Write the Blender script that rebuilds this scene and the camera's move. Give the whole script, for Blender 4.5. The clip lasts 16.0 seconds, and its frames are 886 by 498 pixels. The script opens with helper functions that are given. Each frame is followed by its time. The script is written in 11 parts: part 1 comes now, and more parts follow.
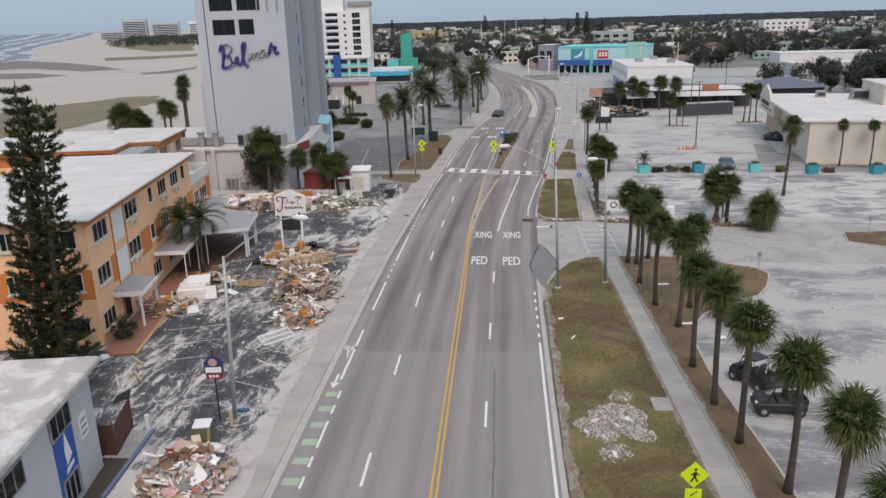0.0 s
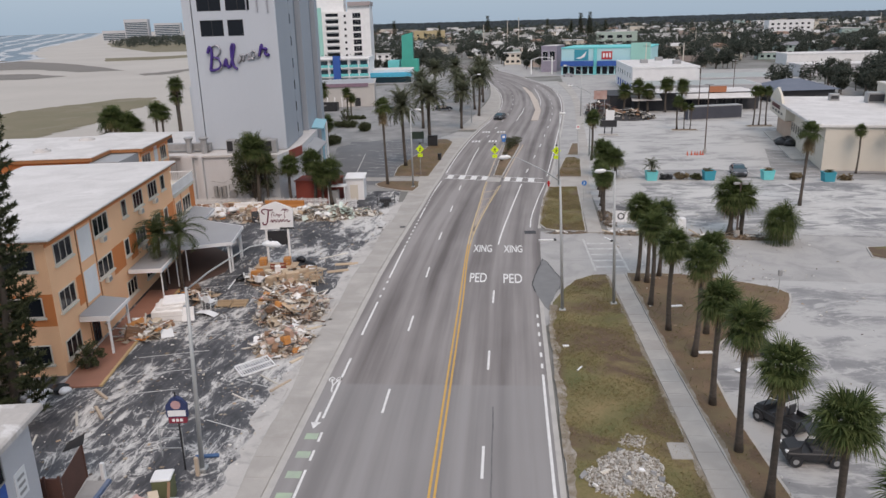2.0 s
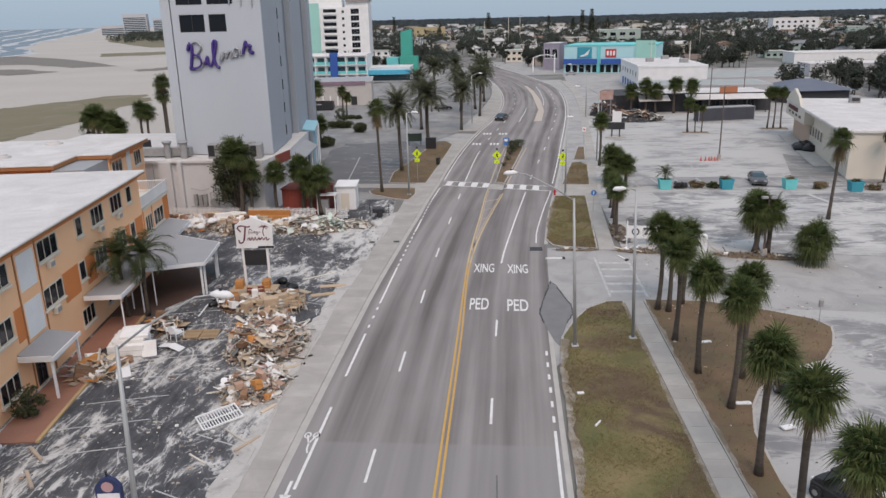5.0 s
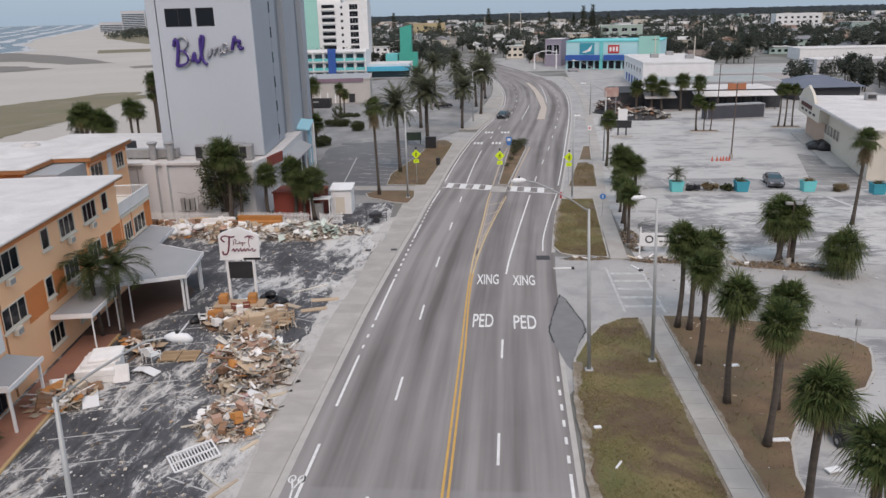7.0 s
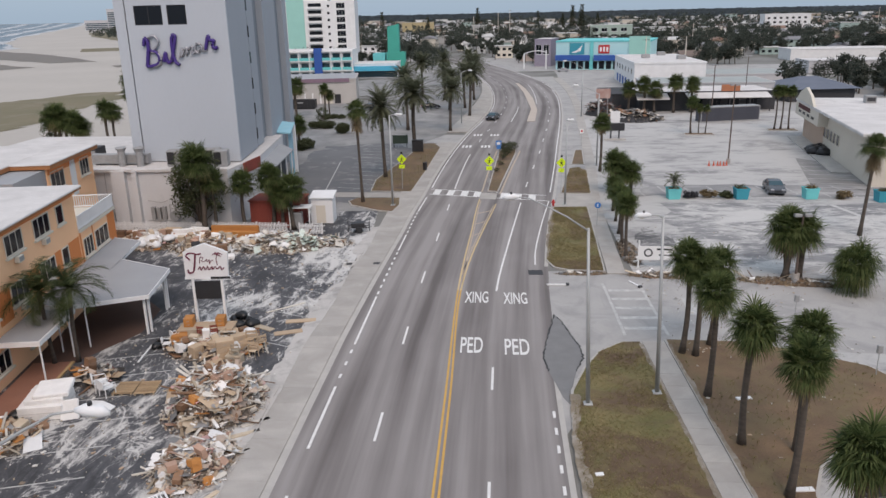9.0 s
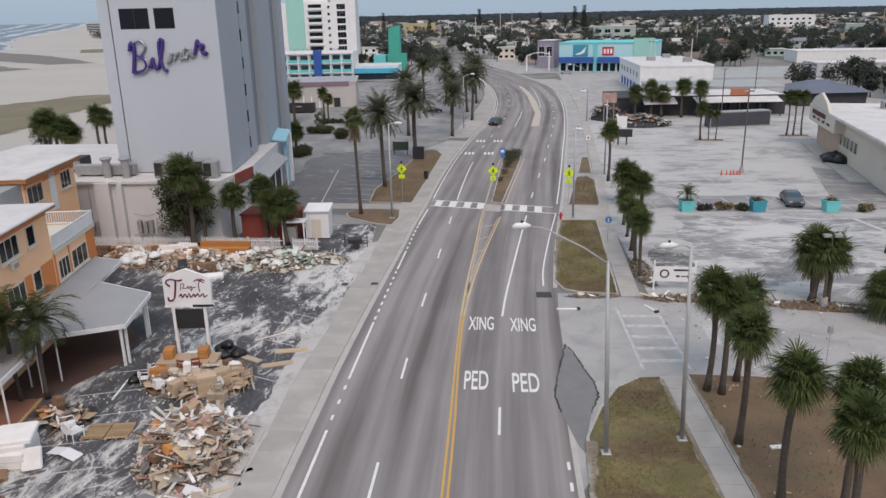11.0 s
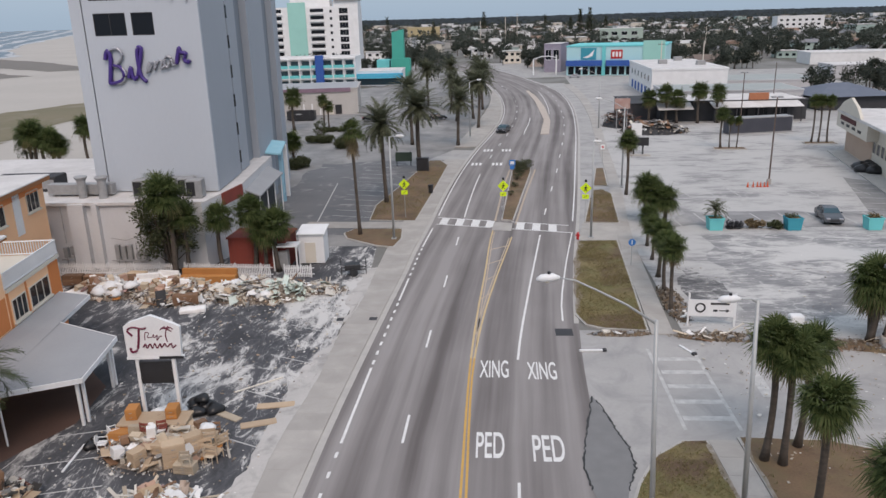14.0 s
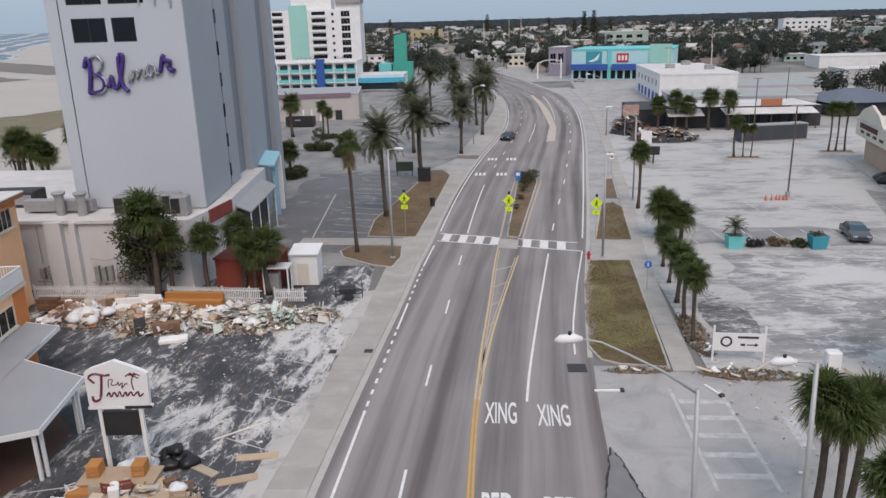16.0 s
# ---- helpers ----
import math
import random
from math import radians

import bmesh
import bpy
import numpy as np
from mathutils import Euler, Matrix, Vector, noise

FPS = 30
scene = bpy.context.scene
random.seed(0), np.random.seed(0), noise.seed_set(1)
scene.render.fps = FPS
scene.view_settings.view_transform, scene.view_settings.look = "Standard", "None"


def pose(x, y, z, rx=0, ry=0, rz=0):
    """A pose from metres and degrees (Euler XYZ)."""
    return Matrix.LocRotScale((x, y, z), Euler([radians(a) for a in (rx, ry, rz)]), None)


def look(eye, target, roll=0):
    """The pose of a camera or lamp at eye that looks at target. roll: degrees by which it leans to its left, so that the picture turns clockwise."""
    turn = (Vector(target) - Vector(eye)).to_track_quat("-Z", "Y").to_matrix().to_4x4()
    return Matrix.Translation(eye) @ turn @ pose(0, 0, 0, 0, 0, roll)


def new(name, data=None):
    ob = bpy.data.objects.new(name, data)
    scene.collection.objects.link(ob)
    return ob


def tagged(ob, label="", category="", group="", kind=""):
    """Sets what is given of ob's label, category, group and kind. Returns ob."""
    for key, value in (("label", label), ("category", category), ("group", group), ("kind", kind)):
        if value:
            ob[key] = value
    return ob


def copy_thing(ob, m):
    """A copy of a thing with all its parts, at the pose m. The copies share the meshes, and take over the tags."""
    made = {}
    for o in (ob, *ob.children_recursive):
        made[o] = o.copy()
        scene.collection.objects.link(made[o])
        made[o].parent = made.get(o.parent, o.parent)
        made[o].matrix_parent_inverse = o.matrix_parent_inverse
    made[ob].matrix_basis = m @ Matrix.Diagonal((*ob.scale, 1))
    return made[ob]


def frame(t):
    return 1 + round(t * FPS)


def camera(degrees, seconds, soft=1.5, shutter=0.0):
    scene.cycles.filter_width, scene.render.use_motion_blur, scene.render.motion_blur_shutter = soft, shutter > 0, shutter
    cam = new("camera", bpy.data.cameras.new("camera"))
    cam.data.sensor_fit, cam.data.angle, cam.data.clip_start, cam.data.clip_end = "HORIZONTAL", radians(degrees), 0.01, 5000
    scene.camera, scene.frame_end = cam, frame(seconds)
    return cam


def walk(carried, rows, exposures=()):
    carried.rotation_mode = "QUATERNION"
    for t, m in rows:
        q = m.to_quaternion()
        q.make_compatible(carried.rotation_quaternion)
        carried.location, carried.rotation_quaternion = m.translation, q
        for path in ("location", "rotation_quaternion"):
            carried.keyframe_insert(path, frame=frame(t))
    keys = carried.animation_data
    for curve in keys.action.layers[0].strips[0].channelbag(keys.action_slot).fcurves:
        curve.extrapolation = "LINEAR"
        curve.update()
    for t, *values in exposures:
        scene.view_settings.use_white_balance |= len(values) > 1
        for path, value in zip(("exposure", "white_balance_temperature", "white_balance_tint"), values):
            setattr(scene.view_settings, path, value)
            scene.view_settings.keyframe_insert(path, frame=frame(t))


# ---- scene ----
cam = camera(61.4, 16.0)
PATH = [
    (0, (3.407, -0.427, 21.656), (3.256, 1.482, 21.079), -1.6),
    (0.5, (3.502, 0.876, 21.694), (3.35, 2.785, 21.118), -1.7),
    (1, (3.565, 2.115, 21.705), (3.41, 4.024, 21.129), -1.7),
    (1.5, (3.629, 3.294, 21.698), (3.471, 5.203, 21.12), -1.6),
    (2, (3.62, 4.446, 21.68), (3.462, 6.355, 21.104), -1.6),
    (2.5, (3.631, 5.607, 21.682), (3.473, 7.515, 21.105), -1.5),
    (3, (3.621, 6.791, 21.694), (3.464, 8.699, 21.116), -1.5),
    (3.5, (3.591, 7.948, 21.702), (3.434, 9.855, 21.12), -1.5),
    (4, (3.489, 9.192, 21.687), (3.333, 11.099, 21.105), -1.3),
    (6.5, (2.962, 15.48, 21.422), (2.804, 17.384, 20.831), -1.4),
    (7, (2.859, 16.568, 21.345), (2.702, 18.472, 20.752), -1.4),
    (7.5, (2.795, 17.682, 21.32), (2.642, 19.585, 20.726), -1.4),
    (8, (2.775, 18.82, 21.3), (2.626, 20.724, 20.704), -1.3),
    (8.5, (2.781, 19.97, 21.282), (2.642, 21.874, 20.686), -1.3),
    (9, (2.799, 21.135, 21.266), (2.671, 23.04, 20.671), -1.2),
    (11.5, (2.374, 26.673, 21.616), (2.241, 28.579, 21.023), -1.2),
    (12, (2.287, 27.798, 21.603), (2.151, 29.704, 21.012), -1.4),
    (12.5, (2.208, 28.934, 21.55), (2.069, 30.839, 20.959), -1.5),
    (13, (2.13, 30.147, 21.531), (1.988, 32.053, 20.943), -1.5),
    (13.5, (2.035, 31.318, 21.516), (1.891, 33.225, 20.93), -1.5),
    (14, (1.943, 32.651, 21.535), (1.797, 34.558, 20.95), -1.6),
    (14.5, (1.856, 33.978, 21.56), (1.709, 35.886, 20.977), -1.6),
    (15, (1.825, 35.105, 21.617), (1.674, 37.012, 21.035), -1.7),
    (15.5, (1.817, 36.234, 21.719), (1.664, 38.142, 21.138), -1.7),
    (16, (1.714, 37.506, 21.795), (1.56, 39.414, 21.216), -1.6),
]
walk(cam, [(t, look(eye, target, roll)) for t, eye, target, roll in PATH], [(0.0, 0.0, 7350, 21.0), (16.0, 0.0, 7200, 21.0)])

# ---- sky and light: an even, overcast winter day ----
world = bpy.data.worlds.new("overcast_sky")
scene.world = world
world.use_nodes = True
wn = world.node_tree
wn.nodes.clear()
sky = wn.nodes.new("ShaderNodeTexSky")
sky.sky_type = "NISHITA"
sky.sun_disc = False
sky.sun_elevation = radians(48)
sky.sun_rotation = radians(167)
sky.air_density, sky.dust_density, sky.ozone_density = 1.0, 3.0, 1.5
grey = wn.nodes.new("ShaderNodeMixRGB")
grey.inputs[0].default_value = 0.72
grey.inputs[2].default_value = (5.3, 7.1, 8.7, 1)
bg = wn.nodes.new("ShaderNodeBackground")
bg.inputs[1].default_value = 0.10
wout = wn.nodes.new("ShaderNodeOutputWorld")
wn.links.new(sky.outputs[0], grey.inputs[1])
# an overcast dome: the zenith is brighter than the horizon
dome = wn.nodes.new("ShaderNodeTexCoord")
height = wn.nodes.new("ShaderNodeSeparateXYZ")
wn.links.new(dome.outputs["Generated"], height.inputs[0])
rise = wn.nodes.new("ShaderNodeMapRange")
rise.inputs[1].default_value, rise.inputs[2].default_value = 0.0, 0.9
rise.inputs[3].default_value, rise.inputs[4].default_value = 0.84, 1.46
wn.links.new(height.outputs[2], rise.inputs[0])
scale_up = wn.nodes.new("ShaderNodeVectorMath")
scale_up.operation = "SCALE"
low_band = wn.nodes.new("ShaderNodeMapRange")
low_band.inputs[1].default_value, low_band.inputs[2].default_value = 0.02, 0.40
low_band.inputs[3].default_value, low_band.inputs[4].default_value = 1.0, 0.0
wn.links.new(height.outputs[2], low_band.inputs[0])
cool = wn.nodes.new("ShaderNodeMixRGB")
cool.blend_type = "MULTIPLY"
cool.inputs[2].default_value = (0.93, 1.03, 1.10, 1)
wn.links.new(low_band.outputs[0], cool.inputs[0])
wn.links.new(grey.outputs[0], cool.inputs[1])
wn.links.new(cool.outputs[0], scale_up.inputs[0])
wn.links.new(rise.outputs[0], scale_up.inputs["Scale"])
wn.links.new(scale_up.outputs[0], bg.inputs[0])
wn.links.new(bg.outputs[0], wout.inputs[0])

sun = new("sun", bpy.data.lights.new("sun", "SUN"))
sun.data.energy, sun.data.angle, sun.data.color = 1.45, radians(30), (1.0, 0.93, 0.84)
sun.matrix_world = look((0, 0, 60), (-12, 50, 0))
scene.view_settings.exposure = 0.0

# ---- materials ----
MATS = {}


def surface(name, c1, c2=None, rough=0.8, scale=1.0, fine=18.0, bump=0.15, amount=0.6, metal=0.0, stretch=(1, 1, 1), random_tint=0.0,
            spec=0.4, third=None, third_at=0.62, third_scale=0.4, local=False, emit=None, alpha=None, third_soft=0.08, third_stretch=None, third_warp=1.1):
    """A procedural surface: two colours mixed by coarse and fine noise, an optional third in patches, and a bump."""
    m = bpy.data.materials.new(name)
    m.use_nodes = True
    nt = m.node_tree
    b = nt.nodes["Principled BSDF"]
    c2 = c2 or tuple(v * 0.75 for v in c1)
    if local:
        src = nt.nodes.new("ShaderNodeTexCoord").outputs["Object"]
    else:
        src = nt.nodes.new("ShaderNodeNewGeometry").outputs["Position"]
    mp = nt.nodes.new("ShaderNodeMapping")
    mp.inputs["Scale"].default_value = stretch
    nt.links.new(src, mp.inputs[0])
    n1 = nt.nodes.new("ShaderNodeTexNoise")
    n1.inputs["Scale"].default_value, n1.inputs["Detail"].default_value = scale, 6
    n2 = nt.nodes.new("ShaderNodeTexNoise")
    n2.inputs["Scale"].default_value, n2.inputs["Detail"].default_value = fine, 3
    for n in (n1, n2):
        nt.links.new(mp.outputs[0], n.inputs["Vector"])
    add = nt.nodes.new("ShaderNodeMath")
    add.operation = "MULTIPLY_ADD"
    nt.links.new(n2.outputs["Fac"], add.inputs[0])
    add.inputs[1].default_value = 0.45
    nt.links.new(n1.outputs["Fac"], add.inputs[2])
    rm = nt.nodes.new("ShaderNodeMapRange")
    rm.inputs[1].default_value, rm.inputs[2].default_value = 0.5, 0.95
    rm.inputs[3].default_value, rm.inputs[4].default_value = 0.0, amount
    nt.links.new(add.outputs[0], rm.inputs[0])
    mix = nt.nodes.new("ShaderNodeMixRGB")
    mix.inputs[1].default_value, mix.inputs[2].default_value = (*c1, 1), (*c2, 1)
    nt.links.new(rm.outputs[0], mix.inputs[0])
    col = mix.outputs[0]
    if third:
        n3 = nt.nodes.new("ShaderNodeTexNoise")
        n3.inputs["Scale"].default_value, n3.inputs["Detail"].default_value = third_scale, 8
        n3.inputs["Distortion"].default_value = third_warp
        n3.inputs["Roughness"].default_value = 0.62
        if third_stretch:
            mp3 = nt.nodes.new("ShaderNodeMapping")
            mp3.inputs["Scale"].default_value = third_stretch
            nt.links.new(src, mp3.inputs[0])
            nt.links.new(mp3.outputs[0], n3.inputs["Vector"])
        else:
            nt.links.new(src, n3.inputs["Vector"])
        r3 = nt.nodes.new("ShaderNodeMapRange")
        r3.inputs[1].default_value, r3.inputs[2].default_value = third_at - third_soft, third_at + third_soft
        nt.links.new(n3.outputs["Fac"], r3.inputs[0])
        mix3 = nt.nodes.new("ShaderNodeMixRGB")
        mix3.inputs[2].default_value = (*third, 1)
        nt.links.new(r3.outputs[0], mix3.inputs[0])
        nt.links.new(col, mix3.inputs[1])
        col = mix3.outputs[0]
    if random_tint:
        oi = nt.nodes.new("ShaderNodeObjectInfo")
        hv = nt.nodes.new("ShaderNodeHueSaturation")
        rr = nt.nodes.new("ShaderNodeMapRange")
        rr.inputs[3].default_value, rr.inputs[4].default_value = 1 - random_tint, 1 + random_tint
        nt.links.new(oi.outputs["Random"], rr.inputs[0])
        nt.links.new(rr.outputs[0], hv.inputs["Value"])
        nt.links.new(col, hv.inputs["Color"])
        col = hv.outputs[0]
    nt.links.new(col, b.inputs["Base Color"])
    b.inputs["Roughness"].default_value, b.inputs["Metallic"].default_value = rough, metal
    b.inputs["Specular IOR Level"].default_value = spec
    if bump:
        bp = nt.nodes.new("ShaderNodeBump")
        bp.inputs["Strength"].default_value, bp.inputs["Distance"].default_value = bump, 0.05
        nt.links.new(add.outputs[0], bp.inputs["Height"])
        nt.links.new(bp.outputs[0], b.inputs["Normal"])
    if emit:
        b.inputs["Emission Color"].default_value, b.inputs["Emission Strength"].default_value = (*c1, 1), emit
    MATS[name] = m
    return m


def islands(name, colours, rough=0.85, value=0.25, bump=0.1, fine=30.0, through_light=0.0):
    """Loose pieces joined in one mesh: each island takes its own colour from a ramp."""
    m = bpy.data.materials.new(name)
    m.use_nodes = True
    nt = m.node_tree
    b = nt.nodes["Principled BSDF"]
    g = nt.nodes.new("ShaderNodeNewGeometry")
    ramp = nt.nodes.new("ShaderNodeValToRGB")
    ramp.color_ramp.interpolation = "CONSTANT"
    els = ramp.color_ramp.elements
    while len(els) < len(colours):
        els.new(0.5)
    for n, c in enumerate(colours):
        els[n].position, els[n].color = n / len(colours), (*c, 1)
    nt.links.new(g.outputs["Random Per Island"], ramp.inputs[0])
    ns = nt.nodes.new("ShaderNodeTexNoise")
    ns.inputs["Scale"].default_value, ns.inputs["Detail"].default_value = fine, 4
    nt.links.new(g.outputs["Position"], ns.inputs["Vector"])
    hv = nt.nodes.new("ShaderNodeHueSaturation")
    rr = nt.nodes.new("ShaderNodeMapRange")
    rr.inputs[1].default_value, rr.inputs[2].default_value = 0.25, 0.75
    rr.inputs[3].default_value, rr.inputs[4].default_value = 1 - value, 1 + value
    nt.links.new(ns.outputs["Fac"], rr.inputs[0])
    nt.links.new(rr.outputs[0], hv.inputs["Value"])
    nt.links.new(ramp.outputs[0], hv.inputs["Color"])
    nt.links.new(hv.outputs[0], b.inputs["Base Color"])
    b.inputs["Roughness"].default_value = rough
    b.inputs["Specular IOR Level"].default_value = 0.12
    if through_light:
        # thin leaves let part of the light through
        tl, mx = nt.nodes.new("ShaderNodeBsdfTranslucent"), nt.nodes.new("ShaderNodeMixShader")
        mx.inputs[0].default_value = through_light
        nt.links.new(hv.outputs[0], tl.inputs["Color"])
        nt.links.new(b.outputs[0], mx.inputs[1])
        nt.links.new(tl.outputs[0], mx.inputs[2])
        nt.links.new(mx.outputs[0], nt.nodes["Material Output"].inputs["Surface"])
    MATS[name] = m
    return m


def glass(name, c, rough=0.08, spec=0.45):
    m = bpy.data.materials.new(name)
    m.use_nodes = True
    b = m.node_tree.nodes["Principled BSDF"]
    b.inputs["Base Color"].default_value = (*c, 1)
    b.inputs["Roughness"].default_value, b.inputs["Specular IOR Level"].default_value = rough, spec
    MATS[name] = m
    return m


def road_material():
    """Worn asphalt: pale wheel tracks run along each lane, by the sheet's own u (metres across) and v (metres along)."""
    m = bpy.data.materials.new("road_asphalt")
    m.use_nodes = True
    nt = m.node_tree
    b = nt.nodes["Principled BSDF"]
    uv = nt.nodes.new("ShaderNodeUVMap")
    uv.uv_map = "across_along"
    sep = nt.nodes.new("ShaderNodeSeparateXYZ")
    nt.links.new(uv.outputs[0], sep.inputs[0])
    # every lane of about 3.1 m has a dark oily middle between paler wheel tracks
    wave = nt.nodes.new("ShaderNodeMath")
    wave.operation = "MULTIPLY"
    wave.inputs[1].default_value = 2 * math.pi / 3.12
    off = nt.nodes.new("ShaderNodeMath")
    off.operation = "ADD"
    off.inputs[1].default_value = 0.45
    nt.links.new(sep.outputs[0], off.inputs[0])
    nt.links.new(off.outputs[0], wave.inputs[0])
    co = nt.nodes.new("ShaderNodeMath")
    co.operation = "COSINE"
    nt.links.new(wave.outputs[0], co.inputs[0])
    double = nt.nodes.new("ShaderNodeMath")
    double.operation = "MULTIPLY"
    double.inputs[1].default_value = 2.0
    nt.links.new(wave.outputs[0], double.inputs[0])
    co2 = nt.nodes.new("ShaderNodeMath")
    co2.operation = "COSINE"
    nt.links.new(double.outputs[0], co2.inputs[0])

    def streaks(scale, detail):
        mp = nt.nodes.new("ShaderNodeMapping")
        mp.inputs["Scale"].default_value = scale
        nt.links.new(uv.outputs[0], mp.inputs[0])
        n = nt.nodes.new("ShaderNodeTexNoise")
        n.inputs["Scale"].default_value, n.inputs["Detail"].default_value = 1.0, detail
        nt.links.new(mp.outputs[0], n.inputs["Vector"])
        return n.outputs["Fac"]

    def plus(a, factor, b):
        m_ = nt.nodes.new("ShaderNodeMath")
        m_.operation = "MULTIPLY_ADD"
        nt.links.new(a, m_.inputs[0])
        m_.inputs[1].default_value = factor
        if b is None:
            m_.inputs[2].default_value = 0.0
        else:
            nt.links.new(b, m_.inputs[2])
        return m_.outputs[0]

    grain = nt.nodes.new("ShaderNodeTexNoise")
    grain.inputs["Scale"].default_value, grain.inputs["Detail"].default_value = 26.0, 4
    nt.links.new(uv.outputs[0], grain.inputs["Vector"])
    tone = plus(co.outputs[0], 0.055, streaks((0.55, 0.018, 1), 4))
    tone = plus(co2.outputs[0], -0.05, tone)
    tone = plus(streaks((2.6, 0.05, 1), 4), 0.30, tone)
    tone = plus(streaks((0.25, 0.12, 1), 5), 0.22, tone)
    tone = plus(grain.outputs["Fac"], 0.14, tone)
    ramp = nt.nodes.new("ShaderNodeValToRGB")
    els = ramp.color_ramp.elements
    els[0].position, els[0].color = 0.58, (0.122, 0.107, 0.103, 1)
    els[1].position, els[1].color = 1.0, (0.288, 0.266, 0.257, 1)
    nt.links.new(tone, ramp.inputs[0])
    # the nearer stretch was resurfaced with a paler mix
    old = nt.nodes.new("ShaderNodeMapRange")
    old.inputs[1].default_value, old.inputs[2].default_value = 46.6, 46.9
    old.inputs[3].default_value, old.inputs[4].default_value = 1.0, 0.0
    nt.links.new(sep.outputs[1], old.inputs[0])
    pale = nt.nodes.new("ShaderNodeMixRGB")
    pale.blend_type = "MIX"
    pale.inputs[2].default_value = (0.262, 0.253, 0.250, 1)
    half = nt.nodes.new("ShaderNodeMath")
    half.operation = "MULTIPLY"
    half.inputs[1].default_value = 0.5
    nt.links.new(old.outputs[0], half.inputs[0])
    nt.links.new(half.outputs[0], pale.inputs[0])
    nt.links.new(ramp.outputs[0], pale.inputs[1])
    nt.links.new(pale.outputs[0], b.inputs["Base Color"])
    b.inputs["Roughness"].default_value, b.inputs["Specular IOR Level"].default_value = 0.85, 0.3
    bp = nt.nodes.new("ShaderNodeBump")
    bp.inputs["Strength"].default_value, bp.inputs["Distance"].default_value = 0.2, 0.02
    nt.links.new(grain.outputs["Fac"], bp.inputs["Height"])
    nt.links.new(bp.outputs[0], b.inputs["Normal"])
    return m


def washed_lot(name, asphalt, damp, silt, sand, amount=0.5, streak=(0.30, 0.85), kerb=None, fine=1.0):
    """Asphalt under washed-up sand: broad bare and silted zones, broken by thin combed smears and a fine grit.
    kerb gives two x values between which the sand thickens."""
    m = bpy.data.materials.new(name)
    m.use_nodes = True
    nt = m.node_tree
    b = nt.nodes["Principled BSDF"]
    pos = nt.nodes.new("ShaderNodeNewGeometry").outputs["Position"]

    def tex(scale, detail, rough=0.55, warp=0.0, stretch=(1, 1, 1), turn=0.0):
        mp = nt.nodes.new("ShaderNodeMapping")
        mp.inputs["Scale"].default_value = stretch
        mp.inputs["Rotation"].default_value = (0, 0, turn)
        nt.links.new(pos, mp.inputs[0])
        n = nt.nodes.new("ShaderNodeTexNoise")
        n.inputs["Scale"].default_value, n.inputs["Detail"].default_value = scale, detail
        n.inputs["Roughness"].default_value, n.inputs["Distortion"].default_value = rough, warp
        nt.links.new(mp.outputs[0], n.inputs["Vector"])
        return n.outputs["Fac"]

    def plus(a, factor, base):
        q = nt.nodes.new("ShaderNodeMath")
        q.operation = "MULTIPLY_ADD"
        nt.links.new(a, q.inputs[0])
        q.inputs[1].default_value = factor
        if base is None:
            q.inputs[2].default_value = 0.0
        else:
            nt.links.new(base, q.inputs[2])
        return q.outputs[0]

    value = plus(tex(0.11, 3, 0.5, 0.6), 0.95, None)
    value = plus(tex(0.42 * fine, 7, 0.62, 1.1, (streak[0], streak[1], 1), 0.45), 1.1, value)
    value = plus(tex(1.3 * fine, 6, 0.58, 0.9, (streak[0] * 1.1, streak[1] * 0.9, 1), -0.3), 0.5, value)
    value = plus(tex(9.0, 5, 0.7), 0.11, value)
    # thin wandering veins: a narrow band round the middle of a warped noise
    for size, turn, gain in ((0.55, 0.5, 0.17), (1.3, -0.2, 0.10)):
        mid = nt.nodes.new("ShaderNodeMath")
        mid.operation = "SUBTRACT"
        nt.links.new(tex(size * fine, 5, 0.55, 1.6, (streak[0], streak[1], 1), turn), mid.inputs[0])
        mid.inputs[1].default_value = 0.5
        off = nt.nodes.new("ShaderNodeMath")
        off.operation = "ABSOLUTE"
        nt.links.new(mid.outputs[0], off.inputs[0])
        vein = nt.nodes.new("ShaderNodeMapRange")
        vein.inputs[1].default_value, vein.inputs[2].default_value = 0.0, 0.035
        vein.inputs[3].default_value, vein.inputs[4].default_value = 1.0, 0.0
        nt.links.new(off.outputs[0], vein.inputs[0])
        value = plus(vein.outputs[0], gain, value)
    if kerb:
        sx = nt.nodes.new("ShaderNodeSeparateXYZ")
        nt.links.new(pos, sx.inputs[0])
        near = nt.nodes.new("ShaderNodeMapRange")
        near.inputs[1].default_value, near.inputs[2].default_value = kerb
        nt.links.new(sx.outputs[0], near.inputs[0])
        value = plus(near.outputs[0], 0.15, value)
        silted = nt.nodes.new("ShaderNodeMapRange")
        silted.inputs[1].default_value, silted.inputs[2].default_value = 32.0, 47.0
        silted.inputs[3].default_value, silted.inputs[4].default_value = 0.05, -0.035
        nt.links.new(sx.outputs[1], silted.inputs[0])
        value = plus(silted.outputs[0], 1.0, value)
    ramp = nt.nodes.new("ShaderNodeValToRGB")
    els = ramp.color_ramp.elements
    while len(els) < 5:
        els.new(0.5)
    lo = 1.46 - 0.2 * amount
    for e, (at, c) in zip(els, ((lo - 0.30, asphalt), (lo - 0.06, damp), (lo + 0.0, silt), (lo + 0.06, tuple(0.5 * (p + q) for p, q in zip(silt, sand))), (lo + 0.16, sand))):
        e.position, e.color = at / 2.0, (*c, 1)
    half = nt.nodes.new("ShaderNodeMath")
    half.operation = "MULTIPLY"
    half.inputs[1].default_value = 0.5
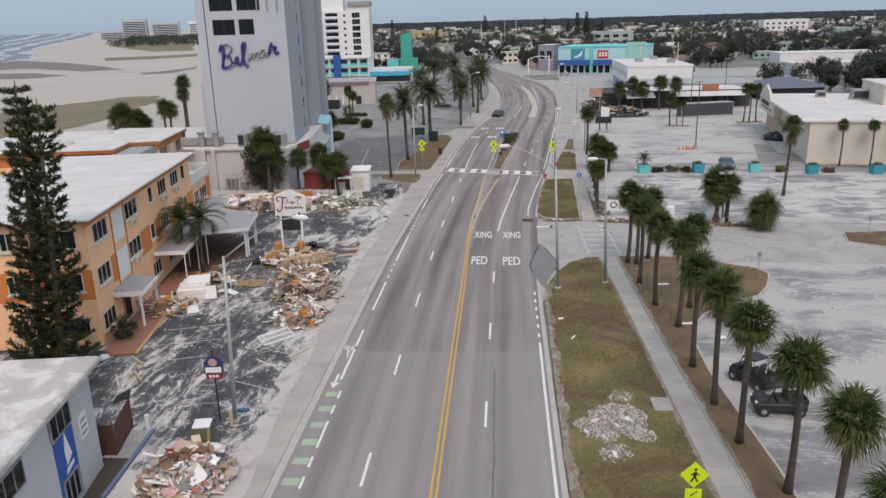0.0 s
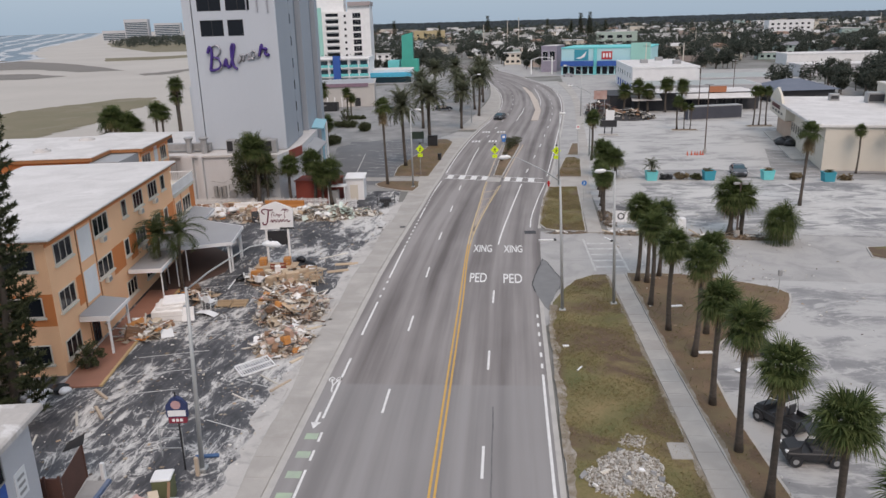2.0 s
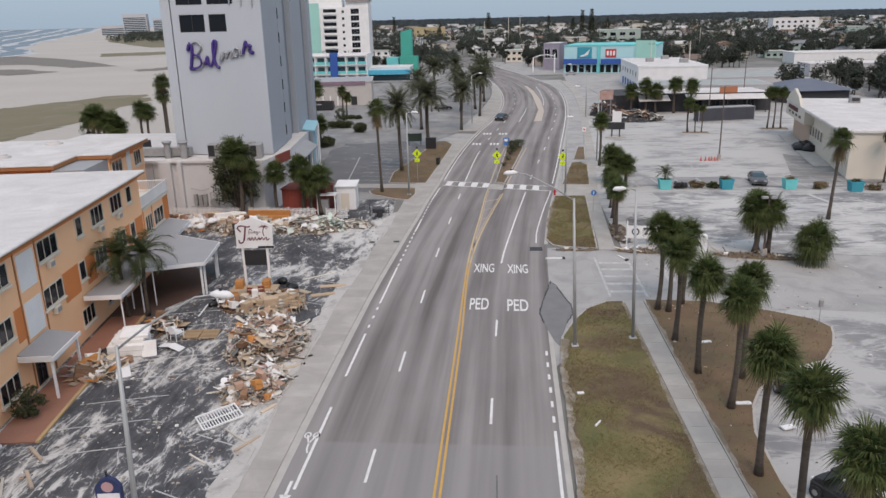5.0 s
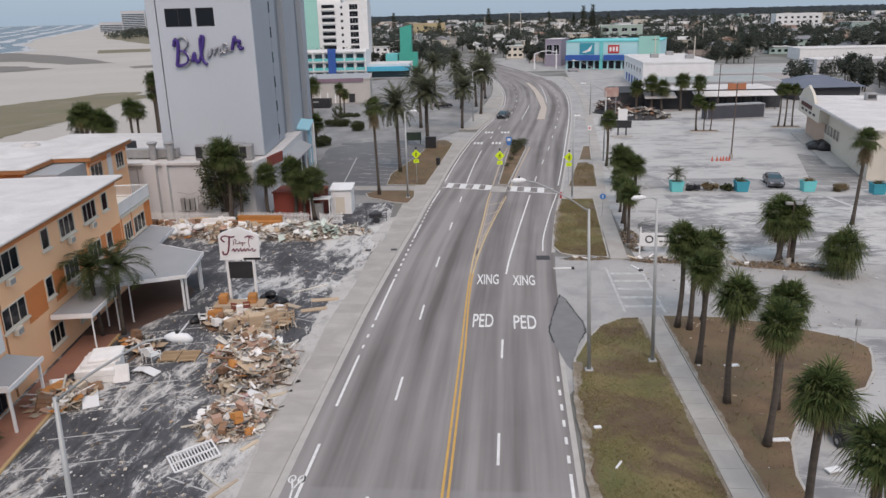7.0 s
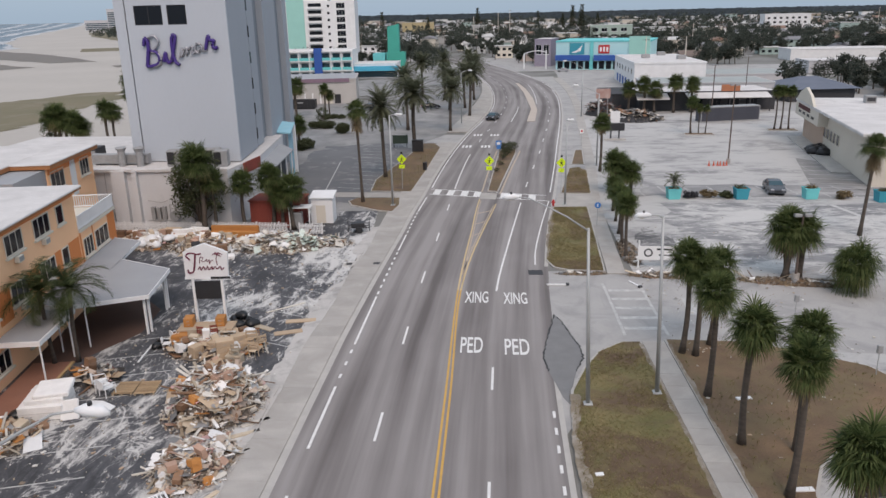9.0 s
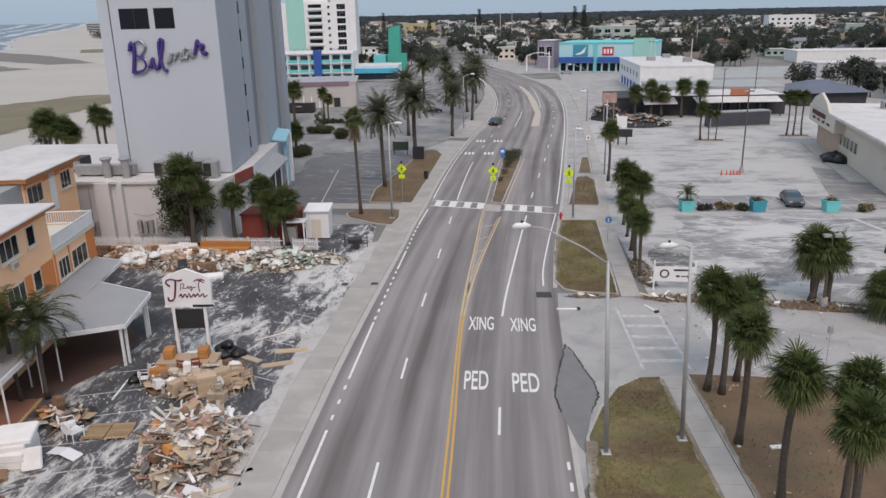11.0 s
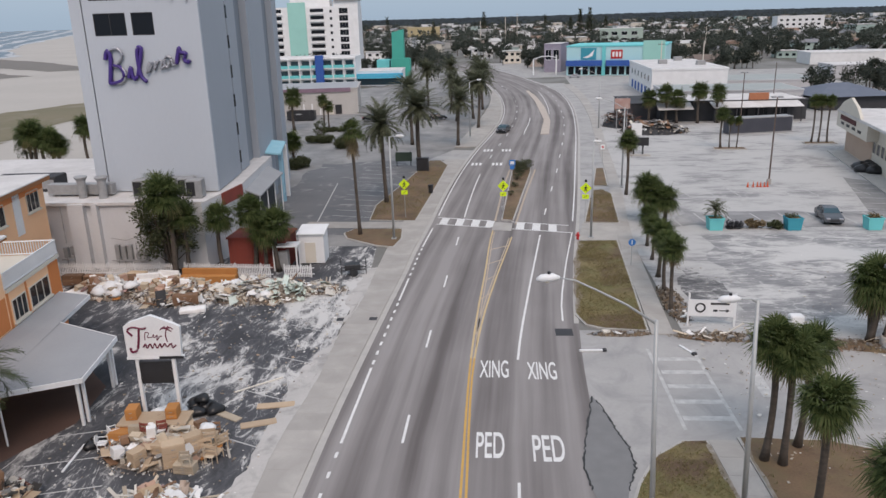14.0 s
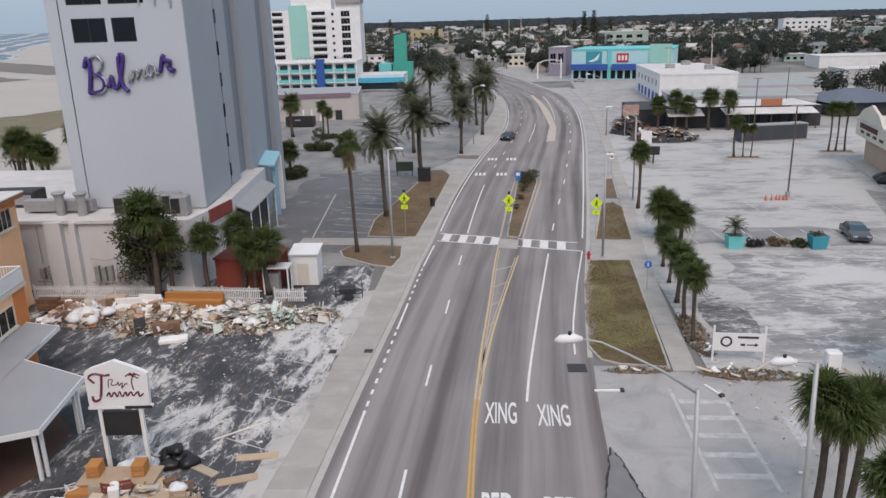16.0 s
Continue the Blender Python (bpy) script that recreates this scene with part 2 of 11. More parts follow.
    nt.links.new(value, half.inputs[0])
    nt.links.new(half.outputs[0], ramp.inputs[0])
    nt.links.new(ramp.outputs[0], b.inputs["Base Color"])
    b.inputs["Roughness"].default_value, b.inputs["Specular IOR Level"].default_value = 0.85, 0.3
    bp = nt.nodes.new("ShaderNodeBump")
    bp.inputs["Strength"].default_value, bp.inputs["Distance"].default_value = 0.15, 0.04
    nt.links.new(half.outputs[0], bp.inputs["Height"])
    nt.links.new(bp.outputs[0], b.inputs["Normal"])
    MATS[name] = m
    return m


ROAD = road_material()
SAND = surface("beach_sand", (0.43, 0.395, 0.355), (0.35, 0.318, 0.285), scale=0.02, fine=0.4, bump=0.1)
GROUND = surface("town_ground", (0.22, 0.21, 0.20), (0.14, 0.137, 0.122), scale=0.03, fine=0.6, bump=0.05, third=(0.085, 0.086, 0.062), third_at=0.55, third_scale=0.02)
DUNE = surface("dune_grass", (0.185, 0.150, 0.092), (0.118, 0.112, 0.055), scale=0.06, fine=0.9, bump=0.3, third=(0.22, 0.185, 0.135), third_at=0.64, third_scale=0.05)
WET_SAND = surface("wet_sand", (0.165, 0.135, 0.108), (0.12, 0.10, 0.08), rough=0.6, scale=0.05, fine=0.6, bump=0.15)
WATER = surface("sea_water", (0.075, 0.11, 0.14), (0.10, 0.145, 0.17), rough=0.35, scale=0.01, fine=0.15, bump=0.2)
SURF = surface("wave_foam", (0.48, 0.49, 0.50), (0.26, 0.29, 0.31), scale=0.06, fine=0.4)
LOT_DARK = washed_lot("dark_asphalt_with_sand", (0.050, 0.051, 0.056), (0.092, 0.093, 0.100), (0.23, 0.225, 0.223), (0.54, 0.525, 0.505), 0.22, (0.95, 0.42), kerb=(-13.2, -9.9), fine=1.0)
LOT_WET = washed_lot("damp_sandy_asphalt", (0.08, 0.08, 0.084), (0.16, 0.158, 0.158), (0.27, 0.265, 0.26), (0.45, 0.44, 0.425), 0.45, (0.5, 0.9), fine=1.3)
LOT_BLUE = surface("blue_grey_asphalt", (0.115, 0.118, 0.125), (0.16, 0.16, 0.163), scale=0.2, fine=7, bump=0.1, amount=0.9, third=(0.30, 0.29, 0.28), third_at=0.64, third_scale=0.35, third_soft=0.08, third_warp=0.5)
LOT_PALE = washed_lot("pale_sandy_asphalt", (0.20, 0.197, 0.196), (0.30, 0.294, 0.29), (0.36, 0.35, 0.34), (0.44, 0.43, 0.415), 0.9, (0.35, 0.9), fine=0.7)
LOT_NEAR = washed_lot("swept_grey_asphalt", (0.165, 0.165, 0.17), (0.25, 0.248, 0.248), (0.335, 0.328, 0.32), (0.50, 0.488, 0.47), 0.6, (0.35, 0.9), fine=0.8)
LOT_BAND = surface("parking_asphalt", (0.19, 0.187, 0.188), (0.25, 0.245, 0.243), scale=0.2, fine=6, bump=0.1, amount=0.9,
                   third=(0.36, 0.35, 0.34), third_at=0.55, third_scale=0.35, third_soft=0.1, third_stretch=(0.5, 0.8, 1), third_warp=0.5)
LOT_GREY = surface("grey_asphalt", (0.150, 0.147, 0.146), (0.205, 0.201, 0.198), scale=0.15, fine=6, bump=0.1,
                   third=(0.32, 0.31, 0.297), third_at=0.54, third_scale=0.35, third_soft=0.2, third_stretch=(0.6, 0.45, 1), third_warp=0.3)
LOT_SOUTH = washed_lot("sandy_grey_asphalt", (0.175, 0.174, 0.177), (0.245, 0.242, 0.242), (0.315, 0.309, 0.303), (0.41, 0.40, 0.388), 0.75, (0.4, 0.8), fine=0.6)
STREET = surface("dusty_street", (0.39, 0.375, 0.36), (0.30, 0.29, 0.28), scale=0.25, fine=5, bump=0.08,
                 third=(0.26, 0.255, 0.25), third_at=0.58, third_scale=0.25, third_soft=0.12)
CONCRETE = surface("pavement_concrete", (0.45, 0.42, 0.388), (0.32, 0.302, 0.28), scale=0.7, fine=14, bump=0.08, random_tint=0.05, amount=0.8,
                   third=(0.335, 0.312, 0.287), third_at=0.50, third_scale=0.28, third_soft=0.14)
CURB = surface("kerb_concrete", (0.46, 0.435, 0.405), (0.32, 0.305, 0.285), scale=0.9, fine=12)
GRASS = surface("dry_grass", (0.225, 0.166, 0.078), (0.098, 0.100, 0.034), scale=0.30, fine=6, bump=0.7, amount=1.0,
                third=(0.108, 0.068, 0.042), third_at=0.515, third_scale=0.17, third_soft=0.06, third_warp=0.9)
MULCH = surface("brown_earth", (0.205, 0.130, 0.074), (0.088, 0.055, 0.035), scale=0.35, fine=9, bump=0.5, amount=1.0,
                third=(0.155, 0.115, 0.060), third_at=0.56, third_scale=0.35, third_soft=0.1)
PATCH = surface("fresh_asphalt_patch", (0.20, 0.198, 0.197), (0.155, 0.153, 0.152), scale=1.2, fine=20)
TAR = surface("tar", (0.03, 0.03, 0.03), rough=0.6)
WHITE_LINE = surface("white_road_paint", (0.74, 0.73, 0.71), (0.50, 0.49, 0.48), scale=2.5, fine=25, bump=0.05)
WORN_LINE = surface("worn_white_paint", (0.55, 0.54, 0.52), (0.33, 0.325, 0.32), scale=2.0, fine=18, bump=0.05, amount=0.9)
YELLOW_LINE = surface("yellow_road_paint", (0.60, 0.345, 0.085), (0.43, 0.265, 0.095), scale=2.5, fine=25, bump=0.05)
TAN_PAINT = surface("worn_tan_paint", (0.47, 0.37, 0.28), (0.33, 0.28, 0.23), scale=1.2, fine=14)
FADED_YELLOW = surface("faded_yellow_paint", (0.58, 0.42, 0.22), (0.42, 0.33, 0.22), scale=1.5, fine=16, bump=0.05)
GREEN_PAINT = surface("green_lane_paint", (0.36, 0.47, 0.33), (0.33, 0.36, 0.31), scale=1.5, fine=10, amount=0.9)
WHITE = surface("white_paint", (0.76, 0.76, 0.76), (0.58, 0.58, 0.58), rough=0.55, scale=0.6, fine=8, bump=0.04, amount=0.45)
ROOF_WHITE = surface("white_roof_coating", (0.66, 0.635, 0.62), (0.47, 0.45, 0.435), scale=0.25, fine=5, bump=0.12, amount=0.7,
                     third=(0.50, 0.48, 0.465), third_at=0.58, third_scale=0.3, third_soft=0.12)
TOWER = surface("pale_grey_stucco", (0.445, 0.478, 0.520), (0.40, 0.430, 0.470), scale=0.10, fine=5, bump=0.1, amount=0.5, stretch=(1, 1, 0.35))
# shaded tones of the tower stucco, for its street side and recesses
TOWER_RECESS_SHADE = surface("recess_shade_stucco", (0.225, 0.255, 0.288), (0.19, 0.216, 0.246), scale=0.12, fine=5, bump=0.1, stretch=(1, 1, 0.35))
TOWER_SIDE_SHADE = surface("side_shade_stucco", (0.34, 0.372, 0.41), (0.295, 0.323, 0.36), scale=0.12, fine=5, bump=0.1, stretch=(1, 1, 0.35))
GREY_WALL = surface("grey_painted_block", (0.50, 0.50, 0.515), (0.42, 0.42, 0.435), scale=0.3, fine=6, bump=0.12)
PEACH = surface("peach_stucco", (0.90, 0.525, 0.305), (0.81, 0.46, 0.26), scale=0.4, fine=9, bump=0.1, amount=0.5)
ORANGE = surface("orange_stucco", (0.66, 0.215, 0.066), (0.57, 0.185, 0.058), scale=0.4, fine=9, bump=0.1, amount=0.5)
BROWN_TRIM = surface("brown_fascia", (0.36, 0.15, 0.06), (0.28, 0.12, 0.05), scale=0.8, fine=9, bump=0.05)
GREY_ROOF = surface("grey_metal_roof", (0.32, 0.325, 0.335), (0.27, 0.275, 0.285), rough=0.6, scale=0.4, fine=7, bump=0.05)
BRICK_RED = surface("red_painted_timber", (0.24, 0.05, 0.035), (0.17, 0.04, 0.03), scale=0.7, fine=12)
TERRA = surface("terracotta_paving", (0.33, 0.155, 0.105), (0.24, 0.115, 0.08), scale=0.8, fine=10)
GLASS = glass("dark_window_glass", (0.010, 0.012, 0.016), 0.1, 0.22)
GLASS_BLUE = glass("blue_tinted_glass", (0.03, 0.07, 0.09), 0.12)
BLACK = surface("black_metal", (0.02, 0.02, 0.022), (0.035, 0.035, 0.038), rough=0.5)
DARK = surface("charcoal_boards", (0.035, 0.036, 0.04), (0.06, 0.06, 0.065), scale=0.5, fine=8)
STEEL = surface("galvanised_steel", (0.42, 0.43, 0.43), (0.33, 0.34, 0.34), rough=0.5, metal=0.3, scale=1.5, fine=14, bump=0.04)
ALU = surface("dull_aluminium", (0.36, 0.36, 0.36), (0.24, 0.24, 0.24), rough=0.55, metal=0.3, scale=2, fine=16)
TRUNK = surface("palm_trunk", (0.105, 0.083, 0.067), (0.05, 0.041, 0.034), scale=2.0, fine=14, bump=0.6, amount=0.9, stretch=(1, 1, 3))
BARK = surface("grey_brown_bark", (0.13, 0.105, 0.085), (0.07, 0.055, 0.045), scale=2.5, fine=16, bump=0.6, stretch=(1, 1, 0.4))
TEAL = surface("turquoise_paint", (0.13, 0.55, 0.56), (0.10, 0.45, 0.47), scale=0.5, fine=8)
TEAL_DARK = surface("deep_teal_paint", (0.03, 0.30, 0.38), (0.025, 0.23, 0.30), scale=0.5, fine=8)
SEAFOAM = surface("seafoam_stucco", (0.30, 0.58, 0.52), (0.25, 0.50, 0.45), scale=0.2, fine=5)
GREENTEAL = surface("green_teal_stucco", (0.04, 0.36, 0.29), (0.035, 0.30, 0.24), scale=0.2, fine=5)
ROYAL = surface("royal_blue_paint", (0.03, 0.10, 0.36), (0.025, 0.08, 0.28), scale=0.4, fine=6)
PURPLE = surface("purple_neon_casing", (0.06, 0.03, 0.20), (0.04, 0.02, 0.13), rough=0.35)
SILVER = surface("silver_channel", (0.40, 0.40, 0.43), (0.28, 0.28, 0.31), rough=0.4, metal=0.5)
SIGN_YELLOW = surface("fluorescent_yellow_green", (0.62, 0.80, 0.02), (0.56, 0.74, 0.02), rough=0.5, bump=0)
SIGN_BLUE = surface("sign_blue", (0.03, 0.18, 0.50), (0.03, 0.16, 0.45), rough=0.5, bump=0)
SIGN_RED = surface("sign_red", (0.50, 0.03, 0.03), (0.42, 0.03, 0.03), rough=0.5, bump=0)
CREAM = surface("cream_stucco", (0.62, 0.57, 0.49), (0.55, 0.50, 0.43), scale=0.3, fine=7)
PINKISH = surface("tan_stucco", (0.50, 0.37, 0.29), (0.43, 0.31, 0.24), scale=0.3, fine=7)


def leafy(name, c1, c2, c3):
    return islands(name, [c1, c2, c3, c2, c1], rough=0.6, value=0.3, fine=3.0, through_light=0.38)


SABAL = leafy("sabal_leaf", (0.074, 0.102, 0.036), (0.112, 0.138, 0.052), (0.038, 0.058, 0.021))
SABAL_DRY = leafy("dry_palm_leaf", (0.20, 0.15, 0.085), (0.26, 0.20, 0.12), (0.14, 0.10, 0.06))
SABAL_OLD = leafy("yellowing_palm_leaf", (0.17, 0.165, 0.070), (0.22, 0.20, 0.095), (0.11, 0.115, 0.050))
DATE = leafy("date_palm_leaf", (0.105, 0.112, 0.070), (0.140, 0.148, 0.095), (0.070, 0.078, 0.048))
COCO = leafy("feather_palm_leaf", (0.050, 0.068, 0.026), (0.075, 0.090, 0.038), (0.032, 0.045, 0.018))
PINE = leafy("pine_needles", (0.058, 0.070, 0.036), (0.092, 0.102, 0.054), (0.034, 0.042, 0.022))
SHRUB = leafy("shrub_leaf", (0.075, 0.086, 0.044), (0.105, 0.112, 0.060), (0.048, 0.058, 0.030))
DIRTY_ROOF = surface("stained_roof_coating", (0.50, 0.465, 0.435), (0.36, 0.335, 0.315), scale=0.35, fine=5, bump=0.12, amount=0.9, third=(0.62, 0.60, 0.585), third_at=0.54, third_scale=0.5, third_soft=0.06, third_warp=0.5)
# distance haze in leaf colour: far trees greyed a little, horizon woods blued
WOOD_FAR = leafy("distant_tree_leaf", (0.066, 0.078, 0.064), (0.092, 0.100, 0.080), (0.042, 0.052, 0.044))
WOOD_HAZED = leafy("hazed_horizon_leaf", (0.045, 0.060, 0.070), (0.058, 0.074, 0.084), (0.036, 0.048, 0.056))
STRAW = leafy("dry_grass_blades", (0.28, 0.22, 0.12), (0.20, 0.185, 0.08), (0.33, 0.26, 0.15))
MARGIN = surface("sandy_soil", (0.26, 0.215, 0.165), (0.165, 0.130, 0.09), scale=0.9, fine=10, bump=0.3, amount=1.0, third=(0.33, 0.30, 0.265), third_at=0.56, third_scale=0.8, third_soft=0.1)
PODIUM = surface("pale_painted_block", (0.585, 0.585, 0.595), (0.50, 0.50, 0.51), scale=0.3, fine=6, bump=0.12, third=(0.43, 0.43, 0.435), third_at=0.66, third_scale=0.25)
DRIFT = surface("drifted_sand", (0.50, 0.475, 0.45), (0.38, 0.36, 0.34), scale=0.5, fine=8, bump=0.15, third=(0.30, 0.285, 0.27), third_at=0.60, third_scale=0.6, third_soft=0.1)


# ---- building tools ----
class Shape:
    """Gathers corners and faces for one mesh."""

    def __init__(self):
        self.v, self.f = [], []

    def add(self, verts, faces):
        n = len(self.v)
        self.v.extend(tuple(p) for p in verts)
        self.f.extend(tuple(i + n for i in q) for q in faces)
        return self

    def box(self, x0, y0, z0, x1, y1, z1, m=None):
        vs = [Vector((x, y, z)) for z in (z0, z1) for x, y in ((x0, y0), (x1, y0), (x1, y1), (x0, y1))]
        if m is not None:
            vs = [m @ p for p in vs]
        return self.add(vs, [(3, 2, 1, 0), (4, 5, 6, 7), (0, 1, 5, 4), (1, 2, 6, 5), (2, 3, 7, 6), (3, 0, 4, 7)])

    def chamfered(self, x0, y0, z0, x1, y1, z1, c=0.03, m=None):
        """A box with chamfered upright and top edges."""
        ring = lambda a, z: [Vector(p) for p in ((x0 + a, y0, z), (x1 - a, y0, z), (x1, y0 + a, z), (x1, y1 - a, z), (x1 - a, y1, z), (x0 + a, y1, z), (x0, y1 - a, z), (x0, y0 + a, z))]
        top = [Vector((min(max(p.x, x0 + c), x1 - c), min(max(p.y, y0 + c), y1 - c), z1)) for p in ring(2 * c, z1)]
        vs = ring(c, z0) + ring(c, z1 - c) + top
        if m is not None:
            vs = [m @ p for p in vs]
        fs = [tuple(range(7, -1, -1)), tuple(range(16, 24))]
        for k in (0, 8):
            fs += [(k + i, k + (i + 1) % 8, k + 8 + (i + 1) % 8, k + 8 + i) for i in range(8)]
        return self.add(vs, fs)

    def prism(self, pts, z0, z1):
        n = len(pts)
        vs = [(x, y, z0) for x, y in pts] + [(x, y, z1) for x, y in pts]
        return self.add(vs, [tuple(range(n - 1, -1, -1)), tuple(range(n, 2 * n))] + [(i, (i + 1) % n, n + (i + 1) % n, n + i) for i in range(n)])

    def sheet(self, pts, z):
        return self.add([(x, y, z) for x, y in pts], [tuple(range(len(pts)))])

    def tube(self, points, radii, n=8, caps=True):
        pts = [Vector(p) for p in points]
        vs, fs = [], []
        for i, p in enumerate(pts):
            d = (pts[min(i + 1, len(pts) - 1)] - pts[max(i - 1, 0)]).normalized()
            a = d.cross(Vector((0, 0, 1)) if abs(d.z) < 0.9 else Vector((1, 0, 0))).normalized()
            b = d.cross(a)
            r = radii[i] if hasattr(radii, "__len__") else radii
            vs += [p + r * (math.cos(t) * a + math.sin(t) * b) for t in [2 * math.pi * k / n for k in range(n)]]
        for i in range(len(pts) - 1):
            fs += [(i * n + k, i * n + (k + 1) % n, (i + 1) * n + (k + 1) % n, (i + 1) * n + k) for k in range(n)]
        if caps:
            fs += [tuple(range(n - 1, -1, -1)), tuple(range((len(pts) - 1) * n, len(pts) * n))]
        return self.add(vs, fs)

    def disc(self, c, r, z0, z1, n=16):
        return self.prism([(c[0] + r * math.cos(2 * math.pi * k / n), c[1] + r * math.sin(2 * math.pi * k / n)) for k in range(n)], z0, z1)

    def ribbon(self, left, right, z):
        """A strip between two lines of points, with the same count."""
        n = len(left)
        vs = [(x, y, z) for x, y in left] + [(x, y, z) for x, y in right]
        return self.add(vs, [(i, n + i, n + i + 1, i + 1) for i in range(n - 1)])

    def mesh(self, name, material, smooth=False):
        me = bpy.data.meshes.new(name)
        me.from_pydata([tuple(p) for p in self.v], [], self.f)
        me.materials.append(material)
        if smooth:
            me.polygons.foreach_set("use_smooth", [True] * len(me.polygons))
        me.update()
        return me

    def ob(self, name, material, parent=None, label="", smooth=False):
        o = new(name, self.mesh(name, material, smooth))
        if parent is not None:
            o.parent = parent
        if label:
            tagged(o, label)
        return o


def thing(name, label, category, m=None, group="", kind=""):
    """An Empty at a thing's base, which carries its parts."""
    e = new(name)
    if m is not None:
        e.matrix_basis = m
    return tagged(e, label, category, group, kind)


def line(knots, ys):
    """x at each y along a smooth line through (y, x) knots."""
    ky, kx = np.array([k[0] for k in knots], float), np.array([k[1] for k in knots], float)
    slope = np.gradient(kx, ky)
    out = []
    for y in ys:
        i = int(np.clip(np.searchsorted(ky, y) - 1, 0, len(ky) - 2))
        h = ky[i + 1] - ky[i]
        s = float(np.clip((y - ky[i]) / h, 0, 1))
        out.append((2 * s**3 - 3 * s**2 + 1) * kx[i] + (s**3 - 2 * s**2 + s) * h * slope[i] + (3 * s**2 - 2 * s**3) * kx[i + 1] + (s**3 - s**2) * h * slope[i + 1])
    return out


def steps(a, b, d):
    n = max(1, round((b - a) / d))
    return [a + (b - a) * i / n for i in range(n + 1)]

# ---- ground, road and pavements ----
def structure(shape, name, material, label, category="ground"):
    return tagged(shape.ob(name, material), label, category, kind="structure")


def rise(y):
    """The land climbs a little far inland."""
    return max(0.0, y - 385.0) * 0.0066


def slope(pts, z):
    """A sheet that follows the rise, cut into bands along y."""
    sh, lo, hi = Shape(), min(p[1] for p in pts), max(p[1] for p in pts)
    cuts = sorted({lo, hi, *[c for c in (385, 600, 1200, 2300, 3600) if lo < c < hi]})

    def clip(poly, y, keep_above):
        out = []
        for (x0, y0), (x1, y1) in zip(poly, poly[1:] + poly[:1]):
            a, b = (y0 >= y, y1 >= y) if keep_above else (y0 <= y, y1 <= y)
            if a:
                out.append((x0, y0))
            if a != b:
                s = (y - y0) / (y1 - y0)
                out.append((x0 + s * (x1 - x0), y))
        return out

    for a, b in zip(cuts, cuts[1:]):
        poly = clip(clip(list(pts), a, True), b, False)
        if len(poly) > 2:
            sh.add([(x, y, z + rise(y)) for x, y in poly], [tuple(range(len(poly)))])
    return sh


structure(slope([(-4500, -600), (4500, -600), (4500, 4700), (-4500, 4700)], -0.06), "ground", GROUND, "grey built-up ground with patches of grass reaching the horizon")
SHORE = [(-300, -340), (450, -372), (690, -430), (860, -540), (1390, -815), (2250, -1230), (4400, -2330)]
sea_y = [-300 + 36 * k for k in range(36)] + [1000 + 130 * k for k in range(26)] + [4400]
sea_x = [x + 5.0 * math.sin(y * 0.021) + 3.0 * math.sin(y * 0.067 + 1.0) for x, y in zip(line(SHORE, sea_y), sea_y)]
SEA_EDGE = list(zip(sea_x, sea_y))
beach = Shape()
town = [(-62, -300), (-62, 96), (-48, 130), (-62, 220), (-120, 420), (-190, 800), (-420, 1500), (-1100, 3600), (-1500, 4400)]
beach.ribbon(SEA_EDGE, [(x, y) for x, y in zip(line([(y, x) for x, y in town], sea_y), sea_y)], -0.03)
beach.v = [(x, y, z + rise(y)) for x, y, z in beach.v]
structure(beach, "beach", SAND, "wide pale sand beach beside the town", "beach")
sea = Shape()
sea.ribbon([(-4500, y) for x, y in SEA_EDGE], SEA_EDGE, 0.02)
sea.v = [(x, y, z + rise(y)) for x, y, z in sea.v]
structure(sea, "water", WATER, "grey blue sea reaching the horizon", "sea")
for k, (off, wide) in enumerate(((-1, 2.5), (-16, 3.5), (-31, 2.4), (-50, 3.6), (-76, 2.2))):
    sh = Shape()
    mid = [(x + off * (1 + y / 700) + 4 * math.sin(y * 0.05 + 2 * k), y, wide * (1 + y / 500) * (0.65 + 0.5 * math.sin(y * 0.031 + 1.7 * k))) for x, y in SEA_EDGE if y > -250]
    sh.ribbon([(x - max(w, 0.4), y) for x, y, w in mid], [(x + max(w, 0.4), y) for x, y, w in mid], 0.06 + off * 0.0002)
    sh.v = [(x, y, z + rise(y)) for x, y, z in sh.v]
    structure(sh, "surf", SURF, "white foaming line of breaking waves", "wave")
random.seed(5)


def ragged(pts, n=5, rough=1.6):
    out = []
    for (x0, y0), (x1, y1) in zip(pts, pts[1:] + pts[:1]):
        for k in range(n):
            s = k / n
            j = rough if k else 0.0
            out.append((x0 + s * (x1 - x0) + random.uniform(-j, j), y0 + s * (y1 - y0) + random.uniform(-j, j) * 1.5))
    return out


